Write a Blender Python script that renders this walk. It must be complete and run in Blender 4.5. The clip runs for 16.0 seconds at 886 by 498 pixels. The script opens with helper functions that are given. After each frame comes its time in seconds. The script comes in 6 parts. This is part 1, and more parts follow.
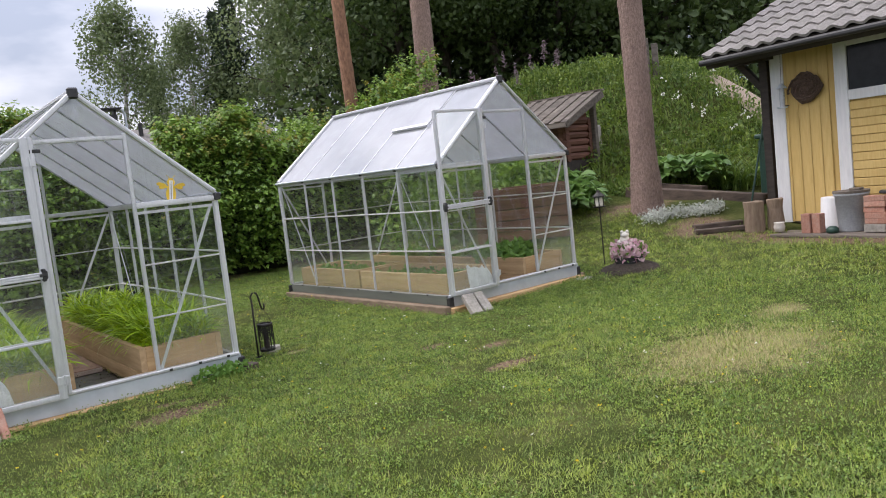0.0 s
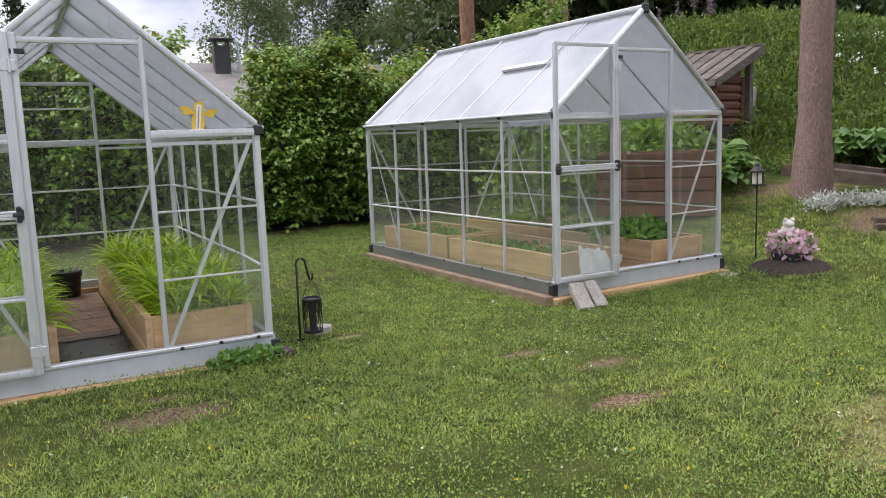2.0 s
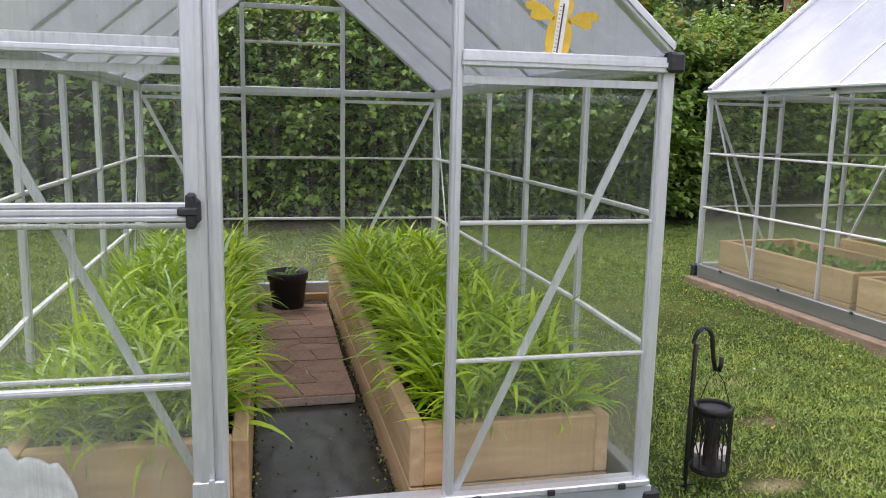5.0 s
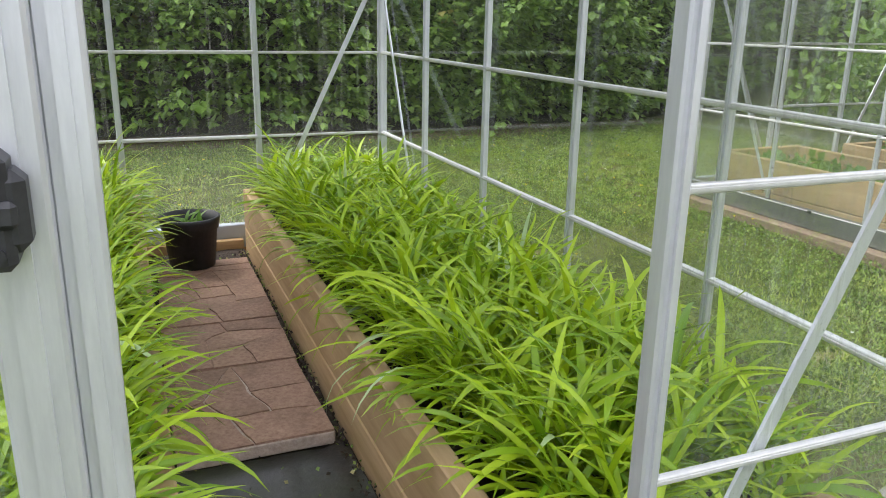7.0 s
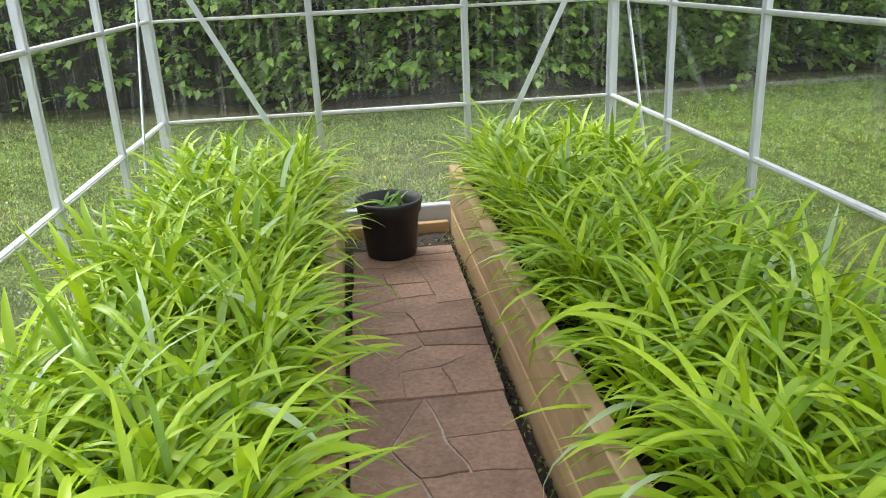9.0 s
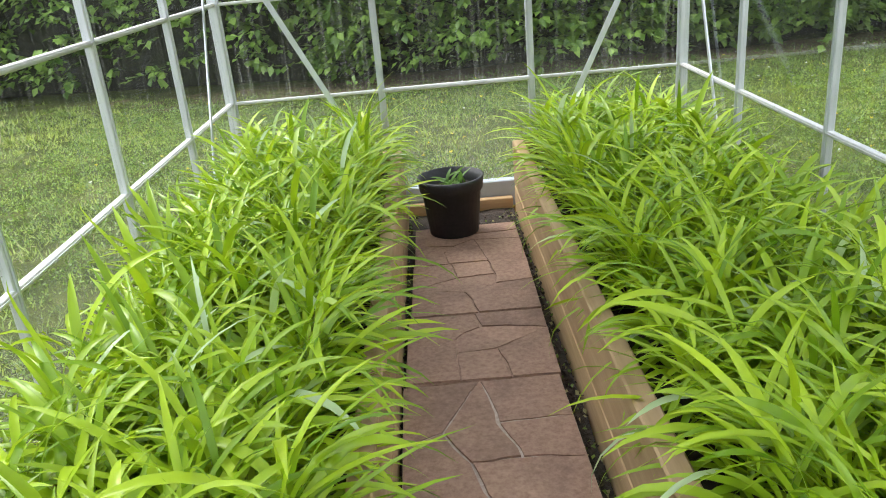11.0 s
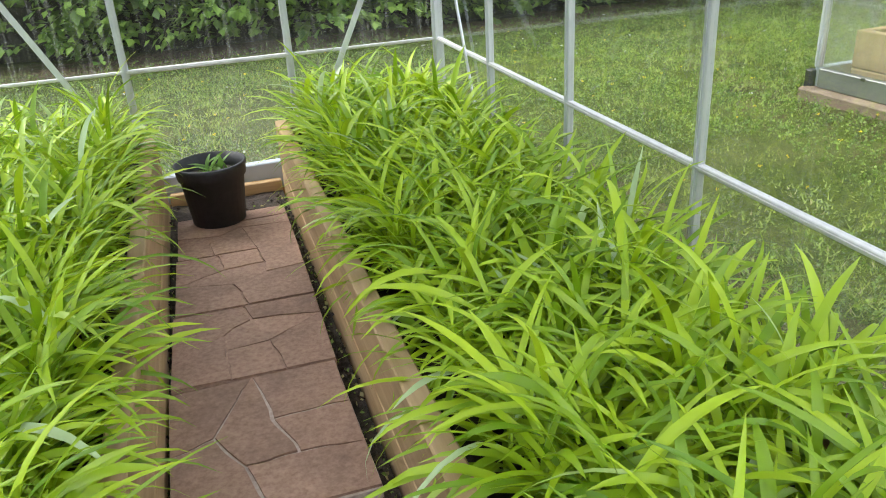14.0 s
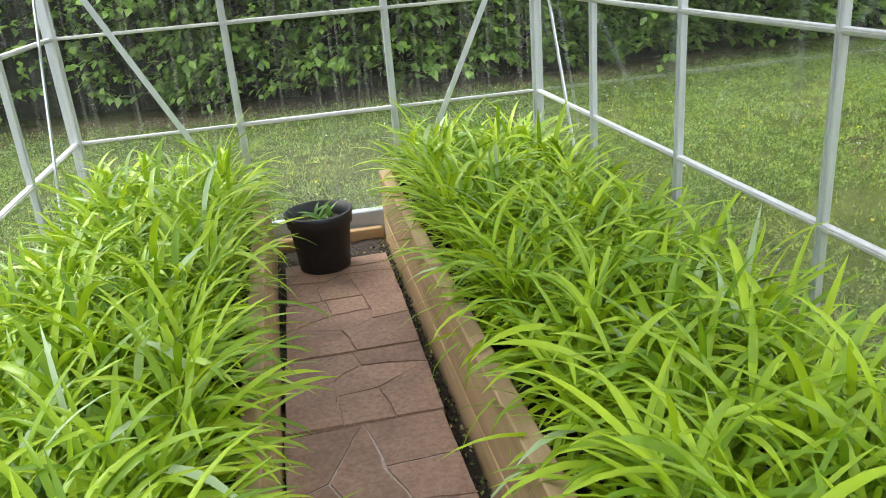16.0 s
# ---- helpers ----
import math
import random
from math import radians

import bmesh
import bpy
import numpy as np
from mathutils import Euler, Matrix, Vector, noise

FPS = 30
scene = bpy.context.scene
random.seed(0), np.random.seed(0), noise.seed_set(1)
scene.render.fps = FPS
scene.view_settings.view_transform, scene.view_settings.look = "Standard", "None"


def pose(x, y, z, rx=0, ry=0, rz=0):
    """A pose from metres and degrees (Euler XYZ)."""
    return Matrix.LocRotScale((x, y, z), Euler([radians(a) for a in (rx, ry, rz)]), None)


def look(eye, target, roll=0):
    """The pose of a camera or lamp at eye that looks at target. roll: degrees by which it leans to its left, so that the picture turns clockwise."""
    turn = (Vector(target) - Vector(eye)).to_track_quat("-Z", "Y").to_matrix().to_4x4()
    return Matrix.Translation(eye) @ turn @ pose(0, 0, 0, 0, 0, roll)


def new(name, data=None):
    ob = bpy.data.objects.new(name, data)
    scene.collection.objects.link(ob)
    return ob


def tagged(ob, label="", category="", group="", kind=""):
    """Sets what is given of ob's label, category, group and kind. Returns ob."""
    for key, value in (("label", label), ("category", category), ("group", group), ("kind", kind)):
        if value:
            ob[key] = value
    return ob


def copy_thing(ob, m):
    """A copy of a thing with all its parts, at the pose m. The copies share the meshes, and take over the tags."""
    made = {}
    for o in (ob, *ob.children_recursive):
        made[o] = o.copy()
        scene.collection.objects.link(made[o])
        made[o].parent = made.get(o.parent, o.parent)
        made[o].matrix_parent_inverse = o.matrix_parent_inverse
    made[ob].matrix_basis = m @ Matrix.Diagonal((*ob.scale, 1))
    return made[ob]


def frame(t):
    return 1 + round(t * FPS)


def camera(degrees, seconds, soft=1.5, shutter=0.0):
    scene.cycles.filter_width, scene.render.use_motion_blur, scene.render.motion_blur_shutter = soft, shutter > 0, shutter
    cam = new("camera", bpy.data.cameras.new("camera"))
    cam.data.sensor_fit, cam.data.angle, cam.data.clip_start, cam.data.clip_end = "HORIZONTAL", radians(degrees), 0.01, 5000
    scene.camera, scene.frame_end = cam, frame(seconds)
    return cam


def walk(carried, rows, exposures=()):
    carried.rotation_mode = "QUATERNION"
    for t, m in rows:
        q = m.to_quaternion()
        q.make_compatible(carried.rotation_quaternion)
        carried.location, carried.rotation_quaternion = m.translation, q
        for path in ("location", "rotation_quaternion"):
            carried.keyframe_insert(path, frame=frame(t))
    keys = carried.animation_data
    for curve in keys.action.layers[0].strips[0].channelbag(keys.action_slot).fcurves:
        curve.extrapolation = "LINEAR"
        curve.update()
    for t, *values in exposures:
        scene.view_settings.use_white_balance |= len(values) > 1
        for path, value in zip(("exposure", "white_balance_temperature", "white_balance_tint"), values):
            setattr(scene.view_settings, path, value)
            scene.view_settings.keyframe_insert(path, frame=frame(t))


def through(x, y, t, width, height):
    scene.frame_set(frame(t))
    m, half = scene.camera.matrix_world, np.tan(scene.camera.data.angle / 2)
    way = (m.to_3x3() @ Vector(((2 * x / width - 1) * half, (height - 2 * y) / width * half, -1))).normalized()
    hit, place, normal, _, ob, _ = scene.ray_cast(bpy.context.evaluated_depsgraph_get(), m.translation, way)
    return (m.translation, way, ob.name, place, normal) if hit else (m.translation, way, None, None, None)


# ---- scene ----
cam = camera(59.4, 16.0, soft=1.0)
PATH = [
    (0, (-1.345, -5.745, 1.372), (-0.142, -4.158, 1.179), -6.4),
    (0.5, (-0.991, -5.563, 1.347), (0.306, -4.054, 1.144), -6.5),
    (1, (-0.734, -5.349, 1.338), (0.577, -3.854, 1.12), -5.8),
    (1.5, (-0.554, -4.957, 1.341), (0.651, -3.383, 1.073), -3.9),
    (2, (-0.362, -4.552, 1.298), (0.585, -2.813, 1.019), -2.1),
    (2.5, (-0.248, -4.134, 1.286), (0.564, -2.329, 0.999), -1.6),
    (3, (-0.246, -3.71, 1.289), (0.431, -1.857, 0.958), -1.2),
    (3.5, (-0.167, -3.274, 1.279), (0.391, -1.382, 0.951), -0.2),
    (4, (-0.186, -2.845, 1.253), (0.337, -0.943, 0.926), -0.1),
    (4.5, (-0.191, -2.421, 1.23), (0.305, -0.509, 0.915), 0.1),
    (5, (-0.192, -2.004, 1.222), (0.255, -0.081, 0.896), 1.2),
    (5.2, (-0.227, -1.835, 1.21), (0.221, 0.084, 0.869), 1.3),
    (7.3, (-0.268, -0.575, 1.134), (0.474, 1.188, 0.549), 1.0),
    (7.5, (-0.233, -0.491, 1.136), (0.508, 1.271, 0.548), 0.9),
    (8, (-0.18, -0.315, 1.129), (0.561, 1.444, 0.53), 0.4),
    (8.5, (-0.162, -0.196, 1.128), (0.445, 1.6, 0.493), -1.7),
    (9, (-0.158, -0.158, 1.111), (0.037, 1.714, 0.434), -2.7),
    (9.2, (-0.122, -0.138, 1.104), (-0.094, 1.738, 0.414), -3.3),
    (11.3, (-0.086, -0.139, 1.142), (-0.09, 1.716, 0.394), -5.4),
    (11.5, (-0.075, -0.135, 1.145), (-0.003, 1.715, 0.387), -5.2),
    (12, (-0.053, -0.127, 1.142), (0.139, 1.709, 0.37), -4.8),
    (12.5, (-0.039, -0.123, 1.143), (0.236, 1.701, 0.37), -4.3),
    (13, (-0.038, -0.11, 1.137), (0.308, 1.693, 0.343), -4.1),
    (13.5, (-0.037, -0.115, 1.119), (0.401, 1.657, 0.302), -3.5),
    (14, (-0.027, -0.099, 1.133), (0.48, 1.645, 0.297), -3.5),
    (14.5, (-0.034, -0.09, 1.135), (0.508, 1.644, 0.299), -3.5),
    (15, (-0.028, -0.091, 1.142), (0.506, 1.658, 0.331), -3.9),
    (15.5, (-0.079, -0.098, 1.164), (0.386, 1.694, 0.409), -4.2),
    (16, (-0.104, -0.096, 1.173), (0.225, 1.739, 0.45), -4.8),
]
walk(cam, [(t, look(eye, target, roll)) for t, eye, target, roll in PATH],
     [(0, 0.58, 6600, 18), (1.0, 0.72, 6600, 18), (2.5, 0.6, 6600, 20), (4.0, 0.76, 6600, 21), (5.5, 0.86, 6600, 21), (7.3, 1.3, 6550, 14), (9.0, 1.48, 6500, 12), (16, 1.53, 6500, 12)])

# ---------- world, sun, exposure ----------
SUN_ELEVATION, SUN_AZIMUTH = radians(55), radians(318)
world = bpy.data.worlds.new("overcast_sky")
scene.world = world
world.use_nodes = True
wn, wl = world.node_tree.nodes, world.node_tree.links
wn.clear()
w_out = wn.new("ShaderNodeOutputWorld")
w_bg = wn.new("ShaderNodeBackground")
w_bg.inputs["Strength"].default_value = 0.185
w_sky = wn.new("ShaderNodeTexSky")
w_sky.sky_type = "NISHITA"
w_sky.sun_disc = False
w_sky.sun_elevation, w_sky.sun_rotation = SUN_ELEVATION, SUN_AZIMUTH
w_coord = wn.new("ShaderNodeTexCoord")
w_map = wn.new("ShaderNodeMapping")
w_map.inputs["Scale"].default_value = (1.0, 1.0, 2.6)
w_map.inputs["Location"].default_value = (0.35, 0.1, 0.0)
w_noise = wn.new("ShaderNodeTexNoise")
w_noise.inputs["Scale"].default_value = 2.4
w_noise.inputs["Detail"].default_value = 6
w_ramp = wn.new("ShaderNodeValToRGB")
w_ramp.color_ramp.elements[0].position, w_ramp.color_ramp.elements[0].color = 0.40, (2.9, 3.35, 4.1, 1)
w_ramp.color_ramp.elements[1].position, w_ramp.color_ramp.elements[1].color = 0.60, (8.0, 8.2, 8.6, 1)
w_mix = wn.new("ShaderNodeMix")
w_mix.data_type = "RGBA"
w_mix.inputs[0].default_value = 0.9
wl.new(w_coord.outputs["Generated"], w_map.inputs["Vector"])
wl.new(w_map.outputs["Vector"], w_noise.inputs["Vector"])
wl.new(w_noise.outputs["Fac"], w_ramp.inputs["Fac"])
wl.new(w_sky.outputs["Color"], w_mix.inputs[6])
wl.new(w_ramp.outputs["Color"], w_mix.inputs[7])
# an overcast sky is darker towards the horizon
w_sep = wn.new("ShaderNodeSeparateXYZ")
w_lift = wn.new("ShaderNodeMapRange")
w_lift.inputs["From Min"].default_value, w_lift.inputs["From Max"].default_value = 0.0, 1.0
w_lift.inputs["To Min"].default_value, w_lift.inputs["To Max"].default_value = 0.5, 1.4
w_tone = wn.new("ShaderNodeVectorMath")
w_tone.operation = "SCALE"
wl.new(w_coord.outputs["Generated"], w_sep.inputs[0])
wl.new(w_sep.outputs["Z"], w_lift.inputs["Value"])
wl.new(w_mix.outputs[2], w_tone.inputs[0])
wl.new(w_lift.outputs[0], w_tone.inputs["Scale"])
wl.new(w_tone.outputs[0], w_bg.inputs["Color"])
wl.new(w_bg.outputs["Background"], w_out.inputs["Surface"])

sun_data = bpy.data.lights.new("sun", "SUN")
sun_data.energy, sun_data.angle, sun_data.color = 1.4, radians(24), (1.0, 0.96, 0.9)
sun = new("sun", sun_data)
sun_way = Vector((math.sin(SUN_AZIMUTH) * math.cos(SUN_ELEVATION), math.cos(SUN_AZIMUTH) * math.cos(SUN_ELEVATION), math.sin(SUN_ELEVATION)))
sun.matrix_world = look(sun_way * 30, (0, 0, 0))

# ---------- materials ----------


def nodes_of(name):
    m = bpy.data.materials.new(name)
    m.use_nodes = True
    nt = m.node_tree
    return m, nt, nt.nodes["Principled BSDF"], nt.nodes["Material Output"]


def noise_node(nt, vec, scale, detail=4, rough=0.6, stretch=(1, 1, 1)):
    mp = nt.nodes.new("ShaderNodeMapping")
    mp.inputs["Scale"].default_value = stretch
    nt.links.new(vec, mp.inputs["Vector"])
    n = nt.nodes.new("ShaderNodeTexNoise")
    n.inputs["Scale"].default_value, n.inputs["Detail"].default_value, n.inputs["Roughness"].default_value = scale, detail, rough
    nt.links.new(mp.outputs["Vector"], n.inputs["Vector"])
    return n.outputs["Fac"]


def ramp_node(nt, fac, stops):
    r = nt.nodes.new("ShaderNodeValToRGB")
    els = r.color_ramp.elements
    while len(els) < len(stops):
        els.new(0.5)
    for e, (p, c) in zip(els, stops):
        e.position = p
        e.color = (*c, 1) if len(c) == 3 else c
    nt.links.new(fac, r.inputs["Fac"])
    return r.outputs["Color"]


def mix_col(nt, fac, a, b, blend="MIX"):
    n = nt.nodes.new("ShaderNodeMix")
    n.data_type, n.blend_type = "RGBA", blend
    for sock, v in ((n.inputs[0], fac), (n.inputs[6], a), (n.inputs[7], b)):
        if isinstance(v, (int, float)):
            sock.default_value = v
        elif isinstance(v, tuple):
            sock.default_value = (*v, 1)
        else:
            nt.links.new(v, sock)
    return n.outputs[2]


def math_node(nt, op, a, b=0.0, c=0.0):
    n = nt.nodes.new("ShaderNodeMath")
    n.operation = op
    for sock, v in zip(n.inputs, (a, b, c)):
        if isinstance(v, (int, float)):
            sock.default_value = v
        else:
            nt.links.new(v, sock)
    return n.outputs[0]


def bump_node(nt, height, strength, dist=0.01):
    b = nt.nodes.new("ShaderNodeBump")
    b.inputs["Strength"].default_value, b.inputs["Distance"].default_value = strength, dist
    nt.links.new(height, b.inputs["Height"])
    return b.outputs["Normal"]


def surface(name, dark, light, big=1.5, fine=40, rough=0.8, metal=0.0, bump=0.3, depth=0.004, stretch=(1, 1, 1), stain=None, stain_amount=0.35, vary=0.12):
    """Solid material: grain between two colours, stains at a larger scale, relief, and a small change from object to object."""
    m, nt, p, out = nodes_of(name)
    tc = nt.nodes.new("ShaderNodeTexCoord").outputs["Object"]
    oi = nt.nodes.new("ShaderNodeObjectInfo")
    add = nt.nodes.new("ShaderNodeVectorMath")
    add.operation = "ADD"
    mul = nt.nodes.new("ShaderNodeMath")
    mul.operation, mul.inputs[1].default_value = "MULTIPLY", 37.0
    nt.links.new(oi.outputs["Random"], mul.inputs[0])
    nt.links.new(tc, add.inputs[0])
    nt.links.new(mul.outputs[0], add.inputs[1])
    vec = add.outputs["Vector"]
    f = noise_node(nt, vec, fine, 6, 0.65, stretch)
    g = noise_node(nt, vec, big, 4, 0.6, stretch)
    col = ramp_node(nt, f, [(0.3, dark), (0.7, light)])
    s = stain or tuple(c * 0.55 for c in dark)
    col = mix_col(nt, math_node(nt, "MULTIPLY", ramp_node(nt, g, [(0.45, (0, 0, 0)), (0.72, (1, 1, 1))]), stain_amount), col, s)
    hsv = nt.nodes.new("ShaderNodeHueSaturation")
    nt.links.new(math_node(nt, "MULTIPLY_ADD", oi.outputs["Random"], 2 * vary, 1 - vary), hsv.inputs["Value"])
    nt.links.new(col, hsv.inputs["Color"])
    nt.links.new(hsv.outputs["Color"], p.inputs["Base Color"])
    p.inputs["Metallic"].default_value = metal
    nt.links.new(math_node(nt, "MULTIPLY_ADD", g, 0.25, rough - 0.12), p.inputs["Roughness"])
    nt.links.new(bump_node(nt, f, bump, depth), p.inputs["Normal"])
    return m


def leaf_material(name, dark, light, rough=0.5, through=0.35, patches=None, clumps=0.0, pale=None):
    """Leaves: colour by island and by patches, some light let through."""
    m, nt, p, out = nodes_of(name)
    geo = nt.nodes.new("ShaderNodeNewGeometry")
    tc = nt.nodes.new("ShaderNodeTexCoord").outputs["Object"]
    col = ramp_node(nt, geo.outputs["Random Per Island"], [(0.0, dark), (1.0, light)] if pale is None else [(0.0, dark), (0.978, light), (0.985, pale)])
    n = noise_node(nt, tc, 0.9, 3)
    mid = tuple((a + b) / 2 for a, b in zip(dark, light))
    col = mix_col(nt, math_node(nt, "MULTIPLY", n, 0.5), col, patches or mid)
    if clumps:
        k = noise_node(nt, tc, clumps, 3, 0.6)
        shade = ramp_node(nt, k, [(0.36, (0.62, 0.7, 0.64)), (0.5, (1.0, 1.0, 1.0)), (0.64, (1.26, 1.16, 0.95))])
        col = mix_col(nt, 1.0, col, shade, "MULTIPLY")
    nt.links.new(col, p.inputs["Base Color"])
    p.inputs["Roughness"].default_value = rough
    tr = nt.nodes.new("ShaderNodeBsdfTranslucent")
    bright = nt.nodes.new("ShaderNodeHueSaturation")
    bright.inputs["Value"].default_value = 1.25
    bright.inputs["Hue"].default_value = 0.49
    nt.links.new(col, bright.inputs["Color"])
    nt.links.new(bright.outputs["Color"], tr.inputs["Color"])
    mx = nt.nodes.new("ShaderNodeMixShader")
    mx.inputs["Fac"].default_value = through
    nt.links.new(p.outputs["BSDF"], mx.inputs[1])
    nt.links.new(tr.outputs["BSDF"], mx.inputs[2])
    nt.links.new(mx.outputs["Shader"], out.inputs["Surface"])
    return m


def glazing(name, haze_lo, haze_hi, haze_col, streak=(13, 13, 0.6), thru=(0.95, 0.97, 0.95), fog=0.0, shine=0.3, glow=0.5):
    """Thin clear or milky plastic sheet: lets light straight through, reflects at grazing angles, with streaks of dirt and water marks."""
    m, nt, p, out = nodes_of(name)
    nt.nodes.remove(p)
    tc = nt.nodes.new("ShaderNodeTexCoord").outputs["Object"]
    t = nt.nodes.new("ShaderNodeBsdfTransparent")
    t.inputs["Color"].default_value = (*thru, 1)
    d = nt.nodes.new("ShaderNodeBsdfDiffuse")
    d.inputs["Color"].default_value = (*haze_col, 1)
    tl = nt.nodes.new("ShaderNodeBsdfTranslucent")
    tl.inputs["Color"].default_value = (*haze_col, 1)
    dm = nt.nodes.new("ShaderNodeMixShader")
    dm.inputs["Fac"].default_value = glow
    nt.links.new(d.outputs[0], dm.inputs[1])
    nt.links.new(tl.outputs[0], dm.inputs[2])
    a = noise_node(nt, tc, 3.0, 6, 0.7, streak)
    b = noise_node(nt, tc, 1.3, 3, 0.5)
    c = noise_node(nt, tc, 160, 2, 0.5)
    drops = math_node(nt, "MULTIPLY", ramp_node(nt, c, [(0.66, (0, 0, 0)), (0.7, (1, 1, 1))]), math_node(nt, "MULTIPLY", b, 0.5))
    f = math_node(nt, "MULTIPLY", ramp_node(nt, a, [(0.5, (haze_lo,) * 3), (0.7, (haze_hi,) * 3)]), math_node(nt, "MULTIPLY_ADD", b, 1.2, 0.4))
    f = math_node(nt, "ADD", f, drops)
    if fog:
        sep = nt.nodes.new("ShaderNodeSeparateXYZ")
        nt.links.new(tc, sep.inputs[0])
        low = nt.nodes.new("ShaderNodeMapRange")
        nt.links.new(math_node(nt, "MULTIPLY_ADD", b, 0.5, sep.outputs["Z"]), low.inputs["Value"])
        low.inputs["From Min"].default_value, low.inputs["From Max"].default_value = 0.95, 0.35
        f = math_node(nt, "ADD", f, math_node(nt, "MULTIPLY", low.outputs[0], fog))
    m1 = nt.nodes.new("ShaderNodeMixShader")
    nt.links.new(f, m1.inputs["Fac"])
    nt.links.new(t.outputs[0], m1.inputs[1])
    nt.links.new(dm.outputs[0], m1.inputs[2])
    g = nt.nodes.new("ShaderNodeBsdfGlossy")
    g.inputs["Roughness"].default_value = 0.05
    g.inputs["Color"].default_value = (0.9, 0.92, 0.95, 1)
    fr = nt.nodes.new("ShaderNodeFresnel")
    fr.inputs["IOR"].default_value = 1.42
    m2 = nt.nodes.new("ShaderNodeMixShader")
    nt.links.new(math_node(nt, "MULTIPLY", fr.outputs[0], shine), m2.inputs["Fac"])
    nt.links.new(m1.outputs[0], m2.inputs[1])
    nt.links.new(g.outputs[0], m2.inputs[2])
    nt.links.new(m2.outputs[0], out.inputs["Surface"])
    return m


def ground_material():
    """Lawn soil and turf: mixed greens, with dry and bare patches worn into it."""
    m, nt, p, out = nodes_of("turf")
    pos = nt.nodes.new("ShaderNodeTexCoord").outputs["Object"]
    fine = noise_node(nt, pos, 55, 6, 0.7)
    mid = noise_node(nt, pos, 2.2, 5, 0.6)
    col = ramp_node(nt, fine, [(0.3, (0.022, 0.028, 0.008)), (0.55, (0.06, 0.08, 0.018)), (0.8, (0.14, 0.16, 0.042))])
    col = mix_col(nt, ramp_node(nt, mid, [(0.45, (0, 0, 0)), (0.75, (0.6, 0.6, 0.6))]), col, (0.17, 0.17, 0.06))
    soil = ramp_node(nt, fine, [(0.4, (0.085, 0.055, 0.036)), (0.62, (0.3, 0.21, 0.145))])
    dry = ramp_node(nt, fine, [(0.3, (0.2, 0.18, 0.08)), (0.75, (0.44, 0.38, 0.2))])
    rag = noise_node(nt, pos, 5, 5, 0.7)
    for kind, px, py, rx, ry, soft in PATCHES:
        if "near" not in kind:
            px, py = in_yard(px, py)
        mp = nt.nodes.new("ShaderNodeMapping")
        mp.inputs["Location"].default_value = (-px / rx, -py / ry, 0)
        mp.inputs["Scale"].default_value = (1 / rx, 1 / ry, 0.0)
        nt.links.new(pos, mp.inputs["Vector"])
        ln = nt.nodes.new("ShaderNodeVectorMath")
        ln.operation = "LENGTH"
        nt.links.new(mp.outputs["Vector"], ln.inputs[0])
        d = math_node(nt, "ADD", ln.outputs["Value"], math_node(nt, "MULTIPLY_ADD", rag, 1.5, -0.75))
        mr = nt.nodes.new("ShaderNodeMapRange")
        mr.inputs["From Min"].default_value, mr.inputs["From Max"].default_value = 1.0, 1.0 - soft
        nt.links.new(d, mr.inputs["Value"])
        col = mix_col(nt, mr.outputs[0], col, soil if "bare" in kind else dry)
    nt.links.new(col, p.inputs["Base Color"])
    p.inputs["Roughness"].default_value = 0.95
    p.inputs["Specular IOR Level"].default_value = 0.1
    nt.links.new(bump_node(nt, fine, 0.8, 0.03), p.inputs["Normal"])
    return m


# the yard lies turned against the entered greenhouse
YARD = pose(-1.345, -5.745, 0, 0, 0, -5.2) @ pose(0.773, 5.89, 0)
YARD_INV = YARD.inverted()


def in_yard(x, y):
    q = YARD @ Vector((x, y, 0))
    return q.x, q.y


# worn places in the lawn: kind, x, y, half widths, softness
PATCHES = [
    ("dry", 3.3, -2.75, 0.85, 0.62, 0.7),
    ("dry", 4.4, -2.3, 0.35, 0.2, 0.9),
    ("bare near", 0.17, -0.76, 0.4, 0.18, 0.6),
    ("bare near", 0.2, -0.48, 0.2, 0.07, 0.7),
    ("bare near", 1.47, 0.12, 0.12, 0.06, 0.8),
    ("bare near", 2.15, -0.89, 0.22, 0.08, 0.8),
    ("bare near", 2.35, -1.32, 0.2, 0.08, 0.8),
    ("bare near", 2.07, -1.84, 0.24, 0.1, 0.5),
    ("dry near", 1.44, 0.11, 0.14, 0.06, 0.8),
    ("dry near", 1.89, 1.09, 0.12, 0.06, 0.8),
    ("bare", 1.75, 0.75, 0.16, 0.08, 0.8),
    ("bare", 7.75, -1.0, 0.62, 2.0, 0.35),
    ("bare", 7.6, 1.0, 0.55, 0.45, 0.4),
    ("bare", 5.4, 0.2, 0.34, 0.28, 0.4),
    ("bare", 7.9, 2.6, 0.9, 0.6, 0.5),
    ("bare", 1.0, 6.6, 4.6, 0.55, 0.5),
]

MAT_TURF = ground_material()
MAT_GRASS = leaf_material("grass_blades", (0.055, 0.11, 0.016), (0.34, 0.45, 0.093), 0.6, 0.26, (0.23, 0.285, 0.05), 7.0)
MAT_DRYGRASS = leaf_material("dry_grass", (0.26, 0.25, 0.095), (0.5, 0.45, 0.22), 0.8, 0.2)
MAT_CLOVER = leaf_material("clover_leaves", (0.055, 0.12, 0.018), (0.28, 0.41, 0.083), 0.5, 0.22, None, 9.0)
MAT_BEDLEAF = leaf_material("lance_leaves", (0.085, 0.22, 0.006), (0.5, 0.66, 0.025), 0.36, 0.26, (0.33, 0.5, 0.016), 0.0, (0.55, 0.66, 0.45))
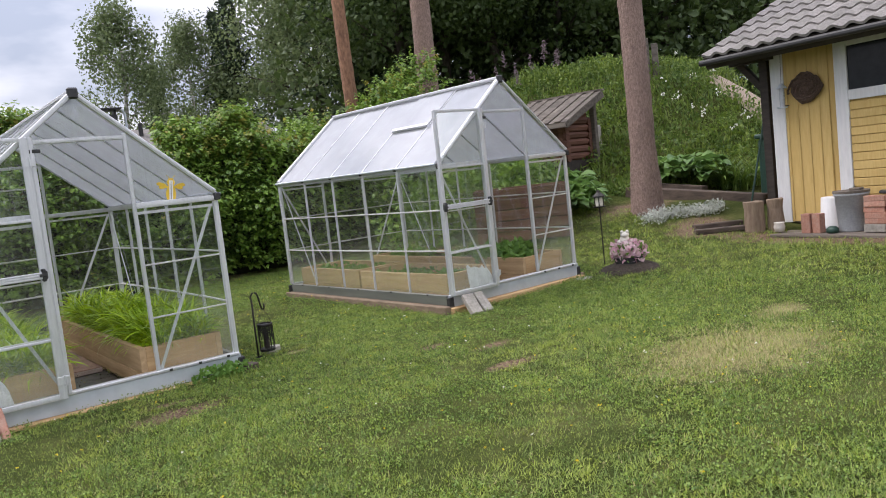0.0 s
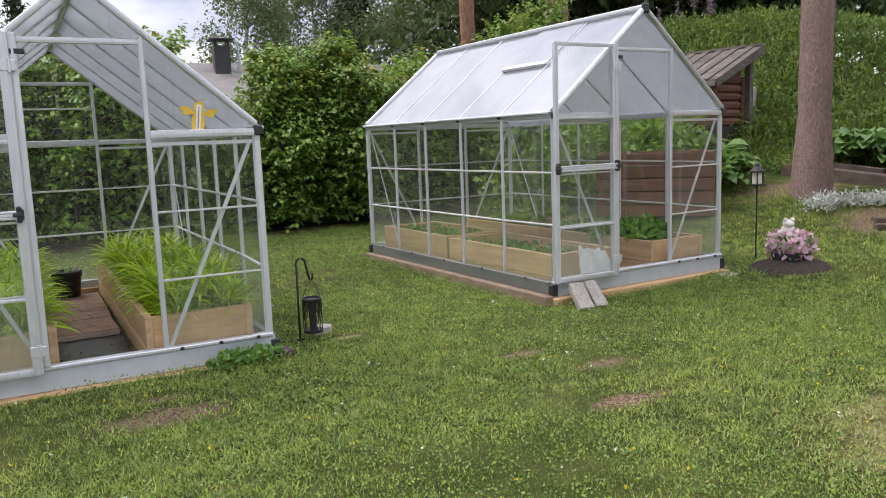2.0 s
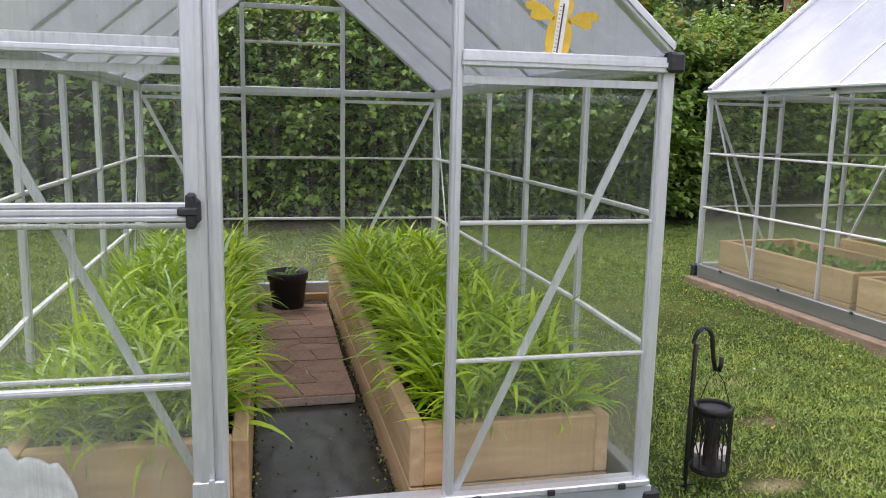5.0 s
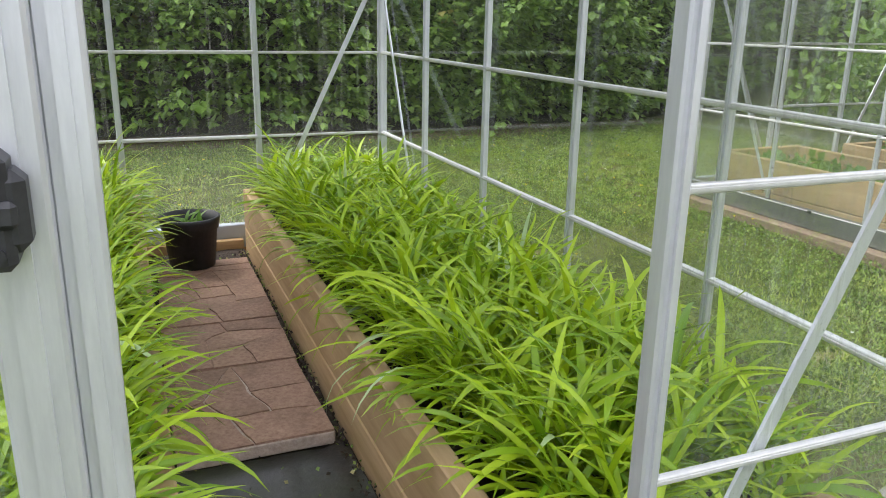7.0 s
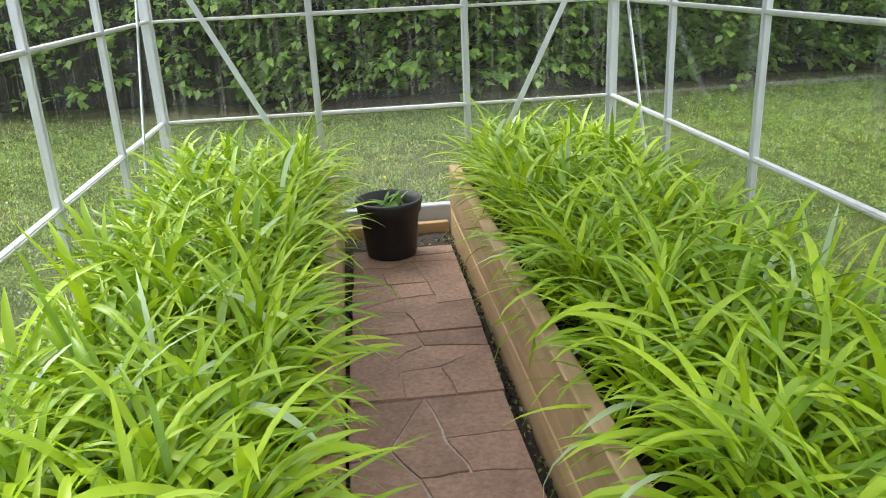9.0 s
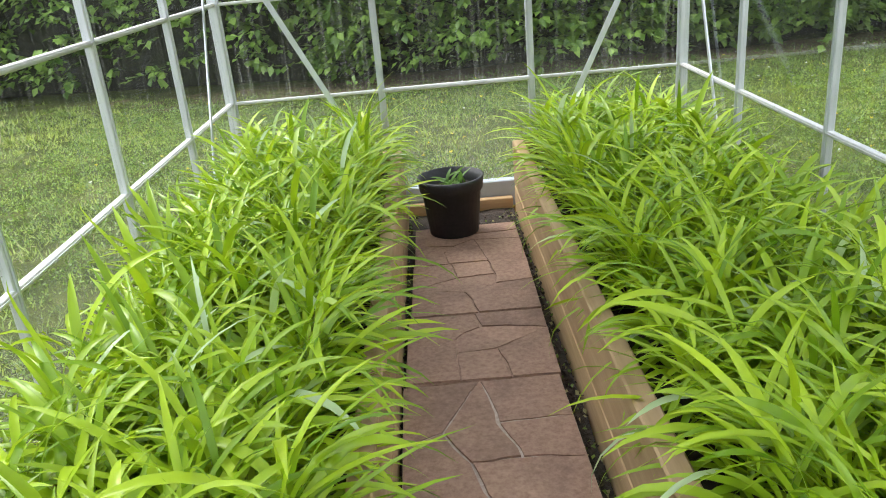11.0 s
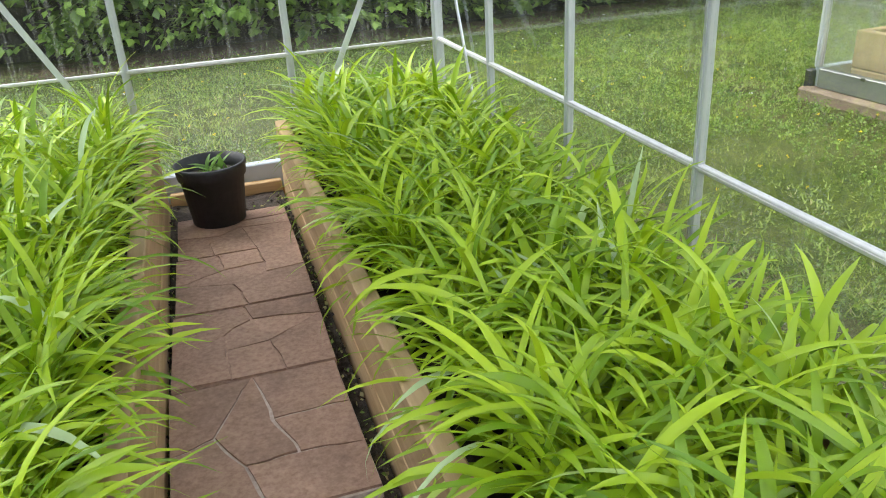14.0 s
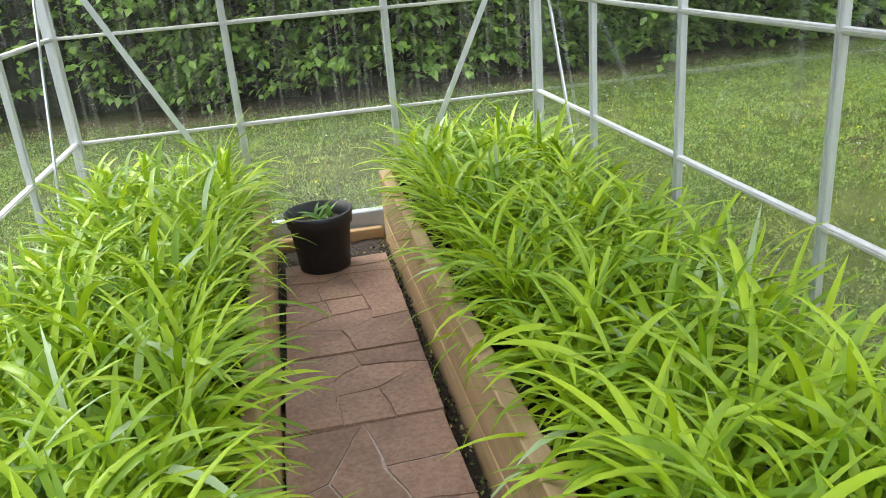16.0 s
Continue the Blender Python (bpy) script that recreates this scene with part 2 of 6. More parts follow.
MAT_LETTUCE = leaf_material("young_leaves", (0.08, 0.19, 0.03), (0.2, 0.36, 0.07), 0.5, 0.35)
MAT_HEDGE = leaf_material("hedge_leaves", (0.045, 0.115, 0.018), (0.29, 0.45, 0.078), 0.42, 0.36, (0.135, 0.235, 0.038))
MAT_HEDGETIP = leaf_material("hedge_tips", (0.2, 0.3, 0.045), (0.34, 0.27, 0.07), 0.5, 0.4)
MAT_HOSTA = leaf_material("broad_leaves", (0.06, 0.14, 0.033), (0.17, 0.3, 0.07), 0.42, 0.3)
MAT_MOUND = leaf_material("meadow_leaves", (0.045, 0.105, 0.014), (0.2, 0.29, 0.05), 0.6, 0.3, (0.11, 0.18, 0.03), 1.6)
MAT_MEADOWGRASS = leaf_material("meadow_grass", (0.08, 0.15, 0.02), (0.24, 0.31, 0.07), 0.6, 0.3)
MAT_BIRCH = leaf_material("birch_leaves", (0.075, 0.115, 0.045), (0.2, 0.26, 0.11), 0.5, 0.35)
MAT_FOREST = leaf_material("forest_leaves", (0.03, 0.06, 0.014), (0.09, 0.14, 0.035), 0.6, 0.3)
MAT_SPRUCE = leaf_material("spruce_needles", (0.012, 0.03, 0.012), (0.04, 0.075, 0.025), 0.7, 0.15)
MAT_SILVER = leaf_material("silver_leaves", (0.35, 0.38, 0.33), (0.62, 0.64, 0.58), 0.8, 0.2)
MAT_PETAL = leaf_material("pink_petals", (0.5, 0.2, 0.28), (0.85, 0.72, 0.74), 0.6, 0.3)
MAT_LUPIN = leaf_material("lupin_petals", (0.15, 0.1, 0.12), (0.27, 0.2, 0.22), 0.7, 0.2)
MAT_YELLOW = leaf_material("yellow_petals", (0.75, 0.55, 0.02), (0.85, 0.7, 0.05), 0.6, 0.2)
MAT_WHITE_FLOWER = leaf_material("white_petals", (0.7, 0.7, 0.62), (0.85, 0.85, 0.8), 0.7, 0.2)
# near-black colour stands in for the shade deep inside the hedge
MAT_CORE = surface("hedge_inner_shade", (0.008, 0.009, 0.005), (0.026, 0.028, 0.013), 1, 14, 0.95, 0, 0.8, 0.05)
MAT_ALU = surface("aluminium", (0.6, 0.61, 0.64), (0.73, 0.74, 0.77), 3, 60, 0.42, 0.55, 0.1, 0.001, (1, 1, 0.15), (0.4, 0.41, 0.42), 0.3, 0.04)
MAT_RAIL = surface("pale_rail", (0.54, 0.54, 0.52), (0.68, 0.68, 0.65), 3, 40, 0.45, 0.25, 0.1, 0.001, (1, 1, 1), (0.5, 0.5, 0.46), 0.3, 0.05)
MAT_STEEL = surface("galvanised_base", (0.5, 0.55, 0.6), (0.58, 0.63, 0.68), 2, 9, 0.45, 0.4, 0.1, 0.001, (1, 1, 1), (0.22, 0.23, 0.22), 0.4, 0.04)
# same galvanised steel for the long sides, their dark reflection put into the colour
MAT_STEEL_DARK = surface("base_rail_dark_reflection", (0.15, 0.16, 0.15), (0.22, 0.23, 0.215), 2, 12, 0.4, 0.4, 0.1, 0.001, (1, 0.1, 1), (0.1, 0.11, 0.1), 0.4, 0.04)
MAT_BLACKPL = surface("black_plastic", (0.016, 0.016, 0.018), (0.04, 0.04, 0.043), 4, 60, 0.5, 0, 0.1, 0.001)
MAT_BLACKIRON = surface("black_iron", (0.012, 0.012, 0.012), (0.035, 0.033, 0.03), 6, 90, 0.55, 0.4, 0.2, 0.001, stain=(0.06, 0.03, 0.015), stain_amount=0.25)
MAT_CLEAR = glazing("clear_plastic", 0.012, 0.2, (0.7, 0.72, 0.64), streak=(30, 30, 0.4), fog=0.17, shine=0.22)
MAT_ROOFPL = glazing("milky_plastic", 0.70, 0.84, (0.54, 0.55, 0.58), streak=(2, 2, 2), thru=(0.92, 0.93, 0.94), shine=0.3, glow=0.66)
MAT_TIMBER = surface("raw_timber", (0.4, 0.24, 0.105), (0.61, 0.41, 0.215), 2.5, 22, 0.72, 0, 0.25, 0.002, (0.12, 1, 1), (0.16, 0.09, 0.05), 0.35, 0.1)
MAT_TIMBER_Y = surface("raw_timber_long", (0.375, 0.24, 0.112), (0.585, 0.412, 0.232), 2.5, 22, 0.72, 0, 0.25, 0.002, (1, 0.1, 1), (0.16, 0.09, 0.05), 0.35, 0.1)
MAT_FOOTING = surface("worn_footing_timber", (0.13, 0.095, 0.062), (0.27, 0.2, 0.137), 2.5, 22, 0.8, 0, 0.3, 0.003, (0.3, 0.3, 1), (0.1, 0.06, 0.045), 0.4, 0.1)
MAT_OLDWOOD = surface("grey_old_wood", (0.07, 0.058, 0.048), (0.21, 0.18, 0.15), 2, 18, 0.9, 0, 0.6, 0.006, (1, 0.15, 1), (0.05, 0.04, 0.03), 0.4, 0.2)
MAT_REDWOOD = surface("red_brown_boards", (0.09, 0.035, 0.022), (0.19, 0.085, 0.055), 2, 18, 0.85, 0, 0.5, 0.004, (0.15, 0.15, 1), (0.05, 0.025, 0.018), 0.4, 0.15)
MAT_SLAB = surface("terracotta_slab", (0.25, 0.145, 0.098), (0.43, 0.275, 0.195), 5, 70, 0.8, 0, 0.4, 0.004, stain=(0.08, 0.055, 0.045), stain_amount=0.5, vary=0.08)
MAT_MORTAR = surface("pale_joint", (0.34, 0.26, 0.21), (0.52, 0.43, 0.36), 6, 80, 0.9, 0, 0.4, 0.003)
MAT_SOIL = surface("dark_soil", (0.02, 0.014, 0.01), (0.075, 0.052, 0.038), 4, 45, 0.9, 0, 1.0, 0.02, stain=(0.03, 0.04, 0.015), stain_amount=0.5)
MAT_WETMAT = surface("wet_ground_cloth", (0.01, 0.01, 0.009), (0.032, 0.032, 0.03), 5, 60, 0.35, 0, 0.4, 0.004, stain=(0.03, 0.045, 0.012), stain_amount=0.6)
MAT_BRICK = surface("red_brick", (0.3, 0.13, 0.09), (0.48, 0.26, 0.19), 8, 50, 0.9, 0, 0.5, 0.004, stain=(0.42, 0.33, 0.27), stain_amount=0.5, vary=0.18)
MAT_GREYSTONE = surface("grey_stone", (0.24, 0.22, 0.19), (0.42, 0.39, 0.35), 6, 40, 0.9, 0, 0.5, 0.006, stain=(0.14, 0.14, 0.1), vary=0.15)
MAT_CONCRETE = surface("concrete", (0.26, 0.25, 0.24), (0.4, 0.39, 0.37), 4, 45, 0.9, 0, 0.4, 0.004)
MAT_YELLOWP = surface("yellow_paint", (0.5, 0.34, 0.115), (0.6, 0.43, 0.165), 2, 30, 0.75, 0, 0.15, 0.002, (1, 1, 0.12), (0.45, 0.29, 0.08), 0.3, 0.05)
MAT_WHITEP = surface("white_paint", (0.58, 0.58, 0.59), (0.7, 0.7, 0.7), 3, 30, 0.6, 0, 0.1, 0.001, (1, 1, 0.15), (0.45, 0.45, 0.43), 0.25, 0.03)
MAT_DARKBOARD = surface("dark_brown_paint", (0.018, 0.013, 0.011), (0.05, 0.038, 0.03), 2, 25, 0.7, 0, 0.3, 0.002, (1, 0.2, 1))
MAT_DARKBEAM = surface("dark_old_beam", (0.05, 0.036, 0.028), (0.13, 0.095, 0.072), 2, 18, 0.9, 0, 0.6, 0.006, (0.3, 0.3, 1), (0.03, 0.024, 0.018), 0.4, 0.15)
MAT_ROOFTILE = surface("grey_roof_tile", (0.15, 0.14, 0.13), (0.27, 0.25, 0.235), 3, 30, 0.85, 0, 0.4, 0.004, stain=(0.09, 0.1, 0.07), vary=0.12)
MAT_GREYPL = surface("grey_plastic", (0.34, 0.36, 0.38), (0.46, 0.48, 0.5), 4, 50, 0.5, 0, 0.1, 0.001)
MAT_WHITEPL = surface("white_sheet", (0.72, 0.73, 0.74), (0.84, 0.85, 0.85), 6, 40, 0.6, 0, 0.5, 0.01)
MAT_GREENPL = surface("dark_green_plastic", (0.01, 0.04, 0.03), (0.025, 0.07, 0.05), 3, 40, 0.5, 0, 0.1, 0.001)
MAT_PINE = surface("pine_bark", (0.15, 0.1, 0.083), (0.36, 0.25, 0.205), 3.5, 42, 0.95, 0, 1.0, 0.03, (1, 1, 0.45), (0.1, 0.07, 0.06), 0.35, 0.1)
MAT_PINE_ORANGE = surface("orange_pine_bark", (0.13, 0.065, 0.04), (0.4, 0.21, 0.125), 2.5, 24, 0.95, 0, 0.8, 0.02, (1, 1, 0.35), (0.09, 0.05, 0.04), 0.45, 0.1)
MAT_BIRCHBARK = surface("birch_bark", (0.3, 0.29, 0.26), (0.6, 0.58, 0.55), 3, 12, 0.85, 0, 0.4, 0.01, (0.3, 0.3, 1.5), (0.05, 0.045, 0.04), 0.6)
MAT_DARKBARK = surface("dark_bark", (0.035, 0.028, 0.022), (0.1, 0.08, 0.065), 2, 12, 0.95, 0, 0.8, 0.03, (1, 1, 0.3))
MAT_STUMP = surface("stump_wood", (0.16, 0.11, 0.075), (0.32, 0.24, 0.17), 3, 25, 0.9, 0, 0.6, 0.008, (1, 1, 0.2))
MAT_CANVAS = surface("beige_canvas", (0.46, 0.36, 0.31), (0.56, 0.45, 0.4), 3, 80, 0.9, 0, 0.2, 0.001)
MAT_SWINGWOOD = surface("stained_brown_wood", (0.1, 0.045, 0.03), (0.2, 0.1, 0.07), 2, 22, 0.6, 0, 0.3, 0.002, (1, 1, 0.15))
MAT_BEE = surface("yellow_card", (0.72, 0.45, 0.03), (0.82, 0.56, 0.06), 4, 60, 0.6, 0, 0.1, 0.001)
MAT_PAPER = surface("white_card", (0.74, 0.72, 0.7), (0.84, 0.82, 0.8), 6, 60, 0.6, 0, 0.1, 0.001)
MAT_INK = surface("dark_print", (0.06, 0.04, 0.04), (0.12, 0.08, 0.08), 6, 60, 0.7)
MAT_DARKGLASS = surface("dark_window_glass", (0.012, 0.014, 0.016), (0.022, 0.025, 0.028), 2, 10, 0.15, 0, 0.02, 0.001, vary=0.02)
MAT_DARKGLASS.node_tree.nodes["Principled BSDF"].inputs["Specular IOR Level"].default_value = 0.2
MAT_WREATH = surface("wreath_twigs", (0.05, 0.03, 0.024), (0.13, 0.085, 0.06), 6, 40, 0.95, 0, 0.8, 0.01)
MAT_CERAMIC = surface("pale_ceramic", (0.6, 0.56, 0.5), (0.74, 0.7, 0.64), 5, 40, 0.4, 0, 0.1, 0.001)
MAT_SAND = surface("sandy_soil", (0.24, 0.18, 0.13), (0.42, 0.34, 0.26), 1.5, 30, 0.95, 0, 0.7, 0.02)

# ---------- mesh helpers ----------


def link_mesh(name, bm, material, parent=None, label="", smooth=False):
    me = bpy.data.meshes.new(name)
    bm.to_mesh(me)
    bm.free()
    if smooth:
        me.shade_smooth()
    me.materials.append(material)
    ob = new(name, me)
    if parent is not None:
        ob.parent = parent
    if label:
        ob["label"] = label
    return ob


def part(name, bm, material, parent, label="", smooth=False):
    return link_mesh(name, bm, material, parent, label, smooth)


def thing(name, m, label, category, group="", kind=""):
    ob = new(name)
    ob.empty_display_size = 0.1
    ob.matrix_world = m
    return tagged(ob, label, category, group, kind)


def box(bm, x0, x1, y0, y1, z0, z1, bevel=0.0, m=None):
    r = bmesh.ops.create_cube(bm, size=1)
    vs = r["verts"]
    for v in vs:
        v.co = Vector(((x0 + x1) / 2 + v.co.x * (x1 - x0), (y0 + y1) / 2 + v.co.y * (y1 - y0), (z0 + z1) / 2 + v.co.z * (z1 - z0)))
    if bevel:
        es = list({e for v in vs for e in v.link_edges})
        r2 = bmesh.ops.bevel(bm, geom=es, offset=bevel, segments=1, affect="EDGES")
        vs = list({v for v in r2["verts"]} | {v for v in vs if v.is_valid})
    if m is not None:
        bmesh.ops.transform(bm, matrix=m, verts=vs)
    return bm


def a_box(*a, **k):
    return box(bmesh.new(), *a, **k)


def beam(bm, p0, p1, w, d, up=(0, 0, 1), bevel=0.0):
    """A bar from p0 to p1, w wide across and d deep along up."""
    p0, p1, up = Vector(p0), Vector(p1), Vector(up)
    z = (p1 - p0).normalized()
    x = z.cross(up).normalized()
    y = x.cross(z)
    m = Matrix((x, y, z)).transposed().to_4x4()
    m.translation = p0
    return box(bm, -w / 2, w / 2, -d / 2, d / 2, 0, (p1 - p0).length, bevel, m)


def a_beam(*a, **k):
    return beam(bmesh.new(), *a, **k)


def channel(p0, p1, w, d, up=(0, 0, 1), lip=0.3):
    """An extruded profile bar: a flat face with a raised rib along it."""
    bm = a_beam(p0, p1, w, d, up, min(w, d) * 0.12)
    z = (Vector(p1) - Vector(p0)).normalized()
    n = (z.cross(Vector(up))).normalized()
    n = n.cross(z)
    for s in (-1, 1):
        beam(bm, Vector(p0) + n * s * d * 0.5, Vector(p1) + n * s * d * 0.5, w * lip, d * 0.35, up)
    return bm


def tube(bm, pts, radii, sides=8, cap=True):
    pts = [Vector(p) for p in pts]
    if isinstance(radii, (int, float)):
        radii = [radii] * len(pts)
    rings, ref = [], Vector((0.31, 0.17, 0.93))
    for i, p in enumerate(pts):
        d = (pts[min(i + 1, len(pts) - 1)] - pts[max(i - 1, 0)]).normalized()
        if abs(d.dot(ref)) > 0.97:
            ref = Vector((1, 0, 0.1))
        x = d.cross(ref).normalized()
        y = d.cross(x)
        rings.append([bm.verts.new(p + (x * math.cos(a) + y * math.sin(a)) * radii[i]) for a in (2 * math.pi * k / sides for k in range(sides))])
    for a, b in zip(rings, rings[1:]):
        for k in range(sides):
            bm.faces.new((a[k], a[(k + 1) % sides], b[(k + 1) % sides], b[k]))
    if cap:
        bm.faces.new(rings[0][::-1])
        bm.faces.new(rings[-1])
    bmesh.ops.recalc_face_normals(bm, faces=bm.faces[:])
    return bm


def lathe(profile, sides=24, bm=None):
    """A turned shape from (radius, height) pairs."""
    bm = bm or bmesh.new()
    rings = []
    for r, z in profile:
        rings.append([bm.verts.new((max(r, 1e-4) * math.cos(2 * math.pi * k / sides), max(r, 1e-4) * math.sin(2 * math.pi * k / sides), z)) for k in range(sides)])
    for a, b in zip(rings, rings[1:]):
        for k in range(sides):
            bm.faces.new((a[k], a[(k + 1) % sides], b[(k + 1) % sides], b[k]))
    bm.faces.new(rings[0][::-1])
    bm.faces.new(rings[-1])
    return bm


def slab(pts, z0, z1, bm=None):
    """A flat shape with the outline pts (x, y), z0 to z1."""
    bm = bm or bmesh.new()
    lo = [bm.verts.new((x, y, z0)) for x, y in pts]
    hi = [bm.verts.new((x, y, z1)) for x, y in pts]
    n = len(pts)
    bm.faces.new(hi)
    bm.faces.new(lo[::-1])
    for k in range(n):
        bm.faces.new((lo[k], lo[(k + 1) % n], hi[(k + 1) % n], hi[k]))
    return bm


def rough_up(bm, amount, scale, seed=0.0):
    for v in bm.verts:
        v.co += noise.noise_vector(v.co * scale + Vector((seed, seed * 1.7, -seed))) * amount
    return bm


def raw_mesh(name, verts, faces, material, parent=None, label="", smooth=False):
    """A mesh from arrays whose faces all have the same number of corners."""
    verts, faces = np.asarray(verts, dtype=np.float32), np.asarray(faces, dtype=np.int32)
    me = bpy.data.meshes.new(name)
    me.vertices.add(len(verts))
    me.vertices.foreach_set("co", verts.ravel())
    k = faces.shape[1]
    me.loops.add(faces.size)
    me.loops.foreach_set("vertex_index", faces.ravel())
    me.polygons.add(len(faces))
    me.polygons.foreach_set("loop_start", np.arange(0, faces.size, k, dtype=np.int32))
    me.polygons.foreach_set("loop_total", np.full(len(faces), k, dtype=np.int32))
    me.update(calc_edges=True)
    me.validate()
    if smooth:
        me.shade_smooth()
    me.materials.append(material)
    ob = new(name, me)
    if parent is not None:
        ob.parent = parent
    if label:
        ob["label"] = label
    return ob


def cards(rng, pos, size, up=0.5, aspect=0.6):
    """Small pointed leaves, a kite of two triangles each, bent along the middle. Returns vertices and faces."""
    n = len(pos)
    d = rng.normal(size=(n, 3))
    d[:, 2] += up
    d /= np.linalg.norm(d, axis=1)[:, None]
    s = np.cross(d, rng.normal(size=(n, 3)))
    s /= np.linalg.norm(s, axis=1)[:, None]
    nrm = np.cross(d, s)
    size = np.broadcast_to(size, (n,)) * rng.uniform(0.65, 1.3, n)
    l, w = (d * size[:, None]), (s * size[:, None] * aspect * 0.5)
    bend = nrm * size[:, None] * 0.12
    v = np.stack([pos, pos + l * 0.45 + w + bend, pos + l, pos + l * 0.45 - w + bend], axis=1).reshape(-1, 3)
    b = np.arange(n)[:, None] * 4
    f = np.concatenate([b + [0, 1, 2], b + [0, 2, 3]], axis=0)
    return v, f


def arching(rng, base, azim, elev, length, width, droop, seg=6):
    """Long arching leaves with a folded middle: arrays of bases, directions, lengths and widths. Returns vertices and faces (triangles)."""
    n = len(base)
    t = np.linspace(0, 1, seg + 1)
    e = elev[:, None] - droop[:, None] * t[None, :] ** 1.2
    step = length[:, None] / seg
    dh, dz = np.cos(e) * step, np.sin(e) * step
    h = np.concatenate([np.zeros((n, 1)), np.cumsum(dh[:, :-1], axis=1)], axis=1)
    z = np.concatenate([np.zeros((n, 1)), np.cumsum(dz[:, :-1], axis=1)], axis=1)
    ca, sa = np.cos(azim)[:, None], np.sin(azim)[:, None]
    mid = np.stack([base[:, 0:1] + h * ca, base[:, 1:2] + h * sa, base[:, 2:3] + z], axis=2)
    shape = np.sin(np.pi * np.clip(t * 0.9 + 0.12, 0, 1)) ** 0.75
    shape[-1] = 0.02
    w = width[:, None] * shape[None, :] * 0.5
    tw = rng.normal(0, 0.5, n)[:, None] * t[None, :]
    sx, sy, sz = -sa * np.cos(tw), ca * np.cos(tw), np.sin(tw)
    side = np.stack([w * sx, w * sy, w * sz + w * 0.38], axis=2)
    side2 = np.stack([-w * sx, -w * sy, -w * sz + w * 0.38], axis=2)
    v = np.stack([mid + side, mid, mid + side2], axis=2).reshape(-1, 3)
    k = (seg + 1) * 3
    f = []
    for i in range(seg):
        a, b = 3 * i, 3 * i + 3
        f += [[a, a + 1, b + 1], [a, b + 1, b], [a + 1, a + 2, b + 2], [a + 1, b + 2, b + 1]]
    f = (np.arange(n)[:, None, None] * k + np.array(f)[None]).reshape(-1, 3)
    return v, f


def merged(pairs):
    vs, fs, o = [], [], 0
    for v, f in pairs:
        vs.append(v)
        fs.append(f + o)
        o += len(v)
    return np.concatenate(vs), np.concatenate(fs)


def smoothstep(a, b, x):
    t = np.clip((x - a) / (b - a), 0, 1)
    return t * t * (3 - 2 * t)


def garden_height(x, y):
    """Height of the ground: nearly level lawn, rising to a grassy cellar mound behind the pine."""
    x, y = np.asarray(x, dtype=float), np.asarray(y, dtype=float)
    z = 0.012 * np.sin(1.3 * x + 0.7) * np.cos(1.1 * y) + 0.02 * smoothstep(1.5, 3.5, x) + 0.09 * smoothstep(4, 7, x)
    s = 0.5 * x + 0.85 * y
    z = z + 0.36 * smoothstep(3.7, 6.0, s) * smoothstep(4.5, 7.5, x)
    u, v = 0.72 * (x - 11.9) - 0.69 * (y - 7.2), 0.69 * (x - 11.9) + 0.72 * (y - 7.2)
    z = z + 2.7 * np.exp(-((u / 4.0) ** 4) - (np.abs(v) / 3.3) ** 2.6)
    far = smoothstep(22, 60, np.hypot(x, y))
    return z + far * 1.0 + 0.02 * smoothstep(5.4, 6.5, y) * (x < 5)


def hgt(x, y):
    return float(garden_height(x, y)) + 0.03


def ground_height(x, y):
    x, y = np.asarray(x, dtype=float), np.asarray(y, dtype=float)
    a = YARD_INV
    z = garden_height(a[0][0] * x + a[0][1] * y + a[0][3], a[1][0] * x + a[1][1] * y + a[1][3]) + 0.03
    dip = smoothstep(0.95, 0.75, np.abs(x)) * smoothstep(0.0, 0.15, y) * smoothstep(3.06, 2.9, y)
    return z - 0.1 * dip

# ---------- ground ----------
def build_ground():
    gx = np.concatenate([[-400, -200, -100, -60, -40, -25, -15, -9, -6], np.arange(-4, 20, 0.16), [21, 23, 26, 30, 36, 45, 60, 100, 200, 400]])
    gy = np.concatenate([[-400, -200, -100, -60, -40, -25, -16, -11, -8.5], np.arange(-7, 14, 0.16), [15, 17, 20, 24, 30, 40, 60, 100, 200, 400]])
    X, Y = np.meshgrid(gx, gy)
    Z = ground_height(X, Y)
    for k, (sc, am) in enumerate(((1.7, 0.012), (5.1, 0.006))):
        Z = Z + am * np.sin(sc * X + k) * np.sin(sc * 1.13 * Y + 2 * k)
    n, mm = len(gx), len(gy)
    i = np.arange((mm - 1) * n).reshape(mm - 1, n)[:, :-1].ravel()
    f = np.stack([i, i + 1, i + n + 1, i + n], axis=1)
    ob = raw_mesh("ground", np.stack([X, Y, Z], axis=2).reshape(-1, 3), f, MAT_TURF, smooth=True)
    tagged(ob, "mown green lawn with dry and bare patches", "lawn", kind="structure")


build_ground()

# ---------- greenhouses ----------
HW, LEN, BAY, DOORW = 0.925, 3.06, 0.612, 0.308
Z_BASE, Z_RAIL1, Z_RAIL2, Z_EAVE, Z_RIDGE = 0.16, 0.58, 0.97, 1.385, 2.18


def roof_z(x):
    return Z_EAVE + 0.03 + (Z_RIDGE - Z_EAVE - 0.03) * (1 - abs(x) / HW)


def wall_x(y):
    """Half width of the house: drawn in a little over the first bay, towards the front corner."""
    return HW - 0.028 * max(0.0, 1 - y / BAY)


def pane(corners):
    bm = bmesh.new()
    bm.faces.new([bm.verts.new(c) for c in corners])
    return bm


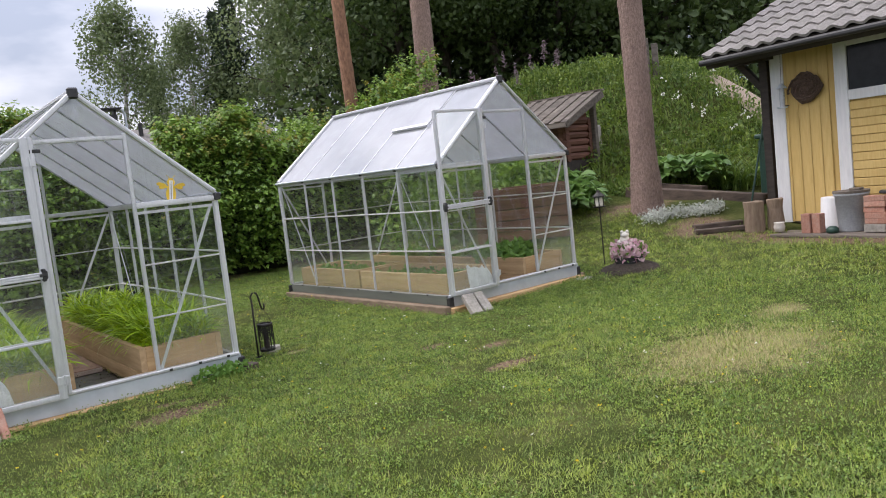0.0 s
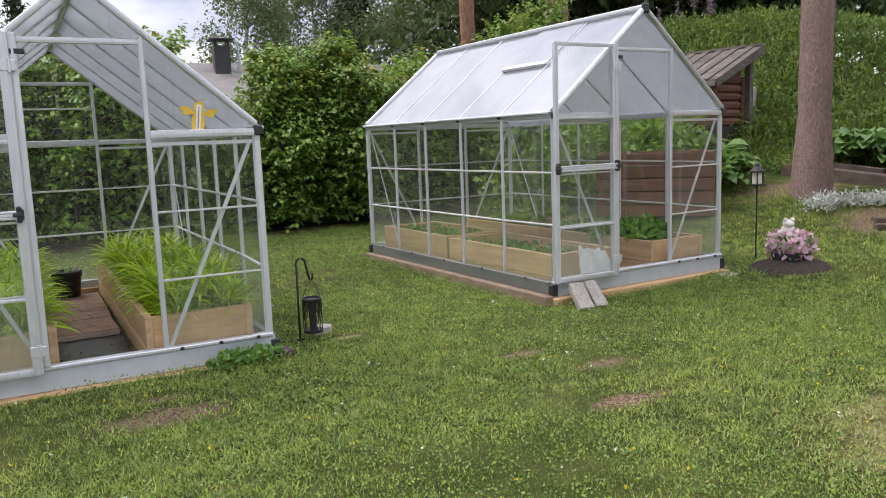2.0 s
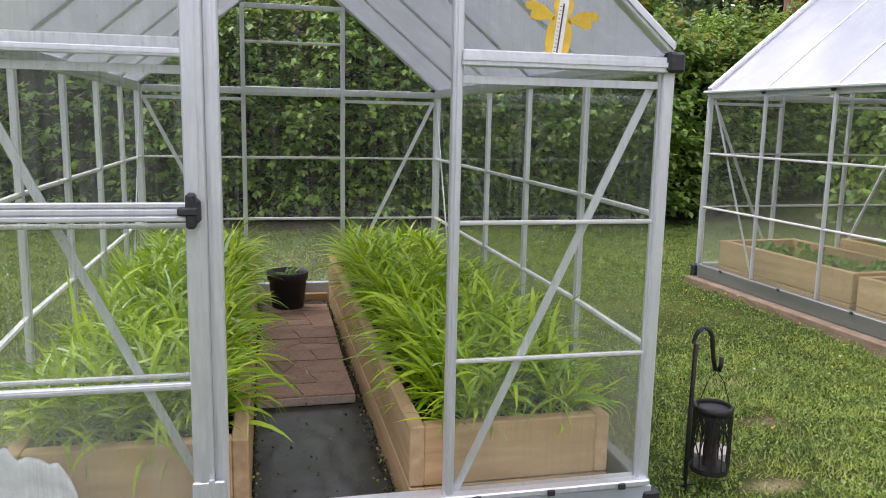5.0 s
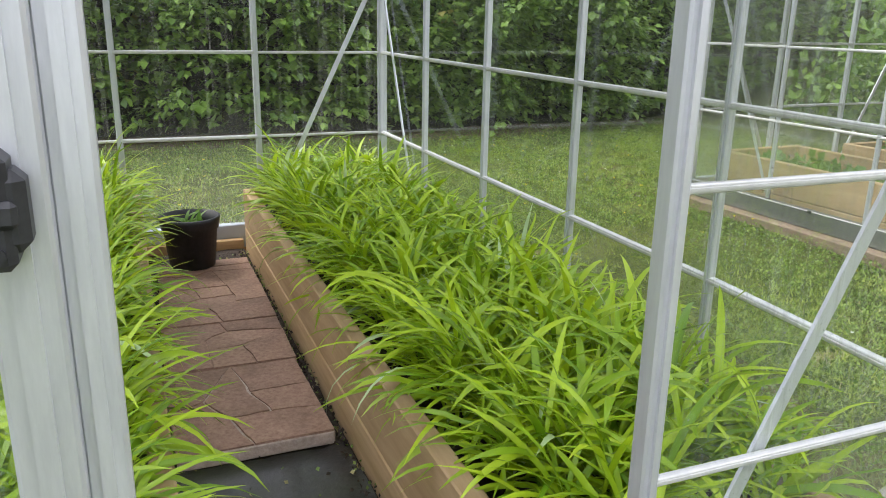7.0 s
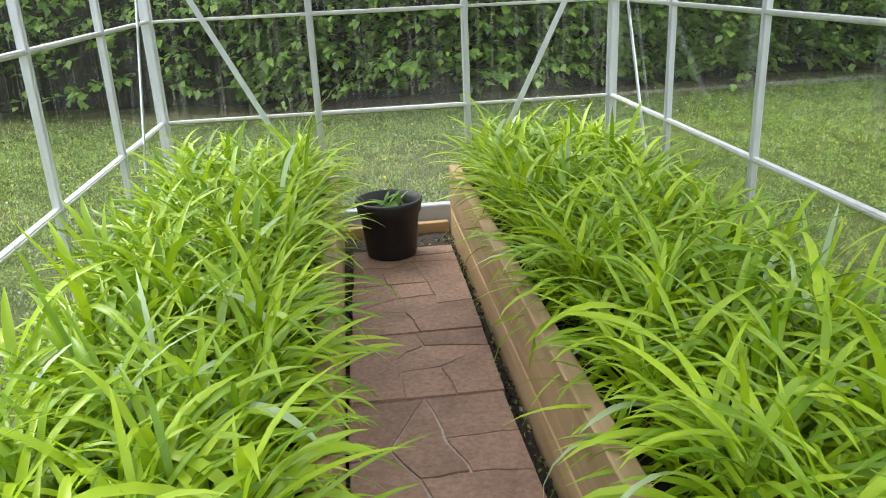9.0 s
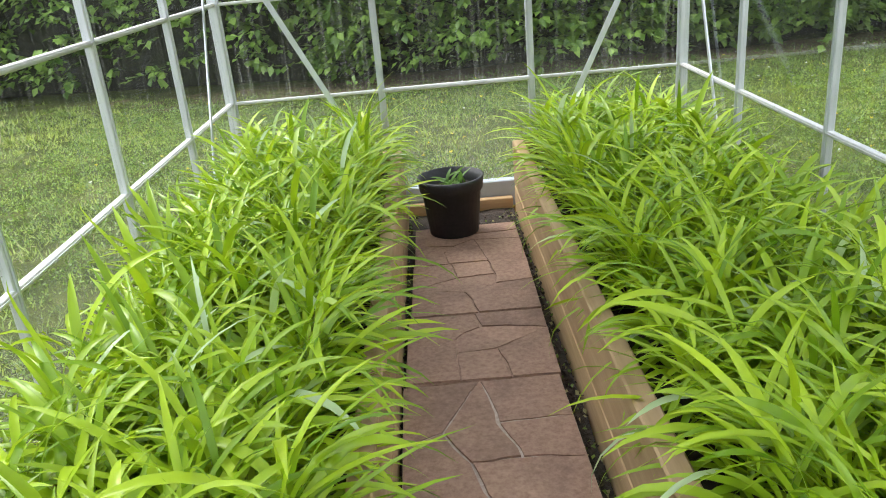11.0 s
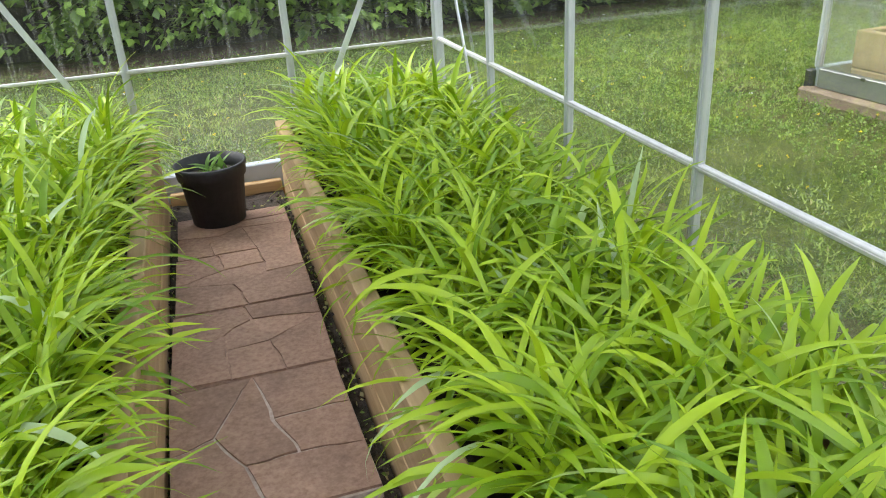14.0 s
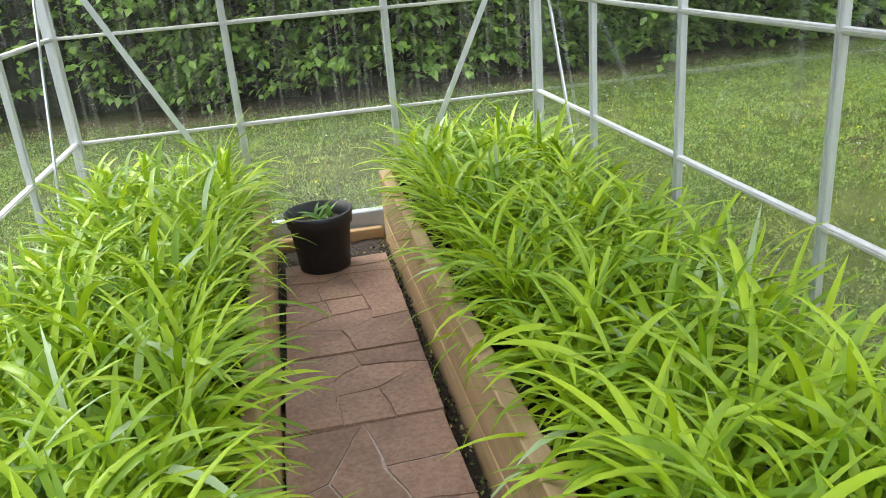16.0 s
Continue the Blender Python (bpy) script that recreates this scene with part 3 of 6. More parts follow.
def greenhouse(m, label, vent_bay):
    gh = thing("greenhouse", m, label, "greenhouse", "greenhouses on the lawn")
    # timber footing and steel base
    for s in (-1, 1):
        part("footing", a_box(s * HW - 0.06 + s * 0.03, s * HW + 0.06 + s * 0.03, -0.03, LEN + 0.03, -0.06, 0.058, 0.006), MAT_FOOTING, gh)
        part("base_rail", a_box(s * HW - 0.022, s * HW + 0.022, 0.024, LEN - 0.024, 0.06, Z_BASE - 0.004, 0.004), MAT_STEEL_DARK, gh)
    for y, e in ((0, -0.035), (LEN, 0.035)):
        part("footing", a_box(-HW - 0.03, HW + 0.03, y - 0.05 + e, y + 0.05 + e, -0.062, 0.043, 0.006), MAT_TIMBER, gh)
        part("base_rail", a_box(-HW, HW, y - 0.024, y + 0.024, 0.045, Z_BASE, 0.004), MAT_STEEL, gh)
    part("door_sill", a_box(-HW + 0.012, HW - 0.012, -0.034, 0.03, Z_BASE + 0.002, Z_BASE + 0.022, 0.004), MAT_ALU, gh)
    for s in (-1, 1):
        for y in (-0.03, LEN + 0.01):
            part("corner_foot", a_box(s * HW - 0.028, s * HW + 0.028, y, y + 0.05, 0.048, Z_BASE - 0.02, 0.006), MAT_BLACKPL, gh, "black plastic corner foot")
    part("kick_board", a_box(-0.24, 0.2, LEN - 0.075, LEN - 0.04, 0.03, 0.098, 0.004), MAT_TIMBER, gh)
    # corner posts, wall posts
    for s in (-1, 1):
        for y in (0, LEN):
            xc = s * (HW - 0.028 if y == 0 else HW)
            part("corner_post", channel((xc, y, Z_BASE), (xc, y, Z_EAVE), 0.034, 0.034, (1, 0, 0)), MAT_ALU, gh)
        for k in range(1, 5):
            part("post", channel((s * HW, k * BAY, Z_BASE), (s * HW, k * BAY, Z_EAVE), 0.02, 0.02, (1, 0, 0)), MAT_ALU, gh)
        for z in (Z_RAIL1, Z_RAIL2):
            for ya, yb in ((0, BAY), (BAY, LEN)):
                part("rail", channel((s * wall_x(ya), ya, z), (s * HW, yb, z), 0.014, 0.018, (1, 0, 0)), MAT_RAIL, gh)
        part("eave_beam", channel((s * (HW - 0.026), -0.02, Z_EAVE + 0.005), (s * HW, LEN + 0.02, Z_EAVE + 0.005), 0.05, 0.032, (1, 0, 0)), MAT_ALU, gh)
        part("gutter", a_beam((s * (HW + 0.004), -0.005, Z_EAVE + 0.023), (s * (HW + 0.03), LEN + 0.03, Z_EAVE + 0.023), 0.04, 0.022, (0, 0, 1), 0.006), MAT_STEEL, gh)
        for y in (-0.045, LEN + 0.005):
            part("eave_cap", a_box(s * (HW - 0.02) - 0.026, s * (HW - 0.02) + 0.026, y, y + 0.04, Z_EAVE - 0.022, Z_EAVE + 0.034, 0.008), MAT_BLACKPL, gh, "black plastic eave cap")
        # long wall panes, brace in the last bay
        for k in range(5):
            y0, y1 = k * BAY + 0.006, (k + 1) * BAY - 0.006
            part("wall_pane", pane([(s * wall_x(y0), y0, Z_BASE), (s * wall_x(y1), y1, Z_BASE), (s * wall_x(y1), y1, Z_EAVE - 0.01), (s * wall_x(y0), y0, Z_EAVE - 0.01)]), MAT_CLEAR, gh)
        part("brace", a_beam((s * (HW - 0.016), LEN - 0.03, Z_EAVE - 0.03), (s * (HW - 0.016), LEN - BAY + 0.03, Z_BASE + 0.02), 0.016, 0.006, (1, 0, 0)), MAT_ALU, gh)
    # gable ends
    for y, front in ((0, True), (LEN, False)):
        wide = HW - 0.03 if front else HW
        r1, r2 = (0.566, 0.952) if front else (Z_RAIL1, Z_RAIL2)
        o = -0.018 if front else 0.018
        inn = 0.016 if front else -0.016
        for s in (-1, 1):
            top = roof_z(DOORW) - 0.02
            px = s * DOORW - (0.0 if not front else 0.02 if s < 0 else 0.008)
            part("gable_post", channel((px, y + o * 0.4, Z_BASE), (px, y + o * 0.4, top), 0.027, 0.03, (0, 1, 0)), MAT_ALU, gh)
            a, b = sorted((s * DOORW, s * wide))
            for z in (r1, r2):
                part("rail", channel((a, y, z), (b, y, z), 0.012, 0.012, (0, 1, 0)), MAT_RAIL, gh)
            part("gable_tie", channel((a, y + o, Z_EAVE - 0.002), (b, y + o, Z_EAVE - 0.002), 0.042, 0.03, (0, 1, 0)), MAT_ALU, gh)
            part("gable_trim", a_beam((a, y - o * 0.3, Z_EAVE - 0.055), (b, y - o * 0.3, Z_EAVE - 0.055), 0.02, 0.012, (0, 1, 0)), MAT_ALU, gh)
            part("brace", a_beam((s * (wide - 0.03), y + inn, Z_EAVE - 0.05), (s * (DOORW + 0.02), y + inn, Z_BASE + 0.02), 0.022, 0.006, (0, 1, 0)), MAT_ALU, gh)
            part("wall_pane", pane([(a + 0.01, y, Z_BASE), (b - 0.01, y, Z_BASE), (b - 0.01, y, Z_EAVE - 0.02), (a + 0.01, y, Z_EAVE - 0.02)]), MAT_CLEAR, gh)
            part("gable_pane", pane([(s * DOORW, y, Z_EAVE + 0.02), (s * wide, y, Z_EAVE + 0.02), (s * DOORW, y, roof_z(DOORW))]), MAT_CLEAR, gh)
            part("verge_bar", channel((s * wide, y + o, roof_z(HW) + 0.012), (0, y + o, roof_z(0) + 0.012), 0.034, 0.04, (0, 1, 0)), MAT_ALU, gh)
        zt = roof_z(DOORW) - (0.05 if front else 0.03)
        part("header", channel((-DOORW, y + o * 0.4, zt), (DOORW, y + o * 0.4, zt), 0.03, 0.024, (0, 1, 0)), MAT_ALU, gh)
        part("gable_pane", pane([(-DOORW + 0.01, y, zt), (DOORW - 0.01, y, zt), (0, y, roof_z(0) - 0.01)]), MAT_CLEAR, gh)
        if not front:
            for z in (Z_RAIL1, Z_RAIL2, 1.68):
                part("rail", channel((-DOORW, y, z), (DOORW, y, z), 0.016, 0.018, (0, 1, 0)), MAT_RAIL, gh)
            part("gable_tie", channel((-DOORW, y + o, Z_EAVE - 0.002), (DOORW, y + o, Z_EAVE - 0.002), 0.055, 0.03, (0, 1, 0)), MAT_ALU, gh)
            part("wall_pane", pane([(-DOORW + 0.01, y, Z_BASE), (DOORW - 0.01, y, Z_BASE), (DOORW - 0.01, y, zt), (-DOORW + 0.01, y, zt)]), MAT_CLEAR, gh)
    # roof: milky twin-wall sheets between glazing bars
    slope = math.atan2(Z_RIDGE - Z_EAVE - 0.03, HW)
    run = math.hypot(HW, Z_RIDGE - Z_EAVE - 0.03) + 0.03
    for s in (-1, 1):
        rm = Matrix.Translation((0, 0, Z_RIDGE + 0.004)) @ Matrix.Rotation(s * slope, 4, "Y")
        for k in range(5):
            y0, y1 = k * BAY + 0.008, (k + 1) * BAY - 0.008
            r0 = 0.01
            if s == -1 and k == vent_bay:
                r0 = 0.56
                vm = rm @ Matrix.Translation((0, 0, 0.006)) @ Matrix.Rotation(s * radians(-0.5), 4, "Y")
                fl = part("roof_vent", a_box(s * 0.03, s * 0.57, y0, y1, 0, 0.006, m=vm), MAT_ROOFPL, gh, "milky hinged roof vent")
                part("vent_frame", a_box(s * 0.555, s * 0.59, y0 - 0.01, y1 + 0.01, -0.004, 0.018, 0.003, m=vm), MAT_ALU, fl)
            part("roof_panel", a_box(s * r0, s * run, y0, y1, -0.004, 0.002, m=rm), MAT_ROOFPL, gh)
        for k in range(1, 5):
            part("glazing_bar", box(a_box(s * 0.0, s * run, k * BAY - 0.008, k * BAY + 0.008, -0.007, 0.006, m=rm), s * 0.0, s * run, k * BAY - 0.003, k * BAY + 0.003, -0.014, -0.007, m=rm), MAT_ALU, gh)
            part("bar_end", a_box(s * (run - 0.005), s * (run + 0.012), k * BAY - 0.012, k * BAY + 0.012, -0.012, 0.008, 0.002, m=rm), MAT_BLACKPL, gh)
    part("ridge", channel((0, -0.02, Z_RIDGE + 0.012), (0, LEN + 0.02, Z_RIDGE + 0.012), 0.045, 0.05, (1, 0, 0)), MAT_ALU, gh)
    for y in (-0.05, LEN + 0.015):
        part("ridge_cap", a_box(-0.035, 0.035, y, y + 0.035, Z_RIDGE - 0.03, Z_RIDGE + 0.045, 0.01), MAT_BLACKPL, gh, "black plastic ridge cap")
    # door folded open in front of the side panel
    dy = -0.062
    x0, x1, z0, z1 = -DOORW - 0.63, -DOORW - 0.022, Z_BASE - 0.005, roof_z(DOORW) - 0.02
    door = part("door", channel((x1 - 0.022, dy, z0), (x1 - 0.022, dy, z1), 0.05, 0.03, (0, 1, 0), 0.35), MAT_ALU, gh, "aluminium door folded back open")
    part("stile", channel((x0 + 0.016, dy, z0), (x0 + 0.016, dy, z1), 0.034, 0.03, (0, 1, 0)), MAT_ALU, door)
    for z, w in ((z0 + 0.016, 0.036), (z1 - 0.014, 0.028), (Z_RAIL1 - 0.02, 0.018), (Z_EAVE - 0.02, 0.02)):
        part("door_rail", channel((x0 + 0.03, dy, z), (x1 - 0.045, dy, z), w, 0.018, (0, 1, 0)), MAT_ALU, door)
    part("door_pane", pane([(x0 + 0.03, dy, z0), (x1 - 0.04, dy, z0), (x1 - 0.04, dy, z1), (x0 + 0.03, dy, z1)]), MAT_CLEAR, door)
    grip = a_box(x0, x1 - 0.02, dy - 0.04, dy - 0.028, 0.982, 1.018)
    for zz, hh in ((0.984, 0.008), (1.0, 0.009), (1.016, 0.008)):
        box(grip, x0, x1 - 0.02, dy - 0.05, dy - 0.038, zz - hh, zz + hh - 0.003, 0.003)
    bar = part("handle_bar", grip, MAT_ALU, door, "grooved aluminium handle bar")
    for xx, way in ((x0 + 0.006, -1), (x1 - 0.03, 1)):
        br = a_box(xx - 0.012, xx + 0.012, dy - 0.056, dy - 0.012, 0.958, 1.042, 0.006)
        box(br, xx - 0.012 - 0.01 * (way < 0), xx + 0.012 + 0.01 * (way > 0), dy - 0.052, dy - 0.016, 0.97, 1.03, 0.008)
        box(br, xx - 0.03, xx + 0.016, dy - 0.06, dy - 0.05, 0.99, 1.01, 0.004)
        tube(br, [(xx, dy - 0.06, 0.972), (xx, dy - 0.054, 0.972)], 0.006, 8)
        tube(br, [(xx, dy - 0.06, 1.028), (xx, dy - 0.054, 1.028)], 0.006, 8)
        part("bracket", br, MAT_BLACKPL, bar, "black plastic bracket")
    for z in (0.28, 1.74):
        hg = a_box(x1 - 0.05, x1 + 0.03, dy - 0.022, dy - 0.012, z - 0.028, z + 0.028, 0.003)
        tube(hg, [(x1 - 0.002, dy - 0.024, z - 0.035), (x1 - 0.002, dy - 0.024, z + 0.035)], 0.008, 8)
        part("hinge", hg, MAT_ALU, door)
    # vent-side latch at the door head
    part("latch", a_box(x1 - 0.01, x1 + 0.075, dy + 0.01, dy + 0.035, 1.80, 1.825, 0.004), MAT_BLACKPL, door)
    # jamb beside the folded door
    part("door_jamb", channel((-DOORW - 0.003, -0.03, Z_BASE + 0.024), (-DOORW - 0.003, -0.03, z1), 0.038, 0.036, (0, 1, 0), 0.3), MAT_ALU, gh)
    # small clips along the sill
    for xx in (0.38, 0.6, 0.82):
        part("clip", a_box(xx - 0.011, xx + 0.011, -0.044, -0.034, Z_BASE + 0.002, Z_BASE + 0.02, 0.002), MAT_BLACKPL, gh)
    for k in range(5):
        for s in (-1, 1):
            part("clip", a_box(s * (HW + 0.026) - 0.005, s * (HW + 0.026) + 0.005, (k + 0.5) * BAY - 0.011, (k + 0.5) * BAY + 0.011, Z_BASE - 0.016, Z_BASE, 0.002), MAT_BLACKPL, gh)
    return gh


M_A = Matrix.Identity(4)
M_B = pose(4.01, 0.115, 0.055, 0, 0, 2.2)
greenhouse(M_A, "aluminium greenhouse with clear walls, milky roof and open door", -1)
greenhouse(M_B, "aluminium greenhouse with clear walls, milky roof vent, door open", 1)


def raised_bed(m, x0, x1, y0, y1, z1, label, thick=0.045, boards=2, z0=-0.02, sunk=0.06):
    bed = thing("raised_bed", m, label, "raised bed", "wooden raised beds in the greenhouses")
    h = (z1 - z0) / boards
    for k in range(boards):
        a, b = z0 + k * h + 0.002, z0 + (k + 1) * h - 0.002
        for xx in (x0, x1 - thick):
            part("board", a_box(xx, xx + thick, y0, y1, a, b, 0.004), MAT_TIMBER_Y, bed)
        for yy in (y0 - 0.0, y1 - thick):
            part("end_board", a_box(x0 + thick, x1 - thick, yy, yy + thick, a, b, 0.004), MAT_TIMBER, bed)
    soil = bmesh.new()
    bmesh.ops.create_grid(soil, x_segments=12, y_segments=40, size=0.5)
    for v in soil.verts:
        v.co = Vector(((x0 + x1) / 2 + v.co.x * (x1 - x0 - 2 * thick), (y0 + y1) / 2 + v.co.y * (y1 - y0 - 2 * thick), z1 - sunk + 0.02 * noise.noise(v.co * 30)))
    part("soil", soil, MAT_SOIL, bed, "dark moist soil")
    return bed


BED_TOP = 0.355
raised_bed(M_A, 0.205, 0.822, 0.07, 2.95, BED_TOP, "pale pine raised bed full of lush green leaves")
raised_bed(M_A, -0.86, -0.245, 0.07, 2.95, BED_TOP, "pale pine raised bed with overhanging green leaves")
raised_bed(M_B, -0.84, -0.2, 0.12, 1.62, 0.34, "pale pine raised bed with young plants", sunk=0.12)
raised_bed(M_B, -0.84, -0.2, 1.66, 2.94, 0.35, "pale pine raised bed with sparse seedlings", sunk=0.12)
raised_bed(M_B, 0.22, 0.84, 0.12, 2.94, 0.34, "pale pine raised bed with bushy plants")


def lush_leaves(name, x0, x1, y0, y1, seed, label):
    """Rows of leafy shoots: each a fan of long arching leaves, the lower ones hanging outward, the upper ones steep."""
    rng = np.random.default_rng(seed)
    nx, ny = 8, 38
    gx, gy = np.meshgrid(np.linspace(x0, x1, nx), np.linspace(y0, y1, ny))
    stems = np.stack([gx.ravel(), gy.ravel()], axis=1) + rng.normal(0, 0.022, (nx * ny, 2))
    sx = np.clip(stems[:, 0], x0 - 0.015, x1 + 0.015)
    per = 17
    n = len(stems) * per
    bx, by = np.repeat(sx, per), np.repeat(stems[:, 1], per)
    tall = np.repeat(rng.uniform(0.45, 1.2, len(stems)), per)
    lev = np.tile(np.linspace(0.0, 1.0, per), len(stems))
    bz = BED_TOP - 0.06 + lev * 0.15 * tall
    # leaves stand in two ranks turned from shoot to shoot
    az = np.repeat(rng.uniform(0, 2 * np.pi, len(stems)), per) + np.tile(np.arange(per) * 2.4, len(stems)) + rng.normal(0, 0.35, n)
    mid = (x0 + x1) / 2
    out = np.clip((bx - mid) / (x1 - x0) * 2, -1, 1)
    inner = np.clip(-out * np.sign(mid), 0, 1)
    az = np.where(rng.random(n) < np.abs(out) * 0.2, np.where(out > 0, 0.0, np.pi) + rng.normal(0, 0.6, n), az)
    el = np.radians(rng.uniform(12, 56, n) + 25 * lev)
    ln = rng.uniform(0.15, 0.3, n) * (0.78 + 0.32 * tall) * (1 - 0.18 * lev) * (1 + 0.05 * inner)
    wd = rng.uniform(0.009, 0.018, n) * (0.75 + 0.35 * tall)
    dr = np.radians(rng.uniform(40, 122, n)) * (1.15 - 0.4 * lev)
    v, f = arching(rng, np.stack([bx, by, bz], axis=1), az, el, ln, wd, dr, 7)
    # keep the leaves inside the walls
    lim = HW - 0.03
    v[:, 0] = np.where(np.abs(v[:, 0]) > lim - 0.05, np.sign(v[:, 0]) * (lim - 0.05 + 0.05 * np.tanh((np.abs(v[:, 0]) - lim + 0.05) / 0.05)), v[:, 0])
    v[:, 1] = np.clip(v[:, 1], 0.035, LEN - 0.035)
    ob = raw_mesh(name, v, f, MAT_BEDLEAF, smooth=True)
    tagged(ob, label, "plants", kind="stuff")


lush_leaves("leafy_plants", 0.335, 0.77, 0.17, 2.86, 3, "dense bright green lance-leaved plants in a wooden bed")
lush_leaves("leafy_plants", -0.79, -0.362, 0.17, 2.86, 4, "dense bright green lance-leaved plants spilling over bed edge")


def small_plants(name, m, x0, x1, y0, y1, z, count, leaves, size, height, seed, material, label):
    rng = np.random.default_rng(seed)
    c = np.stack([rng.uniform(x0, x1, count), rng.uniform(y0, y1, count)], axis=1)
    k = np.repeat(np.arange(count), leaves)
    r, a = rng.uniform(0, 1, len(k)) ** 0.6 * height * 0.9, rng.uniform(0, 2 * np.pi, len(k))
    p = np.stack([c[k, 0] + r * np.cos(a), c[k, 1] + r * np.sin(a), z + rng.uniform(0.1, 1, len(k)) * height * (1.1 - r / height * 0.6)], axis=1)
    p[:, 0] = np.clip(p[:, 0], -0.86, 0.86)
    v, f = cards(rng, p, size, up=0.25, aspect=0.85)
    ob = raw_mesh(name, v, f, material)
    ob.matrix_world = m
    tagged(ob, label, "plants", kind="stuff")


small_plants("seedlings", M_B, -0.74, -0.3, 0.25, 1.5, 0.225, 20, 20, 0.055, 0.1, 11, MAT_LETTUCE, "small green seedlings in dark bed soil")
small_plants("seedlings", M_B, -0.74, -0.3, 1.8, 2.8, 0.235, 18, 22, 0.055, 0.11, 12, MAT_LETTUCE, "sparse green seedlings in a raised bed")
small_plants("bushy_plants", M_B, 0.32, 0.74, 0.3, 0.9, 0.285, 14, 60, 0.07, 0.17, 13, MAT_LETTUCE, "bushy fresh green plants in a raised bed")
small_plants("bushy_plants", M_B, 0.32, 0.74, 1.1, 2.8, 0.285, 26, 30, 0.055, 0.1, 14, MAT_LETTUCE, "low green plants in a raised bed")

# aisle of greenhouse A: cloth, soil strip and slabs
def aisle(m, x0, x1):
    bm = bmesh.new()
    bmesh.ops.create_grid(bm, x_segments=16, y_segments=80, size=0.5)
    for v in bm.verts:
        v.co = Vector(((x0 + x1) / 2 + v.co.x * (x1 - x0), 1.52 + v.co.y * 2.98, 0.052 + 0.008 * noise.noise(v.co * 20)))
    ob = link_mesh("aisle_soil", bm, MAT_SOIL, None, "", True)
    ob.matrix_world = m
    tagged(ob, "dark moist soil between the raised beds", "soil", kind="structure")


aisle(M_A, -0.245, 0.2)
aisle(M_B, -0.2, 0.22)
cloth = bmesh.new()
bmesh.ops.create_grid(cloth, x_segments=20, y_segments=40, size=0.5)
for v in cloth.verts:
    v.co = Vector((-0.022 + v.co.x * 0.43, 0.56 + v.co.y * 1.0, 0.062 + 0.006 * noise.noise(v.co * 9) + 0.002 * noise.noise(v.co * 50)))
tagged(link_mesh("ground_cloth", cloth, MAT_WETMAT, None, "", True), "wet dark ground cloth on the aisle floor", "ground cloth")


# moulded joint patterns of the slabs, as outlines on a unit square
CRAZY = [
    [(0, 1), (0.49, 1), (0.225, 0.56), (0, 0.5)],
    [(0, 0.5), (0.225, 0.56), (0.377, 0.32), (0.475, 0), (0, 0)],
    [(0.49, 1), (0.57, 0.62), (0.66, 0.33), (0.377, 0.32), (0.225, 0.56)],
    [(0.49, 1), (1, 1), (1, 0.62), (0.57, 0.62)],
    [(0.57, 0.62), (1, 0.62), (1, 0.3), (0.66, 0.33)],
    [(0.377, 0.32), (0.66, 0.33), (1, 0.3), (1, 0), (0.475, 0)],
]
FORKED = [
    [(0, 1), (0.49, 1), (0.53, 0.78), (0.33, 0.6), (0, 0.45)],
    [(0.49, 1), (1, 1), (1, 0.68), (0.53, 0.78)],
    [(0, 0.45), (0.33, 0.6), (0.345, 0.38), (0.36, 0), (0, 0)],
    [(0.33, 0.6), (0.53, 0.78), (1, 0.68), (0.62, 0.42), (0.345, 0.38)],
    [(0.345, 0.38), (0.62, 0.42), (0.69, 0), (0.36, 0)],
    [(0.62, 0.42), (1, 0.68), (1, 0), (0.69, 0)],
]
BENT = [
    [(0, 1), (0.33, 1), (0.37, 0.68), (0, 0.5)],
    [(0.33, 1), (0.66, 1), (0.69, 0.72), (0.37, 0.68)],
    [(0.66, 1), (1, 1), (1, 0.55), (0.69, 0.5), (0.69, 0.72)],
    [(0, 0.5), (0.37, 0.68), (0.69, 0.72), (0.69, 0.5), (0.43, 0.38)],
    [(0, 0.5), (0.43, 0.38), (0.52, 0), (0, 0)],
    [(0.43, 0.38), (0.69, 0.5), (1, 0.55), (1, 0), (0.52, 0)],
]
COURSED = [
    [(0, 1), (0, 0.76), (0.42, 0.72), (0.5, 0.82), (0.47, 1)],
    [(0.47, 1), (0.5, 0.82), (0.42, 0.72), (1, 0.78), (1, 1)],
    [(0, 0.76), (0, 0.5), (0.36, 0.44), (0.56, 0.6), (0.42, 0.72)],
    [(0.42, 0.72), (0.56, 0.6), (1, 0.52), (1, 0.78)],
    [(0, 0.5), (0, 0), (0.3, 0), (0.27, 0.3), (0.36, 0.44)],
    [(0.36, 0.44), (0.27, 0.3), (0.3, 0), (0.66, 0), (0.6, 0.34), (0.56, 0.6)],
    [(0.56, 0.6), (0.6, 0.34), (0.66, 0), (1, 0), (1, 0.52)],
]


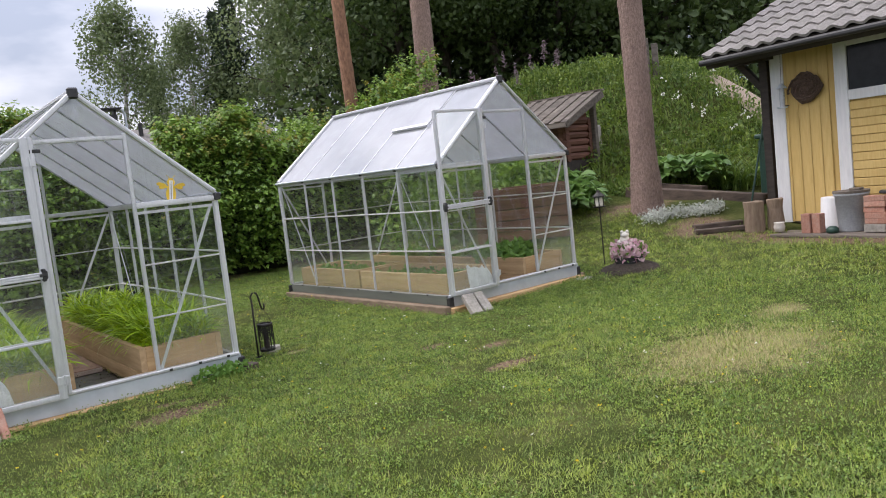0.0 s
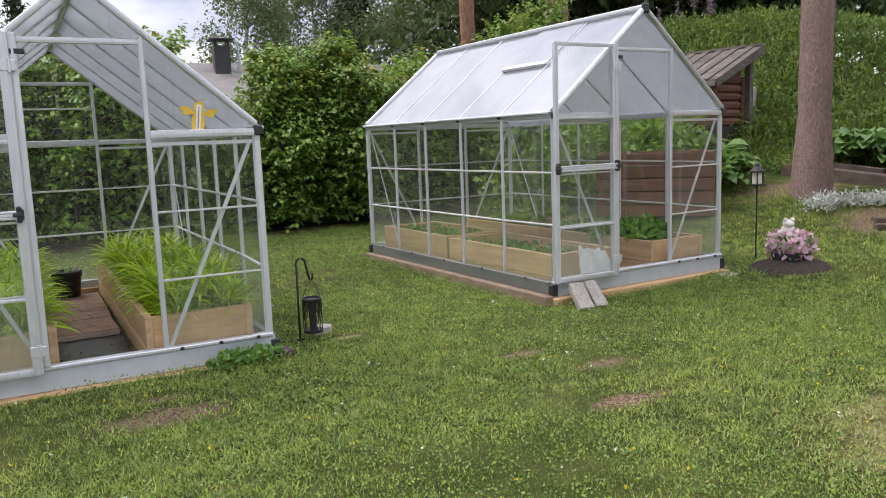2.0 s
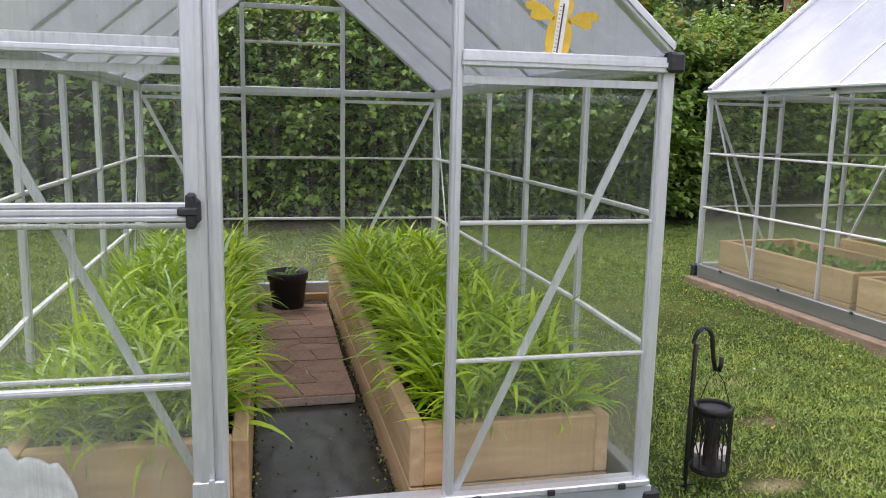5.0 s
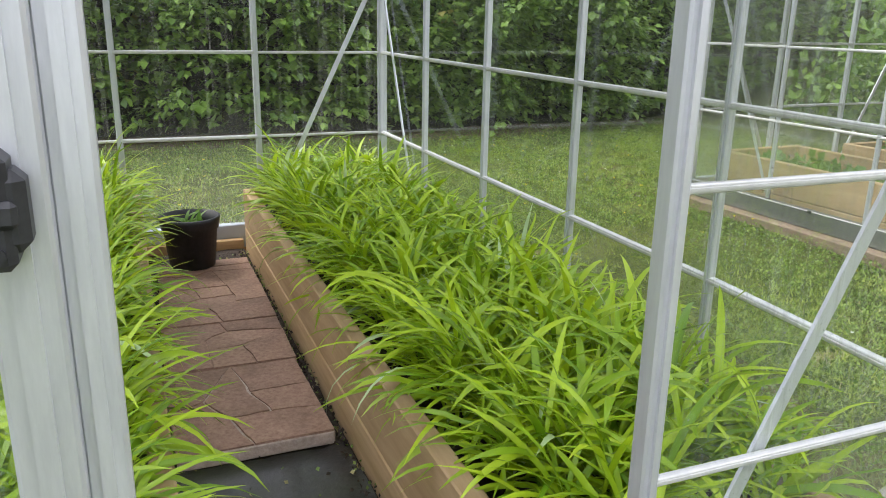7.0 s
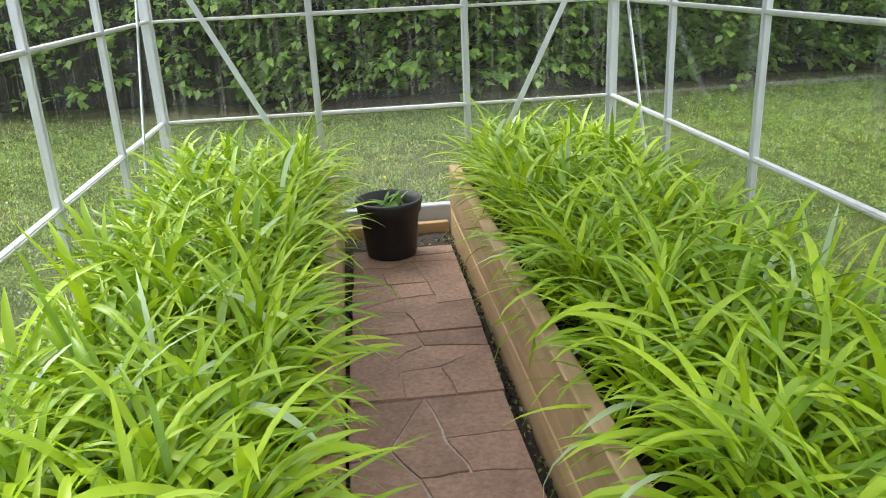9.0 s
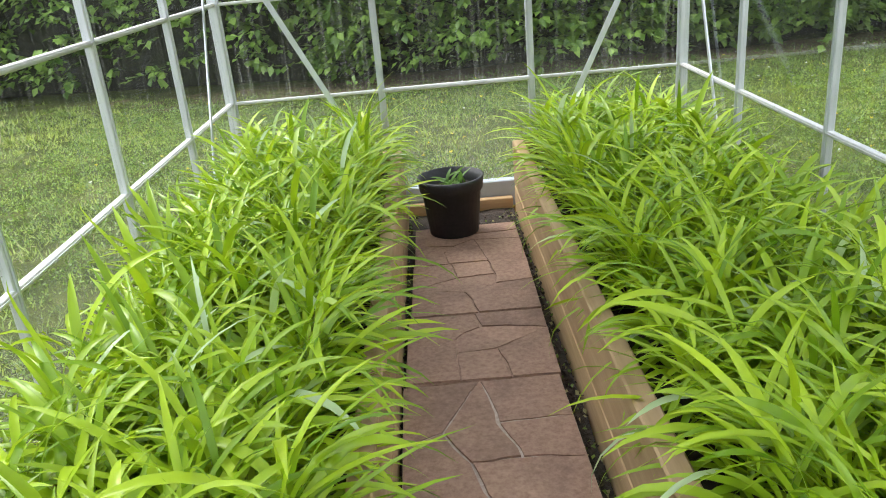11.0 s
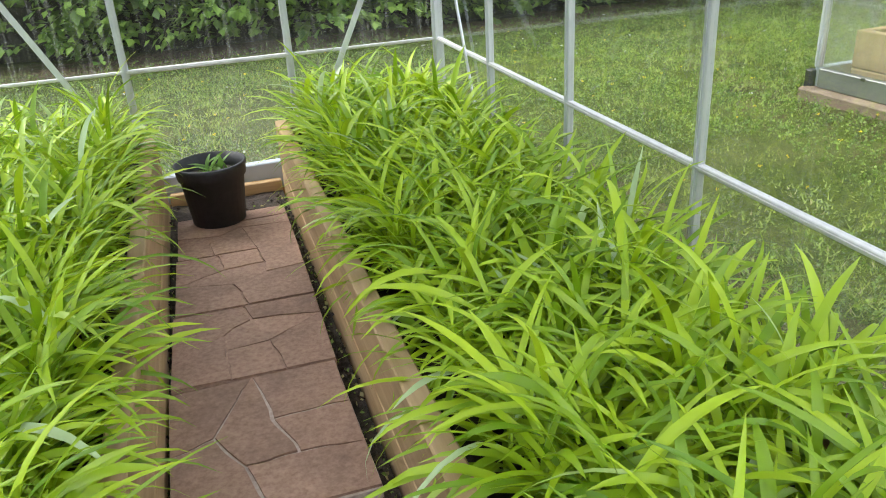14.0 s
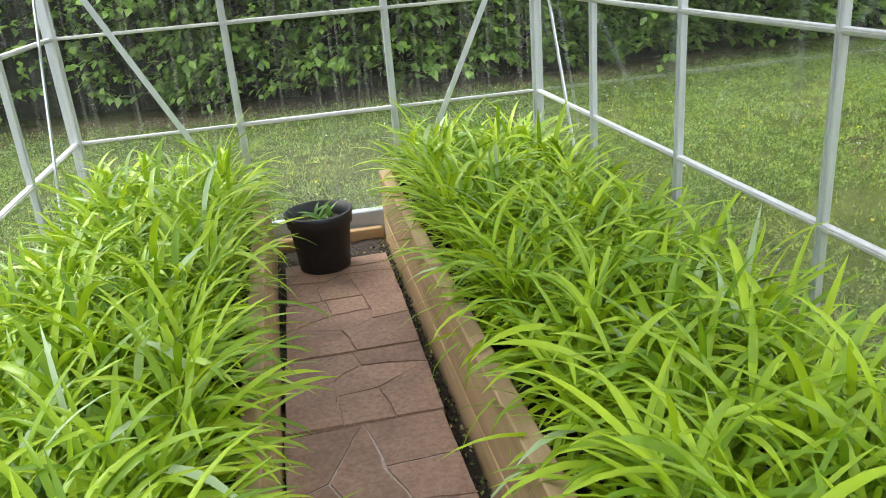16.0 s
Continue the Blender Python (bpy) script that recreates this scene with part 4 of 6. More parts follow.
def paving_slab(cx, cy, w, l, z, design, turn, joint, tilt=0.0):
    ob = thing("paving_slab", pose(cx, cy, z, tilt, 0, turn), "reddish-brown moulded slab with crooked joint lines", "paving slab", "slabs along the greenhouse aisle")
    part("plate", a_box(-w / 2, w / 2, -l / 2, l / 2, 0, 0.038, 0.004), MAT_MORTAR if joint > 0.004 else MAT_SLAB, ob)
    for q, outline in enumerate(design):
        pts = [Vector(((u - 0.5) * w, (v - 0.5) * l)) for u, v in outline]
        if sum(a.cross(b) for a, b in zip(pts, pts[1:] + pts[:1])) < 0:
            pts.reverse()
        c = sum(pts, Vector((0, 0))) / len(pts)
        fine = []
        for i, p in enumerate(pts):
            nx = pts[(i + 1) % len(pts)]
            for t in (0, 0.2, 0.4, 0.6, 0.8):
                s = p.lerp(nx, t)
                rim = max(abs(s.x) / (w / 2), abs(s.y) / (l / 2)) > 0.99
                if not rim:
                    s = s + Vector((noise.noise(Vector((s.x * 16, s.y * 16, cy * 7))), noise.noise(Vector((s.x * 16, s.y * 16, cy * 7 + 9))))) * 0.009
                s = s + (c - s).normalized() * (0.003 if rim else joint * (1 + 0.5 * noise.noise(Vector((s.x * 9, s.y * 9, 3)))))
                fine.append(s)
        part("stone", slab([(p.x, p.y) for p in fine], 0.0375, 0.041 + 0.0015 * (q % 3)), MAT_SLAB, ob)


paving_slab(-0.037, 1.305, 0.395, 0.48, 0.06, CRAZY, 0.8, 0.005)
paving_slab(-0.033, 1.737, 0.395, 0.37, 0.06, FORKED, -0.8, 0.004)
paving_slab(-0.025, 2.12, 0.39, 0.385, 0.06, BENT, -0.6, 0.0032)
paving_slab(-0.02, 2.5, 0.385, 0.365, 0.058, COURSED, 0, 0.003)

# crumbs of soil, moss and dead leaf along the aisle
rng_c = np.random.default_rng(19)
side = rng_c.random(900)
cx = np.where(side < 0.3, rng_c.uniform(-0.242, -0.232, 900), np.where(side < 0.88, rng_c.uniform(0.165, 0.2, 900), rng_c.uniform(-0.22, 0.18, 900)))
cy = np.where(side < 0.88, rng_c.uniform(0.1, 2.9, 900), np.where(rng_c.random(900) < 0.6, rng_c.uniform(0.1, 1.05, 900), rng_c.uniform(2.7, 2.92, 900)))
crumbs = np.stack([cx, cy, 0.066 + rng_c.uniform(0, 0.006, 900)], axis=1)
for name, lot, mat, size, lab in (("soil_crumbs", crumbs[:560], MAT_SOIL, 0.012, "dark soil crumbs along the aisle edges"), ("moss_tufts", crumbs[560:760], MAT_CLOVER, 0.012, "tiny green moss and seedlings on the soil"), ("leaf_litter", crumbs[760:], MAT_DRYGRASS, 0.014, "pale dead leaf bits on the wet ground")):
    v, f = cards(rng_c, lot, size, up=0.1, aspect=0.8)
    tagged(raw_mesh(name, v, f, mat), lab, "litter", kind="stuff")


def plant_pot(x, y, z):
    pot = thing("plant_pot", pose(x, y, z), "black plastic plant pot with a small green plant", "plant pot")
    part("pot", lathe([(0.086, 0), (0.093, 0.004), (0.111, 0.17), (0.118, 0.171), (0.123, 0.206), (0.125, 0.219), (0.117, 0.221), (0.112, 0.176), (0.106, 0.16), (0.0, 0.16)], 32), MAT_BLACKPL, pot, smooth=True)
    part("soil", rough_up(lathe([(0.1, 0.15), (0.1, 0.172), (0.06, 0.18), (0.0, 0.182)], 20), 0.006, 40), MAT_SOIL, pot)
    rng = np.random.default_rng(2)
    n = 26
    b = np.stack([rng.normal(0, 0.03, n), rng.normal(0, 0.03, n), np.full(n, 0.175)], axis=1)
    v, f = arching(rng, b, rng.uniform(0, 6.28, n), np.radians(rng.uniform(25, 75, n)), rng.uniform(0.05, 0.1, n), rng.uniform(0.012, 0.022, n), np.radians(rng.uniform(10, 60, n)))
    raw_mesh("leaves", v, f, MAT_LETTUCE, pot, smooth=True)


plant_pot(-0.062, 2.635, 0.1)

# white sheets tucked behind the open doors
def white_sheet(m, x0, x1, z0, h, seed):
    bm = bmesh.new()
    bmesh.ops.create_grid(bm, x_segments=24, y_segments=16, size=0.5)
    for v in bm.verts:
        u, w = v.co.x + 0.5, v.co.y + 0.5
        top = h * (1.0 - 0.28 * u + 0.1 * noise.noise(Vector((u * 7, seed, 0))) - 1.6 * max(0, u - 0.82) + 0.03 * math.sin(u * 23))
        v.co = Vector((x0 + u * (x1 - x0) - w * 0.02, -0.028 + 0.007 * noise.noise(Vector((u * 3, w * 3, seed))), z0 + w * top))
    bmesh.ops.solidify(bm, geom=bm.faces[:], thickness=0.003)
    ob = link_mesh("plastic_sheet", bm, MAT_WHITEPL, None, "", True)
    ob.matrix_world = m
    tagged(ob, "crumpled white plastic sheet behind the open door", "plastic sheet")


white_sheet(M_A, -0.885, -0.64, Z_BASE + 0.023, 0.24, 1.0)
white_sheet(M_B, -0.68, -0.36, Z_BASE + 0.023, 0.22, 5.0)


def bee_thermometer(x, z):
    bee = thing("thermometer", pose(x, -0.006, z, 90, 7, 0), "yellow bee-shaped thermometer stuck on the gable pane", "thermometer")
    body = []
    for k in range(40):
        a = 2 * math.pi * k / 40
        r = 0.036 + 0.004 * math.cos(2 * a)
        body.append((r * 0.9 * math.cos(a), -0.055 + 0.075 * math.sin(a)))
    part("body", slab(body, 0, 0.003), MAT_BEE, bee)
    part("crown", slab([(0.028 * math.cos(k * math.pi / 10), 0.03 + 0.032 * math.sin(k * math.pi / 10)) for k in range(20)], 0.0005, 0.0035), MAT_BEE, bee)
    for s in (-1, 1):
        wing = [(s * 0.02, 0.0), (s * 0.05, 0.022), (s * 0.085, 0.03), (s * 0.105, 0.022), (s * 0.1, 0.006), (s * 0.084, 0.004), (s * 0.088, -0.014), (s * 0.07, -0.02), (s * 0.04, -0.012), (s * 0.02, -0.012)]
        part("wing", slab(wing if s > 0 else wing[::-1], 0.0008, 0.003), MAT_BEE, bee)
        part("feeler", tube(bmesh.new(), [(s * 0.012, 0.055, 0.002), (s * 0.02, 0.075, 0.002), (s * 0.034, 0.08, 0.002)], 0.0025, 6), MAT_BEE, bee)
    scale = part("scale", a_box(-0.013, 0.013, -0.105, 0.045, 0.0036, 0.005), MAT_PAPER, bee, "white printed scale")
    part("column", a_box(-0.002, 0.002, -0.095, 0.035, 0.0051, 0.006), MAT_INK, scale)
    for k in range(12):
        part("tick", a_box(-0.01, -0.004, -0.09 + k * 0.0105, -0.0885 + k * 0.0105, 0.0051, 0.0056), MAT_INK, scale)


bee_thermometer(0.58, 1.497)

# ---------- things on the lawn by the greenhouses ----------
def loose_brick(m, label, material=MAT_BRICK, size=(0.115, 0.24, 0.055)):
    bm = a_box(-size[0] / 2, size[0] / 2, -size[1] / 2, size[1] / 2, 0, size[2], 0.006)
    bmesh.ops.subdivide_edges(bm, edges=bm.edges[:], cuts=2, use_grid_fill=True)
    rough_up(bm, 0.003, 30, size[0] * 50)
    ob = link_mesh("brick", bm, material)
    ob.matrix_world = m
    tagged(ob, label, "brick", "bricks leaning on the greenhouse footing")


loose_brick(pose(-0.84, -0.17, 0.085, 52, 0, 6), "pale worn brick leaning against the timber footing", MAT_GREYSTONE)
loose_brick(pose(-0.75, -0.15, 0.085, 55, 0, 8), "red brick leaning against the timber footing", size=(0.05, 0.24, 0.055))
loose_brick(pose(-1.0, -0.14, 0.02, 8, 0, 20), "red brick lying beside the greenhouse corner")
loose_brick(M_B @ pose(-0.84, -0.2, 0.045, 42, 0, -12), "pale worn brick leaning against the timber footing", MAT_GREYSTONE)
loose_brick(M_B @ pose(-0.70, -0.2, 0.045, 42, 0, -8), "pale worn brick leaning against the timber footing", MAT_GREYSTONE, (0.1, 0.24, 0.05))
loose_brick(M_B @ pose(0.86, -0.16, -0.04, 0, 0, 96), "flat grey stone under the greenhouse corner", MAT_GREYSTONE, (0.14, 0.26, 0.07))


def flat_stone(x, y, rx, ry, h, label, seed):
    n = 18
    pts = [(rx * math.cos(2 * math.pi * k / n) * (1 + 0.12 * noise.noise(Vector((k * 0.7, seed, 0)))), ry * math.sin(2 * math.pi * k / n) * (1 + 0.12 * noise.noise(Vector((k * 0.7, seed, 4))))) for k in range(n)]
    bm = slab(pts, -0.03, h)
    top = [f for f in bm.faces if f.normal.z > 0.9]
    bmesh.ops.inset_region(bm, faces=top, thickness=0.02, depth=0.008)
    ob = link_mesh("flat_stone", rough_up(bm, 0.004, 20, seed), MAT_GREYSTONE, None, "", False)
    ob.location = (x, y, hgt(x, y))
    tagged(ob, label, "stone")


blk = link_mesh("support_block", rough_up(a_box(-0.06, 0.06, -0.05, 0.05, -0.03, 0.045, 0.006), 0.004, 20), MAT_DARKBEAM)
blk.matrix_world = pose(0.95, -0.09, hgt(0.95, -0.09), 0, 0, 8)
tagged(blk, "dark old wooden block under the greenhouse corner", "block")
flat_stone(1.34, 0.33, 0.075, 0.06, 0.05, "flat grey stone in the grass by the lantern", 3)


def hook_lantern(x, y):
    z = hgt(x, y)
    hk = thing("shepherd_hook", pose(x, y, z), "black iron garden hook stuck in the lawn", "garden hook")
    pts = [(0, 0, -0.05), (0, 0, 0.25), (0.004, 0.002, 0.5)]
    for k in range(8):
        a = math.pi * (1 - k / 7)
        pts.append((0.035 + 0.033 * math.cos(a), 0.012, 0.5 + 0.05 * math.sin(a)))
    pts += [(0.08, 0.02, 0.45), (0.092, 0.022, 0.405), (0.106, 0.024, 0.4), (0.114, 0.025, 0.42), (0.114, 0.025, 0.445)]
    part("rod", tube(bmesh.new(), pts, 0.0075, 8), MAT_BLACKIRON, hk, smooth=True)
    part("foot", tube(bmesh.new(), [(-0.03, 0, 0.03), (0.03, 0, 0.03)], 0.006, 6), MAT_BLACKIRON, hk)
    ln = thing("lantern", pose(x + 0.097, y + 0.022, z + 0.062), "black cut-out metal lantern hanging on a hook", "lantern")
    R, H = 0.061, 0.222
    part("top_ring", lathe([(R, H - 0.02), (R + 0.002, H - 0.02), (R + 0.002, H), (R - 0.006, H + 0.004), (R - 0.008, H - 0.004), (R - 0.003, H - 0.02)], 32), MAT_BLACKIRON, ln, smooth=True)
    part("lid", lathe([(R - 0.008, H - 0.016), (R - 0.008, H - 0.01), (0.02, H - 0.006), (0.0, H - 0.005)], 32), MAT_BLACKPL, ln, "dark solar cell lid")
    part("bottom_ring", lathe([(R - 0.002, 0), (R + 0.002, 0), (R + 0.002, 0.018), (R - 0.002, 0.018)], 32), MAT_BLACKIRON, ln)
    part("core", lathe([(0.022, 0.005), (0.022, 0.16), (0.012, 0.175)], 16), MAT_DARKBOARD, ln)
    rng = random.Random(7)
    for k in range(12):
        a0 = 2 * math.pi * k / 12 + rng.uniform(-0.1, 0.1)
        bm = bmesh.new()
        stack = [(a0, 0.016, 0.0, 0.0055, 0)]
        while stack:
            a, zz, lean, w, d = stack.pop()
            pp = [(R * math.cos(a), R * math.sin(a), zz)]
            for q in range(3):
                a += lean * 0.05 + rng.uniform(-0.03, 0.03)
                zz += rng.uniform(0.012, 0.03) * (1.2 if d == 0 else 0.8)
                pp.append((R * math.cos(a), R * math.sin(a), min(zz, H - 0.018)))
                if d < 4 and zz < H - 0.03:
                    if q:
                        stack.append((a, zz, rng.choice((-1, 1)) * rng.uniform(1, 3), w * 0.68, d + 1))
            if zz < H - 0.03 and d < 5:
                stack.append((a, zz, lean * 0.5, w * 0.85, d + 1))
            tube(bm, pp, [w * 0.55] * len(pp), 4)
        part("branch_cutout", bm, MAT_BLACKIRON, ln)
    part("bail", tube(bmesh.new(), [(-0.058, 0, H), (-0.032, 0, H + 0.075), (0.0, 0, H + 0.12), (0.032, 0, H + 0.075), (0.058, 0, H)], 0.0018, 6), MAT_BLACKIRON, ln)


hook_lantern(1.13, 0.13)


def garden_light(x, y):
    z = hgt(x, y)
    g = thing("garden_light", pose(x, y, z), "small black lantern light on a thin garden rod", "garden light")
    part("rod", tube(bmesh.new(), [(0, 0, -0.05), (0, 0, 0.68)], 0.007, 8), MAT_BLACKIRON, g)
    part("plate", lathe([(0.0, 0.675), (0.075, 0.68), (0.078, 0.69), (0.0, 0.695)], 16), MAT_BLACKIRON, g)
    part("glass", lathe([(0.042, 0.695), (0.042, 0.79)], 10), MAT_CERAMIC, g, "frosted pale glass")
    for k in range(4):
        a = math.pi / 4 + k * math.pi / 2
        part("bar", a_beam((0.048 * math.cos(a), 0.048 * math.sin(a), 0.69), (0.048 * math.cos(a), 0.048 * math.sin(a), 0.8), 0.008, 0.008, (1, 0, 0)), MAT_BLACKIRON, g)
    part("roof", lathe([(0.07, 0.795), (0.068, 0.81), (0.025, 0.85), (0.02, 0.87), (0.0, 0.875)], 10), MAT_BLACKIRON, g)
    part("ring", tube(bmesh.new(), [(0.02 * math.cos(a), 0, 0.89 + 0.02 * math.sin(a)) for a in (2 * math.pi * k / 10 for k in range(11))], 0.003, 5), MAT_BLACKIRON, g)


def flower_mound(x, y):
    z = hgt(x, y)
    f = thing("flower_pot", pose(x, y, z), "low pot of pink petunias on bare soil", "flowers")
    part("soil", rough_up(lathe([(0.36, -0.02), (0.3, 0.03), (0.2, 0.07), (0.0, 0.09)], 24), 0.03, 9), MAT_SOIL, f)
    part("pot", lathe([(0.14, 0.02), (0.16, 0.13), (0.17, 0.14), (0.15, 0.14), (0.0, 0.12)], 20), MAT_BLACKPL, f)
    rng = np.random.default_rng(31)
    n = 900
    u = rng.normal(size=(n, 3))
    u /= np.linalg.norm(u, axis=1)[:, None]
    p = u * np.array([0.17, 0.17, 0.12]) * rng.uniform(0.75, 1.05, (n, 1)) + [0, 0, 0.19]
    p = p[p[:, 2] > 0.07]
    v, fa = cards(rng, p[:420], 0.05, up=0.3, aspect=0.6)
    raw_mesh("leaves", v, fa, MAT_LETTUCE, f)
    v, fa = cards(rng, p[300:] * [1.05, 1.05, 1.03], 0.05, up=0.2, aspect=1.2)
    raw_mesh("petals", v, fa, MAT_PETAL, f)
    o = thing("garden_figure", pose(x - 0.02, y + 0.02, z + 0.27, 0, 0, -130), "pale stone frog figure sitting among pink flowers", "figure")
    bm = bmesh.new()
    for c, r in (((0, 0, 0.05), (0.07, 0.06, 0.06)), ((0.03, 0, 0.115), (0.055, 0.05, 0.035)), ((0.05, 0.028, 0.15), (0.018, 0.018, 0.018)), ((0.05, -0.028, 0.15), (0.018, 0.018, 0.018)), ((0.0, 0.06, 0.03), (0.045, 0.025, 0.03)), ((0.0, -0.06, 0.03), (0.045, 0.025, 0.03))):
        bmesh.ops.create_icosphere(bm, subdivisions=2, radius=1, matrix=Matrix.LocRotScale(c, None, r))
    part("body", bm, MAT_CERAMIC, o, smooth=True)


def weed(x, y, seed):
    rng = np.random.default_rng(seed)
    n = 210
    r = rng.uniform(0, 1, n) ** 0.7
    a = rng.uniform(0, 6.28, n)
    p = np.stack([r * 0.15 * np.cos(a), r * 0.08 * np.sin(a), 0.02 + 0.09 * rng.random(n) * (1 - 0.5 * r)], axis=1)
    v, f = cards(rng, p, 0.034, up=0.1, aspect=0.9)
    ob = raw_mesh("weed", v, f, MAT_LETTUCE)
    ob.location = (x, y, hgt(x, y))
    tagged(ob, "low leafy green weed against the timber footing", "weed", kind="stuff")


weed(0.63, -0.15, 5)
weed(0.8, -0.13, 6)

# ---------- lawn grass ----------
def in_box(m, x, y, x0, x1, y0, y1):
    inv = m.inverted()
    lx = inv[0][0] * x + inv[0][1] * y + inv[0][3]
    ly = inv[1][0] * x + inv[1][1] * y + inv[1][3]
    return (lx > x0) & (lx < x1) & (ly > y0) & (ly < y1)


def bare_amount(x, y, kinds):
    out = np.zeros_like(x)
    for kind, px, py, rx, ry, soft in PATCHES:
        if kind.split()[0] in kinds:
            if "near" not in kind:
                px, py = in_yard(px, py)
            d = np.hypot((x - px) / rx, (y - py) / ry)
            out = np.maximum(out, np.clip((1.25 - d) / (0.5 + soft * 0.4), 0, 1))
    return out


def lawn_points(rng, n, x0, x1, y0, y1, tuft=0):
    if tuft:
        c = max(1, n // tuft)
        x, y = np.repeat(rng.uniform(x0, x1, c), tuft), np.repeat(rng.uniform(y0, y1, c), tuft)
        n = len(x)
        x, y = x + rng.normal(0, 0.026, n), y + rng.normal(0, 0.026, n)
    else:
        x, y = rng.uniform(x0, x1, n), rng.uniform(y0, y1, n)
    keep = ~in_box(M_A, x, y, -0.99, 0.99, -0.07, 3.14) & ~in_box(M_B, x, y, -0.99, 0.99, -0.07, 3.14)
    keep &= rng.random(n) > bare_amount(x, y, ("bare",)) * 0.82
    return x[keep], y[keep]


def blades(rng, x, y, length, width):
    n = len(x)
    z = ground_height(x, y)
    tuft = 0.65 + 0.7 * np.array([0.5 + 0.5 * math.sin(1.9 * a + 2.1 * math.sin(1.3 * b)) * math.cos(2.3 * b + 1.2 * math.sin(0.9 * a)) for a, b in zip(x, y)])
    ln = length * rng.uniform(0.5, 1.3, n) * tuft
    a = rng.uniform(0, 6.2832, n)
    lean = rng.uniform(0.4, 1.45, n)
    tip = np.stack([np.cos(a) * np.sin(lean), np.sin(a) * np.sin(lean), np.cos(lean)], axis=1) * ln[:, None]
    b = np.stack([x, y, z], axis=1)
    w = np.stack([-np.sin(a), np.cos(a), np.zeros(n)], axis=1) * (width * rng.uniform(0.6, 1.4, n))[:, None]
    v = np.stack([b - w, b + w, b + tip], axis=1).reshape(-1, 3)
    f = np.arange(3 * n).reshape(-1, 3)
    return v, f


def build_lawn():
    rng = np.random.default_rng(77)
    zones = [(440000, -2.6, 4.6, -4.9, 1.6, 0.034, 0.0026), (110000, -3.6, 4.6, 1.6, 6.6, 0.036, 0.0036), (90000, 4.6, 8.0, -4.2, 3.6, 0.05, 0.004), (24000, -5.5, -2.6, -4.5, 7, 0.05, 0.005), (50000, -5.5, 8.0, -8.0, -4.6, 0.05, 0.005)]
    green, dry = [], []
    for n, x0, x1, y0, y1, ln, wd in zones:
        x, y = lawn_points(rng, n, x0, x1, y0, y1, 12)
        isdry = rng.random(len(x)) < 0.05 + 0.66 * bare_amount(x, y, ("dry",))
        green.append(blades(rng, x[~isdry], y[~isdry], ln, wd))
        dry.append(blades(rng, x[isdry], y[isdry], ln * 0.85, wd))
    v, f = merged(green)
    tagged(raw_mesh("grass", v, f, MAT_GRASS), "short mown green lawn grass", "grass", kind="stuff")
    v, f = merged(dry)
    tagged(raw_mesh("dry_grass", v, f, MAT_DRYGRASS), "dry straw-coloured lawn grass", "grass", kind="stuff")
    # clover and broad weeds among the blades
    x, y = lawn_points(rng, 270000, -2.6, 5.5, -4.9, 6.4, 5)
    m = np.array([noise.noise(Vector((a * 0.8, b * 0.8, 3))) + 0.35 * noise.noise(Vector((a * 3, b * 3, 8))) for a, b in zip(x, y)]) > -0.2
    m &= rng.random(len(x)) > 1.1 * bare_amount(x, y, ("dry",))
    x, y = x[m], y[m]
    p = np.stack([x, y, ground_height(x, y) + rng.uniform(0.01, 0.042, len(x))], axis=1)
    v, f = cards(rng, p, 0.0125, up=0.2, aspect=0.85)
    tagged(raw_mesh("clover", v, f, MAT_CLOVER), "low clover patches in the lawn", "clover", kind="stuff")
    # yellow and white flower heads
    for name, k, mat, size, sd, lab in (("yellow_flowers", 300, MAT_YELLOW, 0.0075, 4, "small yellow flowers scattered over the lawn"), ("clover_flowers", 160, MAT_WHITE_FLOWER, 0.007, 9, "small white clover heads scattered over the lawn")):
        r2 = np.random.default_rng(sd)
        x, y = lawn_points(r2, k, -2.2, 4.0, -4.4, 6.2)
        hx, hy = np.repeat(x, 9), np.repeat(y, 9)
        p = np.stack([hx + r2.normal(0, 0.003, len(hx)), hy + r2.normal(0, 0.003, len(hx)), ground_height(hx, hy) + np.repeat(r2.uniform(0.03, 0.06, len(x)), 9)], axis=1)
        v, f = cards(r2, p, size, up=0.4, aspect=0.8)
        tagged(raw_mesh(name, v, f, mat), lab, "flowers", kind="stuff")


build_lawn()

# everything from here on is placed in the yard's own axes and turned with it at the end
NOT_TURNED = set(scene.objects)

garden_light(5.53, 0.72)
flower_mound(5.42, 0.22)

